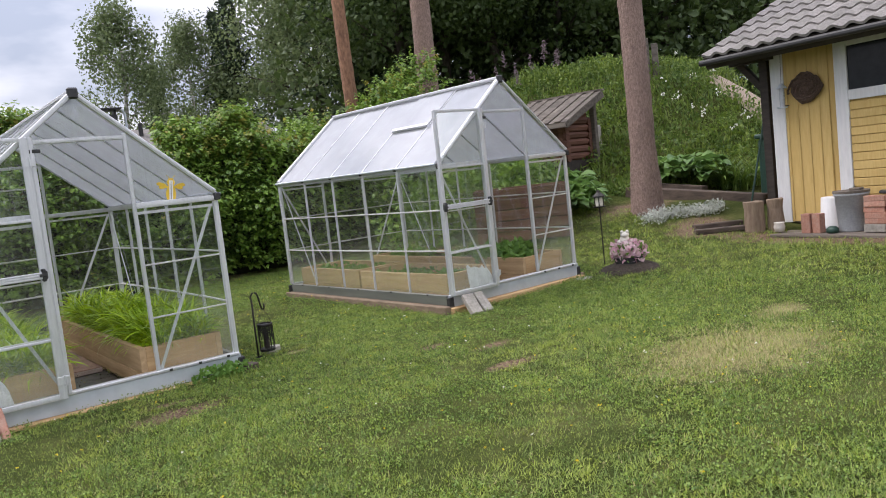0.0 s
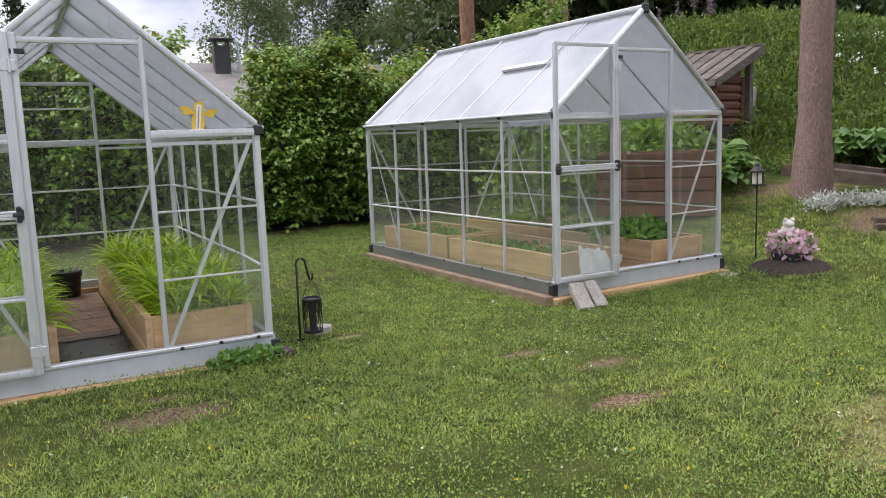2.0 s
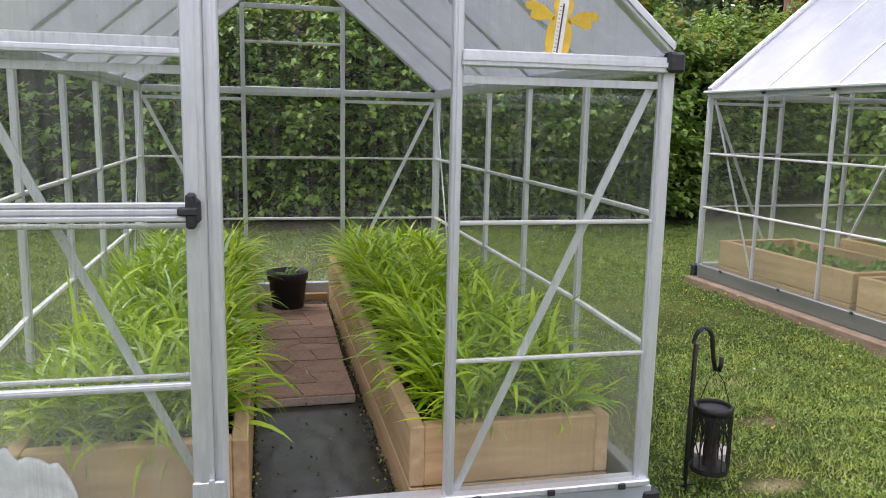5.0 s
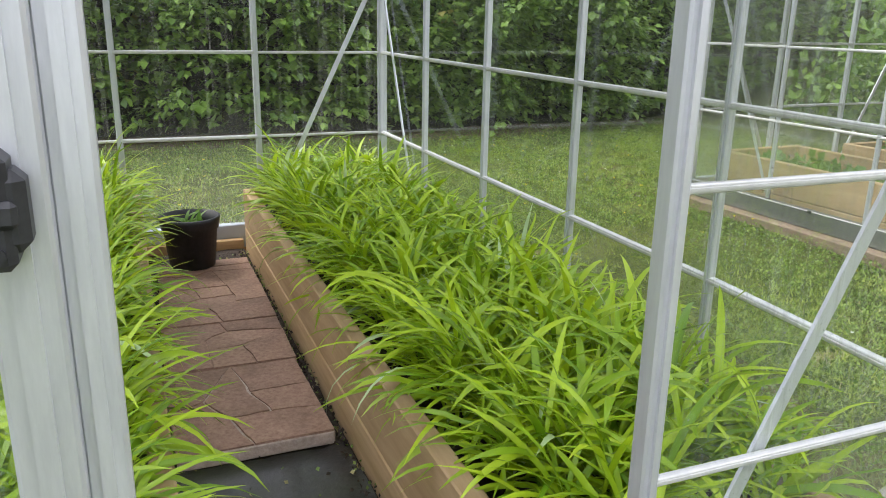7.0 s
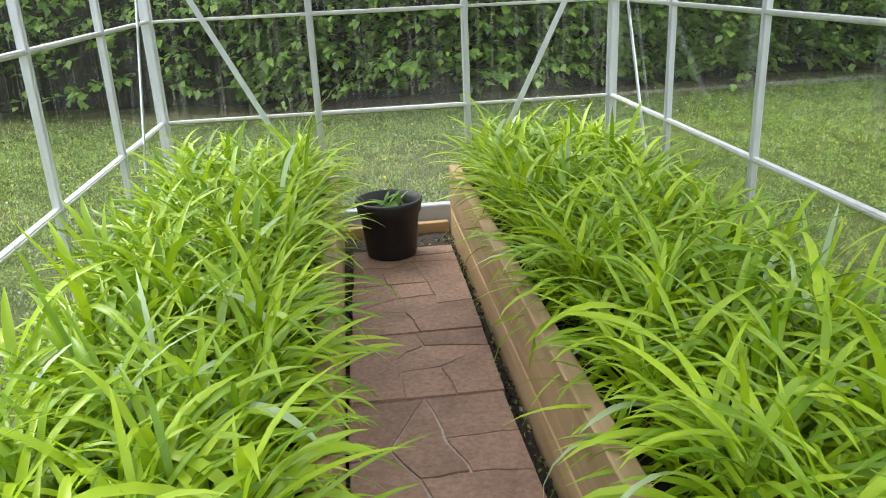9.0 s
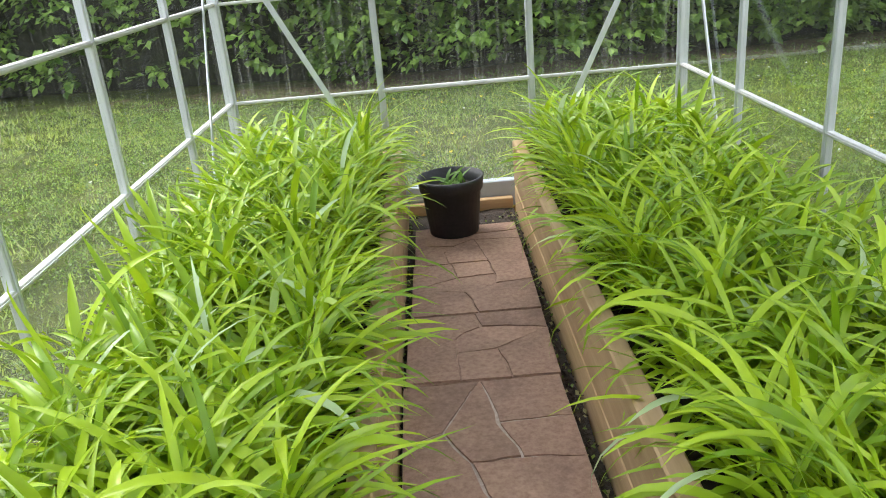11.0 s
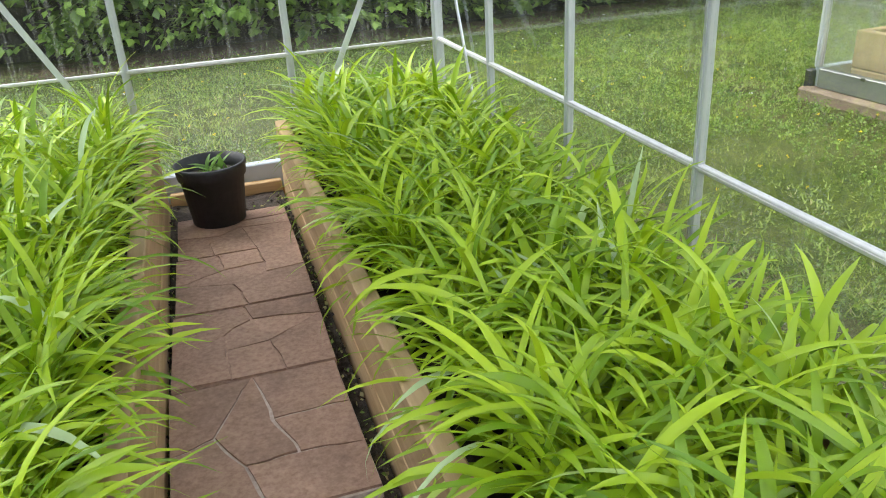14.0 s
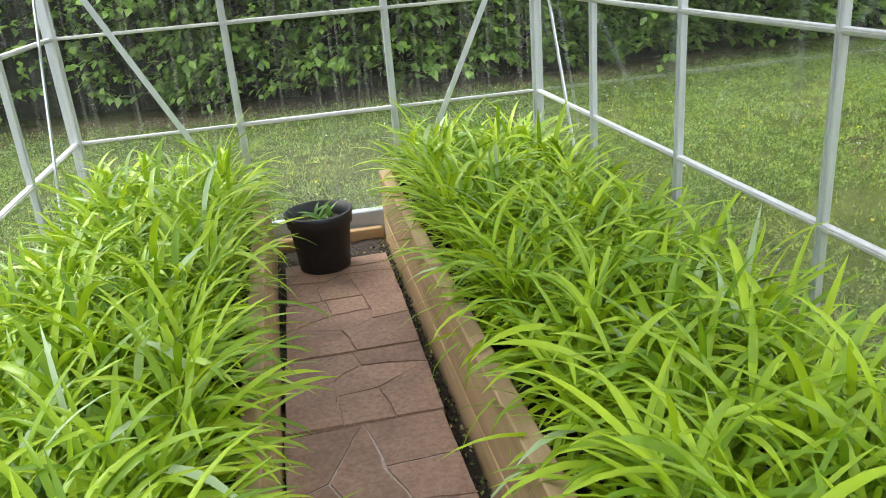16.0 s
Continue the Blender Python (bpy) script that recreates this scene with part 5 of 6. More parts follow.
# ---------- hedge ----------
def hedge_section(name, x0, y0, x1, y1, height, depth, leaves, seed, label, size=0.085):
    rng = np.random.default_rng(seed)
    a, b = Vector((x0, y0)), Vector((x1, y1))
    d = (b - a).normalized()
    nrm = Vector((d.y, -d.x))
    L = (b - a).length
    th = thing(name, Matrix.Identity(4), label, "hedge", kind="structure")

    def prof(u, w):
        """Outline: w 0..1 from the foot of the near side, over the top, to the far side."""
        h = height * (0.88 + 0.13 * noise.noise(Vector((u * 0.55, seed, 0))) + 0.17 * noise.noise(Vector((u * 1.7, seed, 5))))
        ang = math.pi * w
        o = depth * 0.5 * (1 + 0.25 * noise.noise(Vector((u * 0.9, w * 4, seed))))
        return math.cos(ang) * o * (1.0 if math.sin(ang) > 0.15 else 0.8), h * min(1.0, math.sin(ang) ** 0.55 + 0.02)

    # solid dark hull, added to block light behind the leaves and pass for inner shade
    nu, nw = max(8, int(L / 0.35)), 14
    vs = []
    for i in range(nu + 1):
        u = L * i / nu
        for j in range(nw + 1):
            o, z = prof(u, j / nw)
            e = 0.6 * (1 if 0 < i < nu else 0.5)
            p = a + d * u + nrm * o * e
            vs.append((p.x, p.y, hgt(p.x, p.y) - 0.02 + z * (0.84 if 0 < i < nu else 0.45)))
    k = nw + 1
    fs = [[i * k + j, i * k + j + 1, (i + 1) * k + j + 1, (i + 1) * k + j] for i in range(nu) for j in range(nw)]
    raw_mesh("twigs", vs, fs, MAT_CORE, th, "dark inner hull coloured as hedge shade", True)
    # sprays: short twigs standing out of the outline, leaves set along them and held nearly level
    per = 9
    k = leaves // per
    us, ws = rng.uniform(-0.2, L + 0.2, k), np.clip(rng.beta(1.0, 1.7, k), 0.004, 0.99)
    roots, ways = [], []
    for u, w in zip(us, ws):
        o, z = prof(u, w)
        gap = noise.noise(Vector((u * 2.6, w * 9, seed + 11))) + 0.5 * noise.noise(Vector((u * 6, w * 20, seed + 4)))
        puff = 0.8 + 0.42 * gap + 0.2 * noise.noise(Vector((u * 1.3, w * 5, seed + 2)))
        p = a + d * u + nrm * o * puff
        zz = z * (0.62 + 0.38 * puff)
        if rng.random() < 0.2:
            zz *= rng.uniform(0.12, 0.9)
        roots.append((p.x, p.y, hgt(p.x, p.y) + max(zz, 0.16)))
        side = math.cos(math.pi * w)
        ways.append((nrm.x * side + d.x * rng.normal(0, 0.7), nrm.y * side + d.y * rng.normal(0, 0.7), 0.25 + 0.7 * math.sin(math.pi * w) ** 2 + rng.normal(0, 0.25)))
    roots, ways = np.array(roots), np.array(ways)
    ways /= np.linalg.norm(ways, axis=1)[:, None]
    reach = rng.uniform(0.16, 0.42, k)
    t = np.tile(np.linspace(0.1, 1.0, per), k)
    i = np.repeat(np.arange(k), per)
    ps = roots[i] + ways[i] * (reach[i] * t)[:, None]
    ps[:, 2] -= 0.12 * reach[i] * t * t
    ps += rng.normal(0, 0.012, ps.shape)
    ps[:, 2] = np.maximum(ps[:, 2], 0.05)
    turn = np.arctan2(ways[i, 1], ways[i, 0]) + np.where(np.arange(len(i)) % 2 == 0, 0.9, -0.9) * rng.uniform(0.6, 1.4, len(i)) * (1.05 - 0.8 * t)
    dip = rng.normal(-0.35, 0.35, len(i))
    ld = np.stack([np.cos(turn) * np.cos(dip), np.sin(turn) * np.cos(dip), np.sin(dip)], axis=1)
    ls = np.stack([-np.sin(turn), np.cos(turn), rng.normal(0, 0.35, len(i))], axis=1)
    size_i = (size * rng.uniform(0.7, 1.3, k)[i] * rng.uniform(0.75, 1.2, len(i)))[:, None]
    up_i = np.cross(ld, ls) * size_i * 0.1
    v = np.stack([ps, ps + ld * size_i * 0.42 + ls * size_i * 0.33 + up_i, ps + ld * size_i, ps + ld * size_i * 0.42 - ls * size_i * 0.33 + up_i], axis=1)
    q = np.arange(len(v))[:, None] * 4
    young = (ws[i] > 0.22) & (rng.random(k)[i] < 0.16)
    for name_, m_, mat_, lab_ in (("leaves", ~young, MAT_HEDGE, ""), ("young_shoots", young, MAT_HEDGETIP, "yellowish and reddish young shoots")):
        vv = v[m_].reshape(-1, 3)
        qq = q[:m_.sum()]
        raw_mesh(name_, vv, np.concatenate([qq + [0, 1, 2], qq + [0, 2, 3]], axis=0), mat_, th, lab_)


hedge_section("hedge", -7.5, 7.6, -1.2, 7.15, 2.5, 1.7, 23400, 1, "tall leafy green shrub hedge along the lawn")
hedge_section("hedge", -1.4, 7.1, 0.9, 7.1, 2.95, 1.8, 32500, 2, "tall leafy green shrub hedge along the lawn")
hedge_section("hedge", 0.8, 7.15, 2.5, 7.2, 2.0, 1.7, 16900, 8, "leafy green shrub hedge, lower than its neighbours")
hedge_section("hedge", 2.45, 7.25, 3.6, 7.3, 2.85, 1.9, 22100, 9, "tall leafy green shrub hedge along the lawn")
hedge_section("hedge", 3.3, 7.3, 7.4, 7.8, 2.6, 1.9, 31200, 3, "tall leafy green shrub hedge with reddish shoots")
hedge_section("hedge", -8.2, -2.0, -7.6, 7.0, 2.3, 1.6, 6500, 6, "leafy green shrub hedge closing the garden")

# ---------- yellow shed ----------
SX = 8.5


def garden_shed():
    sh = thing("shed", Matrix.Identity(4), "yellow wooden shed with white trim and grey tiled roof", "shed")
    y1, y0, zb, zt = 0.41, -5.2, 0.27, 2.62
    part("foundation", a_box(SX + 0.03, SX + 3.4, y0, y1 - 0.03, -0.1, zb, 0.01), MAT_CONCRETE, sh, "grey concrete foundation")
    part("wall", a_box(SX, SX + 0.12, y0, y1, zb, zt), MAT_YELLOWP, sh)
    part("wall", a_box(SX + 0.12, SX + 3.4, y1 - 0.12, y1, zb, zt), MAT_YELLOWP, sh)
    part("wall", a_box(SX + 0.12, SX + 3.4, y0, y0 + 0.12, zb, zt), MAT_YELLOWP, sh)
    part("wall", a_box(SX + 3.28, SX + 3.4, y0 + 0.12, y1 - 0.12, zb, zt), MAT_YELLOWP, sh)
    # standing boards with gaps, left and right of the big hatch
    y = y1 - 0.18
    while y > y0 + 0.1:
        if not (-1.7 < y - 0.14 < -0.45 or -1.7 < y < -0.45):
            part("board", a_box(SX - 0.022, SX - 0.001, y - 0.138, y - 0.006, zb - 0.03, zt - 0.02, 0.004), MAT_YELLOWP, sh)
            part("batten", a_box(SX - 0.034, SX - 0.02, y - 0.018, y + 0.018, zb - 0.03, zt - 0.02, 0.004), MAT_YELLOWP, sh)
        y -= 0.144
    part("corner_trim", a_box(SX - 0.045, SX - 0.002, y1 - 0.165, y1 + 0.02, zb - 0.04, zt, 0.004), MAT_WHITEP, sh, "white painted corner board")
    # hatch with horizontal boards and a window over it
    ht = part("hatch", a_box(SX - 0.02, SX - 0.001, -1.53, -0.6, zb - 0.02, 2.45), MAT_YELLOWP, sh, "boarded hatch with a dark window")
    z = zb - 0.02
    while z < 1.64:
        part("board", a_box(SX - 0.045, SX - 0.02, -1.53, -0.6, z + 0.004, min(z + 0.1, 1.7), 0.006), MAT_YELLOWP, ht)
        z += 0.102
    for a, b in ((-0.6, -0.44), (-1.69, -1.53)):
        part("trim", a_box(SX - 0.06, SX - 0.022, a, b, zb - 0.03, 2.56, 0.004), MAT_WHITEP, ht)
    part("trim", a_box(SX - 0.058, SX - 0.022, -1.53, -0.6, 1.7, 1.82, 0.004), MAT_WHITEP, ht)
    part("trim", a_box(SX - 0.058, SX - 0.022, -1.53, -0.6, 2.34, 2.56, 0.004), MAT_WHITEP, ht)
    part("window_glass", a_box(SX - 0.036, SX - 0.024, -1.53, -0.6, 1.82, 2.34), MAT_DARKGLASS, ht, "dark window glass")
    # roof
    ex, ez, pitch = SX - 0.55, 2.50, radians(24)
    rm = Matrix.Translation((ex, 0, ez)) @ Matrix.Rotation(-pitch, 4, "Y")
    run = 2.45
    roof = part("roof", a_box(0.02, run, y0 - 0.4, 1.02, -0.05, 0.0, m=rm), MAT_DARKBOARD, sh, "dark boarded roof with grey tiles")
    rm2 = Matrix.Translation((ex + 2 * run * math.cos(pitch), 0, ez)) @ Matrix.Rotation(pitch, 4, "Y")
    part("back_roof", a_box(-run, -0.02, y0 - 0.4, 1.02, -0.05, 0.0, m=rm2), MAT_ROOFTILE, sh)
    part("fascia", a_box(-0.02, 0.018, y0 - 0.4, 1.04, -0.16, 0.004, 0.004, m=rm), MAT_DARKBOARD, sh, "dark brown fascia")
    part("gutter", tube(bmesh.new(), [(ex - 0.05, y0 - 0.4, ez - 0.07), (ex - 0.05, 1.06, ez - 0.07)], 0.04, 10), MAT_BLACKPL, sh)
    part("verge_board", a_box(0.0, run, 1.02, 1.05, -0.15, 0.03, 0.004, m=rm), MAT_DARKBOARD, sh)
    part("verge_board", a_box(-run, 0.0, 1.02, 1.05, -0.15, 0.03, 0.004, m=rm2), MAT_DARKBOARD, sh)
    for k in range(9):
        yy = 0.84 - k * 0.75
        part("rafter", a_box(0.02, run, yy - 0.03, yy + 0.03, -0.14, -0.05, m=rm), MAT_DARKBOARD, sh)
    part("post", a_box(SX + 0.0, SX + 0.12, 0.5, 0.62, 0.1, 2.5, 0.006), MAT_DARKBOARD, sh, "dark brown post under the overhang")
    part("strut", a_beam((SX + 0.06, 0.55, 1.95), (SX - 0.02, 0.96, 2.46), 0.08, 0.08, (1, 0, 0)), MAT_DARKBOARD, sh)
    part("side_wall", a_box(SX + 1.0, SX + 1.1, 0.42, 1.02, 0.1, 2.75), MAT_DARKBOARD, sh)
    part("cross_beam", a_box(SX - 0.1, SX + 0.02, 0.36, 1.0, 2.36, 2.5), MAT_DARKBOARD, sh)
    # tiles: one curved piece, repeated
    tw, tl = 0.225, 0.335
    bm = bmesh.new()
    prof = [(u / 8 * tw, 0.02 * math.cos(2 * math.pi * u / 8)) for u in range(9)]
    for i in range(8):
        (a, za), (b, zb2) = prof[i], prof[i + 1]
        q = [bm.verts.new(c) for c in ((0, -a, za + 0.05), (tl + 0.03, -a, za + 0.022), (tl + 0.03, -b, zb2 + 0.022), (0, -b, zb2 + 0.05))]
        bm.faces.new(q[::-1])
        e = [bm.verts.new(c) for c in ((0, -a, za + 0.05), (0, -b, zb2 + 0.05), (0, -b, zb2 + 0.018), (0, -a, za + 0.018))]
        bm.faces.new(e[::-1])
    first = part("tile", bm, MAT_ROOFTILE, roof)
    k = 0
    for r in range(7):
        for c in range(28):
            t = first if k == 0 else new("tile", first.data)
            t.parent = roof
            t.matrix_basis = rm @ Matrix.Translation((-0.05 + r * tl, 1.02 - c * tw, 0.0))
            k += 1


garden_shed()

g = thing("wreath", pose(SX - 0.06, -0.06, 1.93, 0, -90, 0) @ Matrix.Diagonal((0.92, 0.8, 1, 1)), "dark round twig wreath hanging on the yellow wall", "wreath")
rng_w = random.Random(5)
for k in range(46):
    bm = bmesh.new()
    a0, r0 = rng_w.uniform(0, 6.28), rng_w.uniform(0.04, 0.21)
    tube(bm, [(r0 * 0.86 * math.cos(a0 + j * 0.28) + rng_w.uniform(-0.01, 0.01), (r0 + 0.01 * j % 3) * 1.05 * math.sin(a0 + j * 0.28), rng_w.uniform(0.0, 0.03)) for j in range(9)], 0.012, 5)
    part("twig", bm, MAT_WREATH, g)
part("backing", rough_up(lathe([(0.21, -0.018), (0.22, -0.005), (0.2, 0.015), (0.0, 0.02)], 24), 0.02, 14), MAT_WREATH, g)

bf = thing("bird_feeder", pose(SX - 0.16, 0.2, 1.72), "slim clear bird feeder hanging by the corner trim", "bird feeder")
part("tube", lathe([(0.03, 0), (0.03, 0.24)], 12), MAT_GREYPL, bf)
part("roof", lathe([(0.07, 0.24), (0.02, 0.3), (0.0, 0.3)], 12), MAT_STEEL, bf)
part("tray", lathe([(0.06, -0.01), (0.065, 0.01), (0.0, 0.0)], 12), MAT_STEEL, bf)
part("wire", tube(bmesh.new(), [(0, 0, 0.3), (0.02, 0, 0.72)], 0.003, 5), MAT_BLACKIRON, bf)
part("arm", tube(bmesh.new(), [(0.14, 0, 0.02), (0.05, 0, 0.02)], 0.006, 5), MAT_BLACKIRON, bf)


def by_shed(name, x, y, label, category, group=""):
    return thing(name, pose(x, y, hgt(x, y)), label, category, group)


def stump(x, y, r, h, seed, label):
    s = by_shed("stump", x, y, label, "stump", "stumps by the shed corner")
    bm = lathe([(r * 1.05, -0.03), (r * 1.02, h * 0.3), (r * 0.97, h * 0.7), (r, h - 0.008), (r * 0.96, h)], 20)
    part("bark", rough_up(bm, r * 0.12, 9, seed), MAT_STUMP, s, smooth=False)


stump(7.93, 0.43, 0.125, 0.37, 1.0, "weathered round log stump standing upright")
stump(8.1, 0.24, 0.1, 0.4, 4.0, "weathered split log stump standing upright")

rt = by_shed("duckboard", 8.05, -0.65, "weathered grey boards lying along the shed", "boards")
for k in range(3):
    part("plank", a_box(-0.3 + k * 0.155, -0.155 + k * 0.155, -1.15, 0.75, 0.0, 0.035, 0.005), MAT_OLDWOOD, rt)

pt = by_shed("ceramic_pot", 7.9, 0.06, "small pale ceramic pot on the boards", "pot")
part("bowl", lathe([(0.035, 0.035), (0.05, 0.04), (0.07, 0.1), (0.055, 0.14), (0.066, 0.155), (0.055, 0.155), (0.045, 0.12), (0, 0.1)], 20), MAT_CERAMIC, pt, smooth=True)

wb = by_shed("bucket", 8.36, -0.36, "white plastic bucket turned upside down", "bucket")
part("pail", lathe([(0.15, 0.036), (0.153, 0.06), (0.14, 0.075), (0.118, 0.41), (0.11, 0.42), (0.0, 0.42)], 24), MAT_WHITEP, wb, smooth=True)

gb = by_shed("storage_bin", 8.14, -0.74, "grey plastic bin with a wooden lid", "bin")
part("body", lathe([(0.145, 0.036), (0.15, 0.05), (0.18, 0.45), (0.196, 0.46), (0.196, 0.485), (0.18, 0.485), (0.17, 0.45), (0, 0.4)], 28), MAT_GREYPL, gb, smooth=True)
lid = part("lid", slab([(0.2 * math.cos(k * math.pi / 14), 0.2 * math.sin(k * math.pi / 14)) for k in range(28)], 0.487, 0.512), MAT_OLDWOOD, gb, "weathered wooden lid")
part("grip", a_box(-0.05, 0.05, -0.13, 0.0, 0.513, 0.54, 0.006), MAT_OLDWOOD, lid)

for k, (dx, dy, rz) in enumerate(((0, 0, 4), (0.02, -0.13, -6))):
    ob = link_mesh("brick", a_box(-0.05, 0.05, -0.055, 0.055, 0.036, 0.27, 0.005), MAT_BRICK)
    ob.matrix_world = pose(7.93 + dx, -0.3 + dy, hgt(7.93, -0.3), 0, 0, rz)
    tagged(ob, "red brick standing on end by the bin", "brick", "loose bricks by the shed")

st = by_shed("brick_stack", 8.07, -1.22, "neat stack of red bricks on grey blocks", "brick stack")
rng_b = random.Random(3)
for c in range(2):
    part("block", a_box(-0.13, 0.13, -0.25 + c * 0.25, -0.006 + c * 0.25, 0.036, 0.13, 0.006), MAT_GREYSTONE, st)
    for k in range(5):
        o = rng_b.uniform(-0.012, 0.012)
        part("brick", a_box(-0.12 + o, 0.0 + o, -0.25 + c * 0.25 + o, -0.01 + c * 0.25 + o, 0.132 + k * 0.064, 0.194 + k * 0.064, 0.005), MAT_BRICK, st)
part("shard", a_box(-0.1, 0.05, -0.02, 0.16, 0.455, 0.49, 0.01, m=pose(0, 0, 0, 8, 0, 20)), MAT_BLACKPL, st)

tb = by_shed("mortar_tub", 8.1, -1.95, "black plastic tub holding bricks", "tub")
part("body", lathe([(0.2, 0.0), (0.22, 0.02), (0.3, 0.36), (0.33, 0.37), (0.33, 0.4), (0.3, 0.4), (0.27, 0.36), (0, 0.25)], 24), MAT_BLACKPL, tb, smooth=True)
part("brick", a_box(-0.05, 0.06, -0.05, 0.17, 0.33, 0.4, 0.005, m=pose(-0.05, 0, 0, 0, 24, 10)), MAT_BRICK, tb)

tc = by_shed("watering_bottle", 7.92, -0.62, "small teal plastic container by the bin", "container")
part("body", lathe([(0.05, 0.036), (0.07, 0.05), (0.07, 0.09), (0.04, 0.115), (0.0, 0.12)], 16), MAT_GREENPL, tc, smooth=True)

for k, (x, y, rz, l) in enumerate(((7.62, 0.7, -34, 0.7), (7.75, 0.86, -28, 0.66))):
    lg = by_shed("timber_log", x, y, "old dark timber beam lying on the bare soil", "timber", "old beams by the shed")
    lg.rotation_euler.z = radians(rz)
    part("beam", rough_up(a_box(-l / 2, l / 2, -0.055, 0.055, 0.0, 0.065, 0.01), 0.008, 8, k), MAT_DARKBEAM, lg)

gbin = by_shed("waste_bin", 9.6, 1.05, "dark green plastic bin behind the shed corner", "bin")
part("body", a_box(-0.25, 0.25, -0.28, 0.28, 0, 0.85, 0.03), MAT_GREENPL, gbin)
part("lid", a_box(-0.28, 0.28, -0.31, 0.31, 0.85, 0.92, 0.02), MAT_GREENPL, gbin)
rk = by_shed("rake", 8.3, 0.78, "long thin tool leaning under the overhang", "garden tool")
part("handle", tube(bmesh.new(), [(0, 0, 0.0), (0.24, -0.16, 1.3)], 0.014, 8), MAT_GREENPL, rk)

# ---------- wooden garden swing ----------
sw = thing("garden_swing", pose(5.79, -2.68, hgt(5.79, -2.68)), "brown wooden garden swing with beige canvas roof", "garden swing")
part("leg", a_beam((0, 0, -0.03), (0.24, -0.15, 1.62), 0.085, 0.085, (1, 0, 0), 0.006), MAT_SWINGWOOD, sw)
part("leg", a_beam((0.9, -0.56, -0.03), (0.36, -0.22, 1.62), 0.085, 0.085, (1, 0, 0), 0.006), MAT_SWINGWOOD, sw)
part("cross_bar", a_beam((-0.06, 0.03, 0.16), (0.95, -0.6, 0.16), 0.07, 0.09, (0, 0, 1), 0.006), MAT_SWINGWOOD, sw)
part("arm_rest", a_beam((0.02, -0.02, 0.62), (0.8, -0.5, 0.62), 0.09, 0.035, (0, 0, 1), 0.006), MAT_SWINGWOOD, sw)
part("top_beam", a_beam((0.3, -0.19, 1.64), (1.4, 1.2 - 0.19 - 2.6, 1.64), 0.08, 0.1, (0, 0, 1), 0.006), MAT_SWINGWOOD, sw)
cb = bmesh.new()
bmesh.ops.create_grid(cb, x_segments=14, y_segments=14, size=0.5)
for v in cb.verts:
    u, w = v.co.x, v.co.y
    v.co = Vector((0.78 + u * 1.2, -0.8 + w * 1.3 - u * 0.3, 1.78 - 0.22 * (2 * u) ** 2 - 0.1 * (2 * w) ** 4 + 0.012 * math.sin(w * 25) - 1.1 * max(0, abs(2 * u) - 0.82)))
bmesh.ops.solidify(cb, geom=cb.faces[:], thickness=0.008)
part("canopy", cb, MAT_CANVAS, sw, "beige canvas canopy", True)

# ---------- pines, bank and mound ----------
def bark_trunk(x, y, r, h, lean, seed, material, label, crown=True):
    z = hgt(x, y)
    t = thing("pine_tree", pose(x, y, z), label, "tree", "tall pines behind the lawn")
    pts, rad = [], []
    for k in range(15):
        u = k / 14
        pts.append((lean[0] * u * h + 0.05 * noise.noise(Vector((u * 3, seed, 0))), lean[1] * u * h + 0.05 * noise.noise(Vector((u * 3, seed, 7))), -0.1 + u * h))
        rad.append(r * (1 - 0.5 * u) * (1 + 0.35 * math.exp(-u * h / 0.25)))
    bm = tube(bmesh.new(), pts, rad, 24)
    for q in range(3):
        bmesh.ops.subdivide_edges(bm, edges=[e for e in bm.edges if abs(e.verts[0].co.z - e.verts[1].co.z) > 0.12], cuts=1)
    for v in bm.verts:
        c = v.co
        v.co = c + noise.noise_vector(Vector((c.x * 22, c.y * 22, c.z * 5))) * 0.014
    part("trunk", bm, material, t, smooth=True)
    rng = np.random.default_rng(int(seed * 10))
    vs = []
    for k in range(12):
        a, zz = rng.uniform(0, 6.28), h * rng.uniform(0.72, 0.98)
        ln = rng.uniform(1.0, 2.4)
        p0 = Vector((lean[0] * zz, lean[1] * zz, zz - 0.1))
        p1 = p0 + Vector((math.cos(a) * ln, math.sin(a) * ln, 0.35 * ln))
        part("limb", tube(bmesh.new(), [p0, p0.lerp(p1, 0.5) + Vector((0, 0, 0.1)), p1], [0.06, 0.04, 0.015], 5), MAT_PINE_ORANGE, t)
        c = np.array(p0.lerp(p1, 0.8))
        vs.append(rng.normal(0, 1, (220, 3)) * [0.6, 0.6, 0.3] + c)
    v, f = cards(rng, np.concatenate(vs), 0.16, up=0.4, aspect=0.3)
    raw_mesh("needles", v, f, MAT_SPRUCE, t)


bark_trunk(7.68, 2.05, 0.185, 15, (0.012, 0.008), 1.5, MAT_PINE, "tall pine with reddish-grey bark by the flower bank")
bark_trunk(6.5, 8.6, 0.15, 15, (-0.012, 0.008), 2.5, MAT_PINE_ORANGE, "tall pine with orange bark rising behind the hedge")
bark_trunk(8.3, 8.5, 0.23, 15, (-0.006, 0.0), 3.5, MAT_PINE, "tall thick pine with flaky bark behind the hedge")

pl = thing("log_edging", Matrix.Identity(4), "dark weathered timber edging along the planted bank", "edging")
for (a, b, z) in (((8.75, 3.4), (9.02, 1.0), -0.04), ((8.95, 3.5), (9.2, 2.2), -0.02)):
    za, zb_ = hgt(*a) + z, hgt(*b) + z
    part("timber", rough_up(a_beam((a[0], a[1], za + 0.06), (b[0], b[1], zb_ + 0.06), 0.16, 0.24, (0, 0, 1), 0.01), 0.012, 6, z), MAT_DARKBEAM, pl)


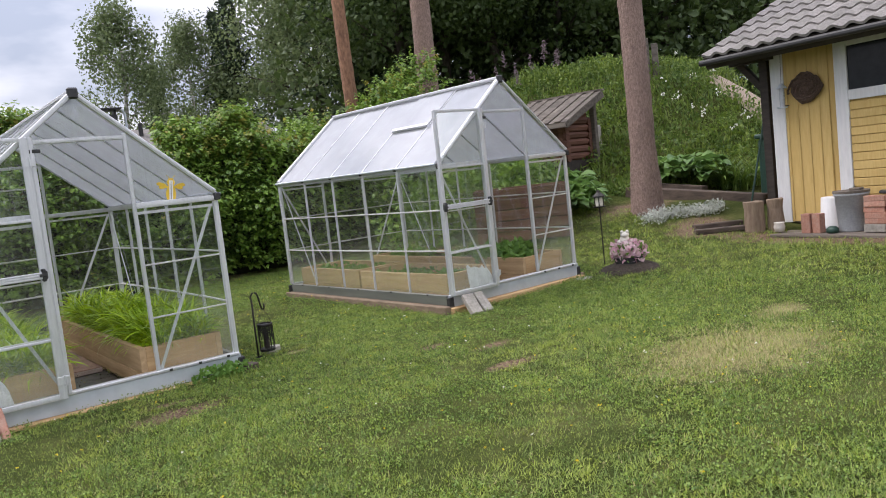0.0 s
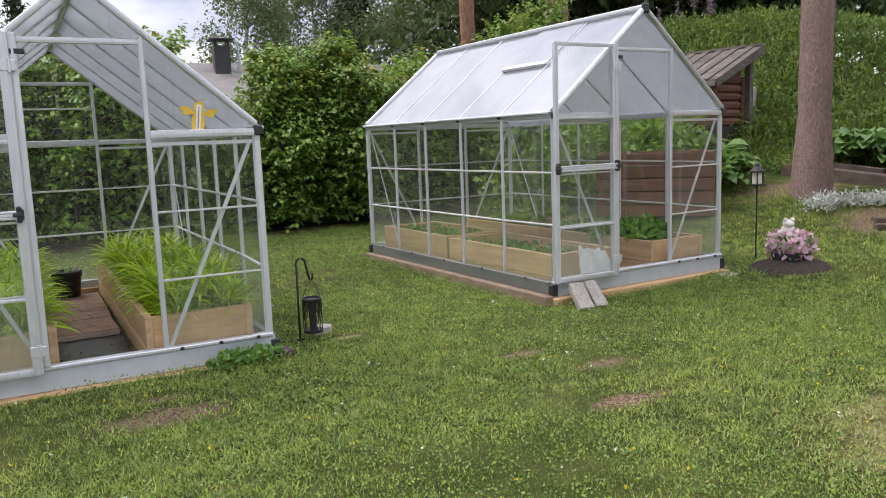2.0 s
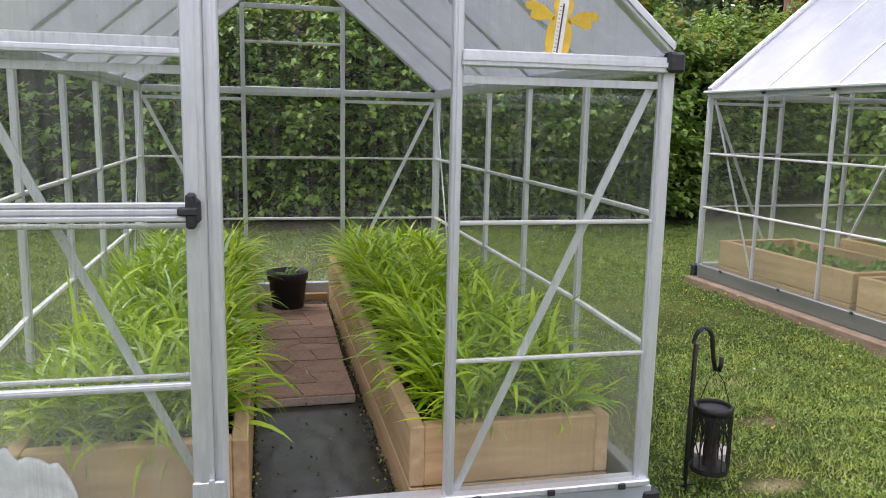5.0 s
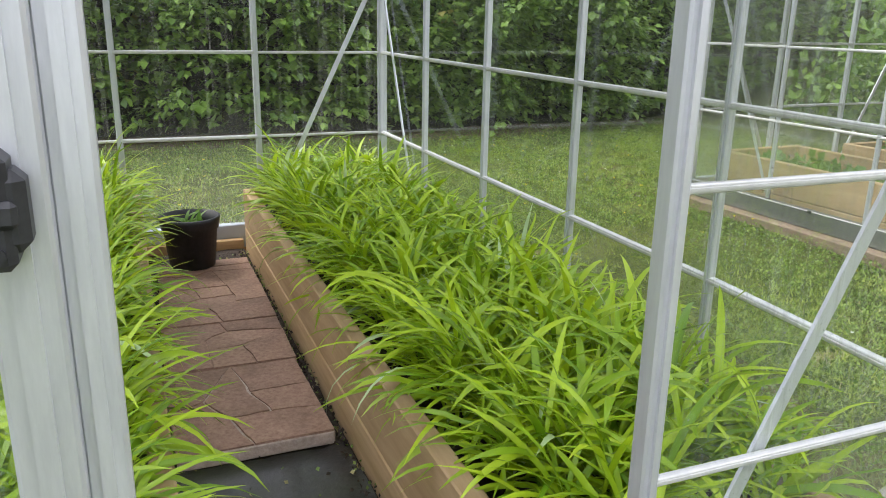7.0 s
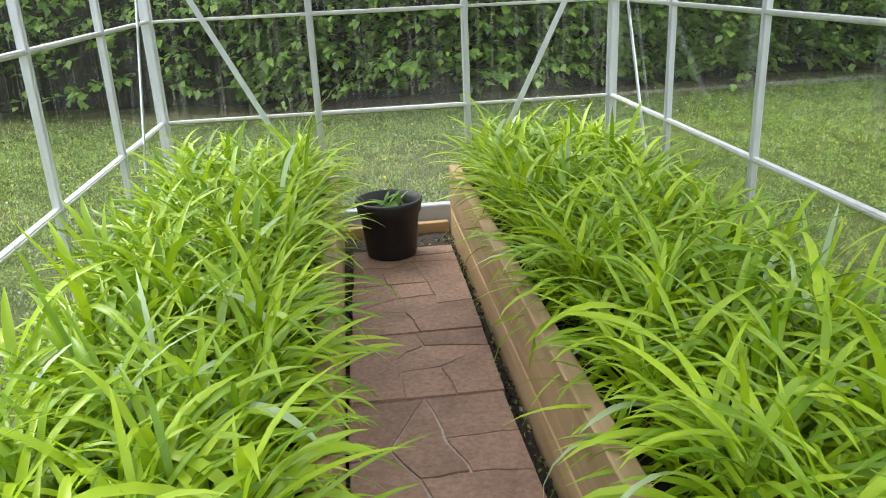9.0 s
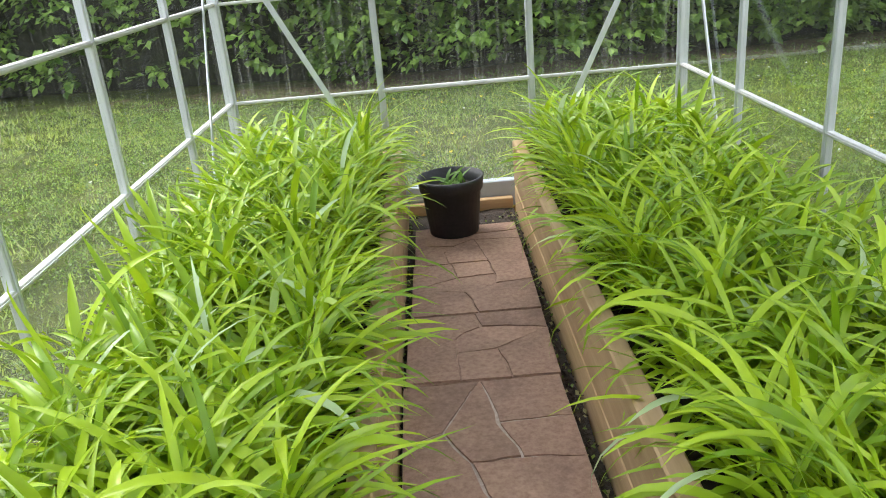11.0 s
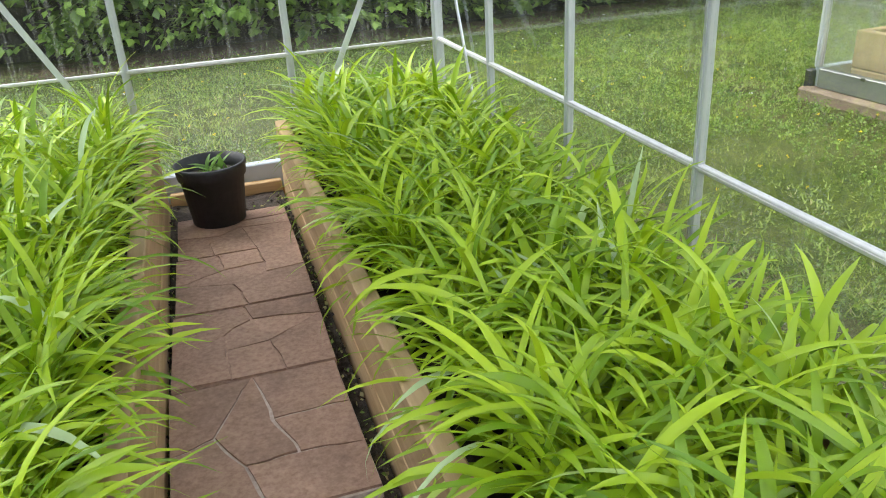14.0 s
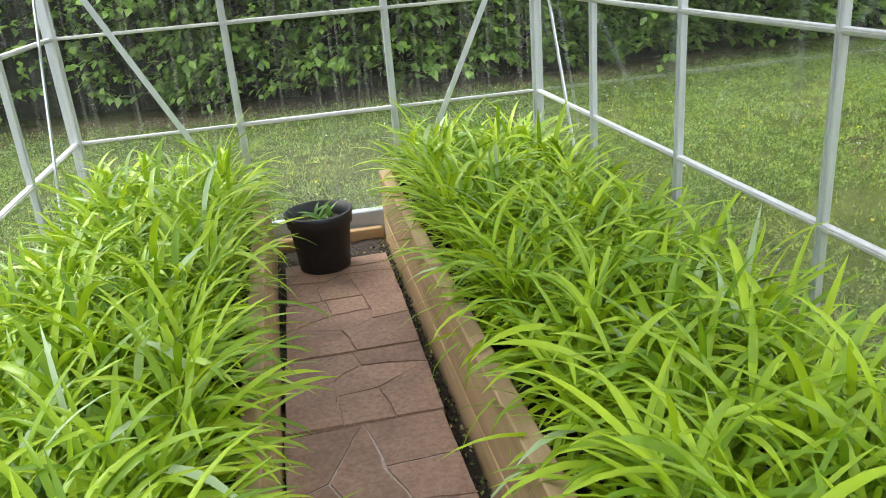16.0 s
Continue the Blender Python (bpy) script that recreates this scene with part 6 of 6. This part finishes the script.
def clump(name, x, y, r, h, n, size, seed, material, label, category="plants", aspect=0.8, up=0.2):
    rng = np.random.default_rng(seed)
    u = rng.normal(size=(n, 3))
    u /= np.linalg.norm(u, axis=1)[:, None]
    u[:, 2] = np.abs(u[:, 2])
    p = u * np.array([r, r, h]) * rng.uniform(0.55, 1.0, (n, 1)) * (1 + 0.25 * np.sin(3 * np.arctan2(u[:, 1], u[:, 0]) + seed))[:, None]
    v, f = cards(rng, p, size, up=up, aspect=aspect)
    ob = raw_mesh(name, v, f, material)
    ob.location = (x, y, hgt(x, y))
    return tagged(ob, label, category, kind="stuff")


def hosta(x, y, r, n, seed, label):
    rng = np.random.default_rng(seed)
    a = rng.uniform(0, 6.28, n)
    b = np.stack([0.1 * r * np.cos(a), 0.1 * r * np.sin(a), np.full(n, 0.02)], axis=1)
    stalk = rng.uniform(0.3, 0.85, n)
    b = b + np.stack([np.cos(a) * r * stalk * 0.6, np.sin(a) * r * stalk * 0.6, r * (1.15 - stalk) * 0.8], axis=1)
    v, f = arching(rng, b, a, np.radians(rng.uniform(0, 35, n)), r * rng.uniform(0.34, 0.5, n), r * rng.uniform(0.2, 0.3, n), np.radians(rng.uniform(40, 80, n)), 5)
    ob = raw_mesh("hosta", v, f, MAT_HOSTA, smooth=True)
    ob.location = (x, y, hgt(x, y))
    tagged(ob, label, "plant", "broad-leaved plants on the bank")


for k, (x, y, r) in enumerate(((6.95, 2.95, 0.5), (7.15, 3.5, 0.6), (6.75, 3.35, 0.5), (7.35, 3.0, 0.5), (9.5, 3.0, 0.65), (9.7, 2.6, 0.6), (9.6, 2.8, 0.7), (7.3, 4.1, 0.65), (7.7, 3.7, 0.65), (7.9, 4.3, 0.7), (7.5, 3.3, 0.6))):
    hosta(x, y, r, 64, 50 + k, "broad-leaved green hosta on the planted bank")
for k, (x, y) in enumerate(((9.75, 2.2), (9.8, 1.95), (9.95, 2.4), (10.1, 2.0))):
    rng = np.random.default_rng(80 + k)
    n = 70
    b = np.stack([rng.normal(0, 0.08, n), rng.normal(0, 0.08, n), np.zeros(n)], axis=1)
    v, f = arching(rng, b, rng.uniform(0, 6.28, n), np.radians(rng.uniform(50, 85, n)), rng.uniform(0.4, 0.75, n), rng.uniform(0.015, 0.03, n), np.radians(rng.uniform(40, 110, n)))
    ob = raw_mesh("day_lily", v, f, MAT_MOUND, smooth=True)
    ob.location = (x, y, hgt(x, y))
    tagged(ob, "arching strap-leaved clump on the planted bank", "plant", "strap-leaved clumps on the bank")
for k in range(7):
    a = k / 6
    clump("silver_plants", 7.35 + 0.95 * a, 1.62 + 0.1 * math.sin(k) - 0.25 * a, 0.2, 0.16, 260, 0.05, 90 + k, MAT_SILVER, "low silvery-white foliage round the pine's foot", "plants", 0.4, 0.6)

for k, (x, y, r, h) in enumerate(((7.0, 3.9, 0.5, 0.95), (7.6, 4.35, 0.6, 1.05), (6.6, 3.9, 0.55, 1.0), (6.35, 4.5, 0.7, 1.35), (7.1, 4.9, 0.75, 1.35), (5.7, 4.9, 0.7, 1.2), (7.7, 5.2, 0.6, 1.1))):
    clump("shrub", x, y, r, h, 1500, 0.1, 120 + k, MAT_HEDGE, "leafy green shrub beside the old log hut", "shrub", 0.7, 0.1)

# tall weeds over the mound
def mound_cover():
    rng = np.random.default_rng(41)
    def scatter(n):
        x, y = rng.uniform(8.6, 17.5, n), rng.uniform(1.6, 12.5, n)
        z = garden_height(x, y)
        keep = (z > 0.62) & (rng.random(n) > 0.97 * np.clip((1.25 - np.hypot((x - SAND[0]) / SAND[2], (y - SAND[1]) / SAND[3])) * 3, 0, 1))
        keep &= ~((x > 8.3) & (y < 1.4))
        x, y, z = x[keep], y[keep], z[keep]
        tall = np.array([0.5 + 0.7 * noise.noise(Vector((a * 0.9, b * 0.9, 2))) + 0.45 * noise.noise(Vector((a * 2.6, b * 2.6, 6))) for a, b in zip(x, y)])
        return x, y, z, np.clip(tall, 0, 1.3)

    x, y, z, tall = scatter(70000)
    p = np.stack([x, y, z + rng.uniform(0, 1, len(x)) * (0.06 + 0.42 * tall)], axis=1)
    v, f = cards(rng, p, 0.085, up=0.5, aspect=0.55)
    tagged(raw_mesh("meadow_weeds", v, f, MAT_MOUND), "lush yellow-green weeds covering the mound", "weeds", kind="stuff")
    x, y, z, tall = scatter(15000)
    v, f = arching(rng, np.stack([x, y, z], axis=1), rng.uniform(0, 6.28, len(x)), np.radians(rng.uniform(55, 88, len(x))), rng.uniform(0.25, 0.5, len(x)) * (0.5 + 0.7 * tall), rng.uniform(0.012, 0.024, len(x)), np.radians(rng.uniform(20, 90, len(x))), 3)
    tagged(raw_mesh("tall_grass", v, f, MAT_MEADOWGRASS), "long pale green grass growing over the mound", "grass", kind="stuff")
    # lupin spikes and white umbels
    lx, ly = rng.normal(9.9, 0.8, 14), rng.normal(7.6, 0.6, 14)
    vs = []
    for a, b in zip(lx, ly):
        zz, h = hgt(a, b), rng.uniform(0.35, 0.65)
        t = rng.uniform(0, 1, 70)
        vs.append(np.stack([a + rng.normal(0, 0.035, 70) * (1.2 - t), b + rng.normal(0, 0.035, 70) * (1.2 - t), zz + h - 0.05 + t * 0.32], axis=1))
    v, f = cards(rng, np.concatenate(vs), 0.034, up=0.2, aspect=0.8)
    tagged(raw_mesh("lupins", v, f, MAT_LUPIN), "faded pinkish lupin spikes on the mound top", "flowers", kind="stuff")
    wx, wy = rng.uniform(10.5, 13, 16), rng.uniform(3.0, 5.5, 16)
    p = np.repeat(np.stack([wx, wy, garden_height(wx, wy) + 0.4], axis=1), 8, axis=0) + rng.normal(0, 0.03, (128, 3))
    v, f = cards(rng, p, 0.04, up=0.5, aspect=0.9)
    tagged(raw_mesh("white_umbels", v, f, MAT_WHITE_FLOWER), "small white wild flowers on the mound", "flowers", kind="stuff")


SAND = (13.9, 4.0, 1.5, 0.9)
mound_cover()
sb = bmesh.new()
bmesh.ops.create_grid(sb, x_segments=24, y_segments=24, size=1.0)
for v in sb.verts:
    q = Vector((v.co.x * SAND[2] * 1.1, v.co.y * SAND[3] * 1.1, 0))
    x, y = SAND[0] + q.x, SAND[1] + q.y
    e = max(abs(v.co.x), abs(v.co.y))
    v.co = Vector((x, y, hgt(x, y) + 0.03 + 0.05 * noise.noise(Vector((x * 2, y * 2, 0))) - 0.12 * max(0, math.hypot(v.co.x, v.co.y) - 0.85)))
tagged(link_mesh("sand_bank", sb, MAT_SAND, None, "", True), "bare sandy slope on the mound side", "sand", kind="structure")
for k, (x, y) in enumerate(((11.55, 5.3), (11.7, 5.2))):
    po = thing("wooden_post", pose(x, y, hgt(x, y), 0, 0, 40), "grey weathered wooden post on the mound", "post", "posts on the mound")
    part("stake", rough_up(a_box(-0.1, 0.1, -0.06, 0.06, -0.1, 0.8 - 0.12 * k, 0.012), 0.01, 7, k), MAT_OLDWOOD, po)

# ---------- log cellar hut ----------
def cellar_hut(x, y, rz):
    z = hgt(x, y)
    h = thing("log_hut", pose(x, y, 1.32, 0, 0, rz), "small dark red log hut with old plank roof", "hut")
    w, d, zt = 0.37, 0.5, 0.74
    for k in range(6):
        zz = 0.06 + k * 0.124
        for s in (-1, 1):
            part("log", rough_up(tube(bmesh.new(), [(s * w, -d - 0.08, zz), (s * w, d + 0.08, zz)], 0.066, 8), 0.008, 6, k), MAT_REDWOOD, h)
            part("log", rough_up(tube(bmesh.new(), [(-w - 0.08, s * d, zz + 0.03), (w + 0.08, s * d, zz + 0.03)], 0.066, 8), 0.008, 6, k + 20), MAT_REDWOOD, h)
    part("plinth", a_box(-w - 0.05, w + 0.05, -d - 0.05, d + 0.05, -0.7, 0.02), MAT_DARKBOARD, h)
    rise = 0.46
    hi, lo = (w + 0.12, zt + rise), (-w - 0.34, zt - 0.06)
    for k in range(13):
        yy = -d - 0.25 + k * 0.128
        part("roof_plank", rough_up(a_beam((hi[0], yy, hi[1] + 0.02 * (k % 2)), (lo[0], yy, lo[1] + 0.02 * (k % 2)), 0.12, 0.025, (0, 0, 1), 0.004), 0.006, 6, k), MAT_OLDWOOD, h)
    part("bargeboard", a_beam((hi[0] + 0.05, -d - 0.3, hi[1] - 0.05), (lo[0], -d - 0.3, lo[1] - 0.05), 0.1, 0.03, (0, 1, 0)), MAT_OLDWOOD, h)
    part("ridge_board", a_beam((hi[0] + 0.02, -d - 0.32, hi[1] + 0.03), (hi[0] + 0.02, d + 0.3, hi[1] + 0.03), 0.12, 0.03, (0, 0, 1)), MAT_OLDWOOD, h)
    part("eave_board", a_beam((lo[0], -d - 0.3, lo[1] - 0.04), (lo[0], d + 0.3, lo[1] - 0.04), 0.03, 0.08, (0, 0, 1)), MAT_OLDWOOD, h)
    for s in (-1, 1):
        gb2 = slab([(-w, 0), (w, 0), (w, rise - 0.12)], -0.02, 0.02)
        bmesh.ops.transform(gb2, matrix=pose(0, s * d, zt - 0.02, 90, 0, 0), verts=gb2.verts[:])
        part("gable", gb2, MAT_REDWOOD, h)
    part("post", a_box(w + 0.04, w + 0.14, -d - 0.16, -d - 0.06, -0.6, zt + 0.3, 0.01), MAT_OLDWOOD, h)
    part("wall_stone", rough_up(a_box(w + 0.1, w + 0.36, -d - 0.1, d, -0.6, zt - 0.12, 0.03), 0.03, 5), MAT_GREYSTONE, h, "pale stone retaining wall")


cellar_hut(8.75, 5.15, 14)

cbx = thing("compost_box", pose(6.2, 3.0, hgt(6.2, 3.0) - 0.02, 0, 0, -38), "dark reddish plank compost box behind the greenhouse", "compost box")
for s in (-1, 1):
    for k in range(5):
        part("plank", a_box(-0.65, 0.65, s * 0.45 - 0.015, s * 0.45 + 0.015, 0.02 + k * 0.15, 0.155 + k * 0.15, 0.004), MAT_REDWOOD, cbx)
        part("plank", a_box(s * 0.65 - 0.015, s * 0.65 + 0.015, -0.43, 0.43, 0.02 + k * 0.15, 0.155 + k * 0.15, 0.004), MAT_REDWOOD, cbx)
part("filling", rough_up(a_box(-0.62, 0.62, -0.42, 0.42, 0.0, 0.6), 0.03, 5), MAT_SOIL, cbx)

# ---------- distant trees ----------
def crown_tree(name, h, r, trunk_r, leaves, size, kind, seed, bark, leaf, label):
    rng = np.random.default_rng(seed)
    t = thing(name, Matrix.Identity(4), label, "tree", kind + " trees behind the garden")
    pts = [(0.25 * noise.noise(Vector((k * 0.4, seed, 0))), 0.25 * noise.noise(Vector((k * 0.4, seed, 5))), -0.2 + h * 0.94 * k / 8) for k in range(9)]
    lb, cl = tube(bmesh.new(), pts, [trunk_r * (1.1 - k / 8) for k in range(9)], 10), []
    if kind == "spruce":
        n = 26
        for k in range(n):
            u = k / (n - 1)
            zz = h * (0.06 + 0.92 * u)
            rr = r * (1 - u) ** 0.85 + 0.1
            for q in range(int(7 + 4 * (1 - u))):
                a = rng.uniform(0, 6.28)
                ln = rr * rng.uniform(0.65, 1.1)
                for s in np.linspace(0.2, 1, 6):
                    cl.append((math.cos(a) * ln * s, math.sin(a) * ln * s, zz - 0.28 * ln * s ** 1.5 + 0.1))
                tube(lb, [(0, 0, zz), (math.cos(a) * ln, math.sin(a) * ln, zz - 0.28 * ln)], [0.03, 0.008], 3)
        c = np.array(cl)
        p = c[rng.integers(0, len(c), leaves)] + rng.normal(0, 1, (leaves, 3)) * [0.14, 0.14, 0.09]
        v, f = cards(rng, p, size, up=-0.35, aspect=0.3)
    else:
        for k in range(30 if kind == "birch" else 24):
            u = rng.uniform(0.28, 0.96)
            a = rng.uniform(0, 6.28)
            zz = h * u * 0.92
            ln = r * math.sin(math.pi * min(1, u * 0.92 + 0.1)) ** 0.7 * rng.uniform(0.6, 1.05)
            p1 = Vector((math.cos(a) * ln, math.sin(a) * ln, zz + 0.5 * ln * (1 - 0.4 * u)))
            tube(lb, [(0, 0, zz), Vector((0, 0, zz)).lerp(p1, 0.55) + Vector((0, 0, 0.15)), p1], [trunk_r * 0.3, trunk_r * 0.18, 0.01], 4)
            for s in (0.55, 0.8, 1.0):
                cl.append(tuple(Vector((0, 0, zz)).lerp(p1, s)) + (0.3 * r * (0.7 + 0.5 * rng.random()),))
        c = np.array(cl)
        i = rng.integers(0, len(c), leaves)
        e = rng.normal(0, 1, (leaves, 3))
        e *= np.minimum(1, 1.6 / np.linalg.norm(e, axis=1))[:, None]
        p = c[i, :3] + e * (c[i, 3:4] * 0.62) * ([0.8, 0.8, 1.15] if kind == "birch" else [1, 1, 0.75])
        if kind == "birch":
            p[:, 2] -= np.abs(rng.normal(0, 0.35, leaves))
        v, f = cards(rng, p, size, up=-0.5 if kind == "birch" else 0.1, aspect=0.65)
    part("trunk", lb, bark, t, smooth=True)
    raw_mesh("crown", v, f, leaf, t)
    return t


BIRCH = crown_tree("birch_tree", 10.5, 2.6, 0.15, 15500, 0.13, "birch", 1, MAT_BIRCHBARK, MAT_BIRCH, "tall airy birch with grey-green leaves behind the hedge")
SPRUCE = crown_tree("spruce_tree", 11.5, 2.3, 0.16, 7000, 0.3, "spruce", 2, MAT_DARKBARK, MAT_SPRUCE, "dark narrow spruce behind the garden")
BROAD = crown_tree("deciduous_tree", 11.5, 3.4, 0.2, 13000, 0.16, "leafy", 3, MAT_DARKBARK, MAT_FOREST, "dark dense leafy tree at the wood's edge")
BROAD2 = crown_tree("deciduous_tree", 9.5, 3.2, 0.18, 13500, 0.13, "leafy", 4, MAT_DARKBARK, MAT_BIRCH, "grey-green leafy tree at the wood's edge")
FIRST = {}


def plant_tree(kind, heading, dist, scale, turn):
    """Heading in degrees from the y axis to the right, seen from where the walk starts."""
    x, y = -0.77 + dist * math.sin(radians(heading)), -5.89 + dist * math.cos(radians(heading))
    m = pose(x, y, hgt(x, y) - 0.1, 0, 0, turn) @ Matrix.Diagonal((scale, scale, scale, 1))
    if kind.name not in FIRST:
        FIRST[kind.name] = True
        kind.matrix_world = m
    else:
        c = copy_thing(kind, m)
        c.matrix_basis = m


for spec in (
    (BIRCH, 11.3, 31, 0.9, 0), (BIRCH, 15.6, 36, 0.9, 80), (BIRCH, 4.5, 52, 0.55, 150), (BIRCH, -6, 34, 0.8, 33), (BIRCH, -14, 30, 0.95, 77), (BIRCH, -21, 27, 1.0, 120), (BIRCH, -28, 26, 1.0, 10),
    (SPRUCE, 17.6, 40, 0.84, 0), (SPRUCE, 13.2, 42, 0.66, 60), (SPRUCE, 18.6, 37, 0.95, 100), (SPRUCE, 31, 26, 1.2, 40), (SPRUCE, 40, 27, 1.25, 200), (SPRUCE, 27, 27, 1.2, 20), (SPRUCE, 46, 30, 1.3, 70), (SPRUCE, 36, 30, 1.3, 30), (SPRUCE, -3, 44, 0.8, 50), (SPRUCE, -17, 36, 0.9, 80),
    (BROAD2, 24.5, 34, 1.25, 0), (BROAD2, 28, 28, 1.2, 90), (BROAD2, 21.5, 42, 1.1, 200), (BROAD2, 57, 34, 1.2, 45), (BROAD2, -10, 38, 0.7, 45),
    (BROAD, 30.5, 24, 1.1, 0), (BROAD, 32, 24.5, 1.1, 120), (BROAD, 33.5, 25, 1.15, 30), (BROAD, 37.5, 25, 1.1, 250), (BROAD, 41.5, 26, 1.1, 77), (BROAD, 45, 28, 1.15, 190), (BROAD, 49, 29, 1.1, 15), (BROAD, 53, 31, 1.15, 60), (BROAD, 27.5, 36, 1.4, 33), (BROAD, 50, 38, 1.4, 66), (BROAD, 56, 40, 1.4, 166), (BROAD, 39.5, 35, 1.4, 210), (SPRUCE, 43, 31, 1.35, 80), (SPRUCE, 48, 33, 1.4, 110), (SPRUCE, 52, 34, 1.4, 10), (BROAD, 61, 32, 1.2, 140), (BROAD, 35, 34, 1.4, 99), (BROAD, 44, 36, 1.4, 11),
    (BROAD, 100, 26, 1.0, 20), (BROAD, 130, 24, 1.0, 70), (BROAD, 165, 26, 1.0, 50), (BROAD, 200, 28, 1.0, 90), (BROAD, 235, 26, 1.0, 10), (BROAD, 265, 24, 1.0, 120),
):
    plant_tree(*spec)


def undergrowth(seed, x0, y0, x1, y1, n, h):
    """Dense shrubs in the shade at the wood's edge."""
    rng = np.random.default_rng(seed)
    u = rng.uniform(0, 1, n)
    x, y = x0 + (x1 - x0) * u + rng.normal(0, 0.9, n), y0 + (y1 - y0) * u + rng.normal(0, 0.9, n)
    top = h * (0.6 + 0.4 * np.sin(9 * u + seed) * np.sin(23 * u))
    p = np.stack([x, y, garden_height(x, y) + rng.uniform(0, 1, n) * top], axis=1)
    v, f = cards(rng, p, 0.26, up=0.1, aspect=0.65)
    tagged(raw_mesh("undergrowth", v, f, MAT_FOREST), "dark leafy undergrowth at the wood's edge", "shrubs", kind="stuff")


undergrowth(1, 8.5, 16.5, 14, 15, 7000, 5.0)
undergrowth(2, 13, 16, 24, 7, 16000, 7.5)
undergrowth(3, -16, 18, 3, 19, 7000, 3.0)

# ---------- neighbour's house over the hedge ----------
def far_house(x, y, rz):
    h = thing("house", pose(x, y, hgt(x, y), 0, 0, rz), "neighbour's low house with grey tiled roof and dark chimney", "house")
    part("wall", a_box(-4.5, 4.5, -3, 3, 0, 2.3), MAT_WHITEP, h)
    pit = radians(22)
    for s in (-1, 1):
        rm = Matrix.Translation((0, 0, 3.45)) @ Matrix.Rotation(-s * pit, 4, "X")
        roof = part("roof", a_box(-5, 5, min(0, s * 3.7), max(0, s * 3.7), -0.12, 0, m=rm), MAT_ROOFTILE, h)
        if s == -1:
            for r in range(11):
                bm = a_box(-5, 5, -0.02 - (r + 1) * 0.33, -r * 0.33, 0.005, 0.03, m=rm @ Matrix.Rotation(radians(2), 4, "X"))
                part("tile_course", bm, MAT_ROOFTILE, roof)
    for s in (-1, 1):
        gbm = slab([(-3, 0), (3, 0), (0, 1.2)], -0.05, 0.05)
        bmesh.ops.transform(gbm, matrix=pose(s * 4.45, 0, 2.28, 90, 0, 90), verts=gbm.verts[:])
        part("gable", gbm, MAT_WHITEP, h)
    ch = part("chimney", a_box(-0.2, 0.2, -0.2, 0.2, 2.6, 3.85, 0.02, m=pose(0.5, -0.6, 0)), MAT_BLACKPL, h, "dark sheet-metal chimney")
    part("cap", a_box(-0.32, 0.32, -0.32, 0.32, 3.98, 4.02, 0.01, m=pose(0.5, -0.6, 0)), MAT_BLACKPL, ch)
    for sx in (-0.16, 0.16):
        part("cap_leg", a_box(sx - 0.03, sx + 0.03, -0.16, 0.16, 3.85, 3.98, m=pose(0.5, -0.6, 0)), MAT_BLACKPL, ch)
    part("vent_pipe", tube(bmesh.new(), [(0.95, -0.5, 2.7), (0.95, -0.5, 3.85), (0.9, -0.5, 4.0), (0.76, -0.5, 4.03)], 0.035, 8), MAT_STEEL, h)
    part("vent_pipe", tube(bmesh.new(), [(1.3, -0.5, 2.7), (1.3, -0.5, 3.6)], 0.06, 8), MAT_BLACKPL, h)


far_house(2.7, 17.2, 0)

for ob in list(scene.objects):
    if ob not in NOT_TURNED and ob.parent is None:
        ob.matrix_basis = YARD @ ob.matrix_basis
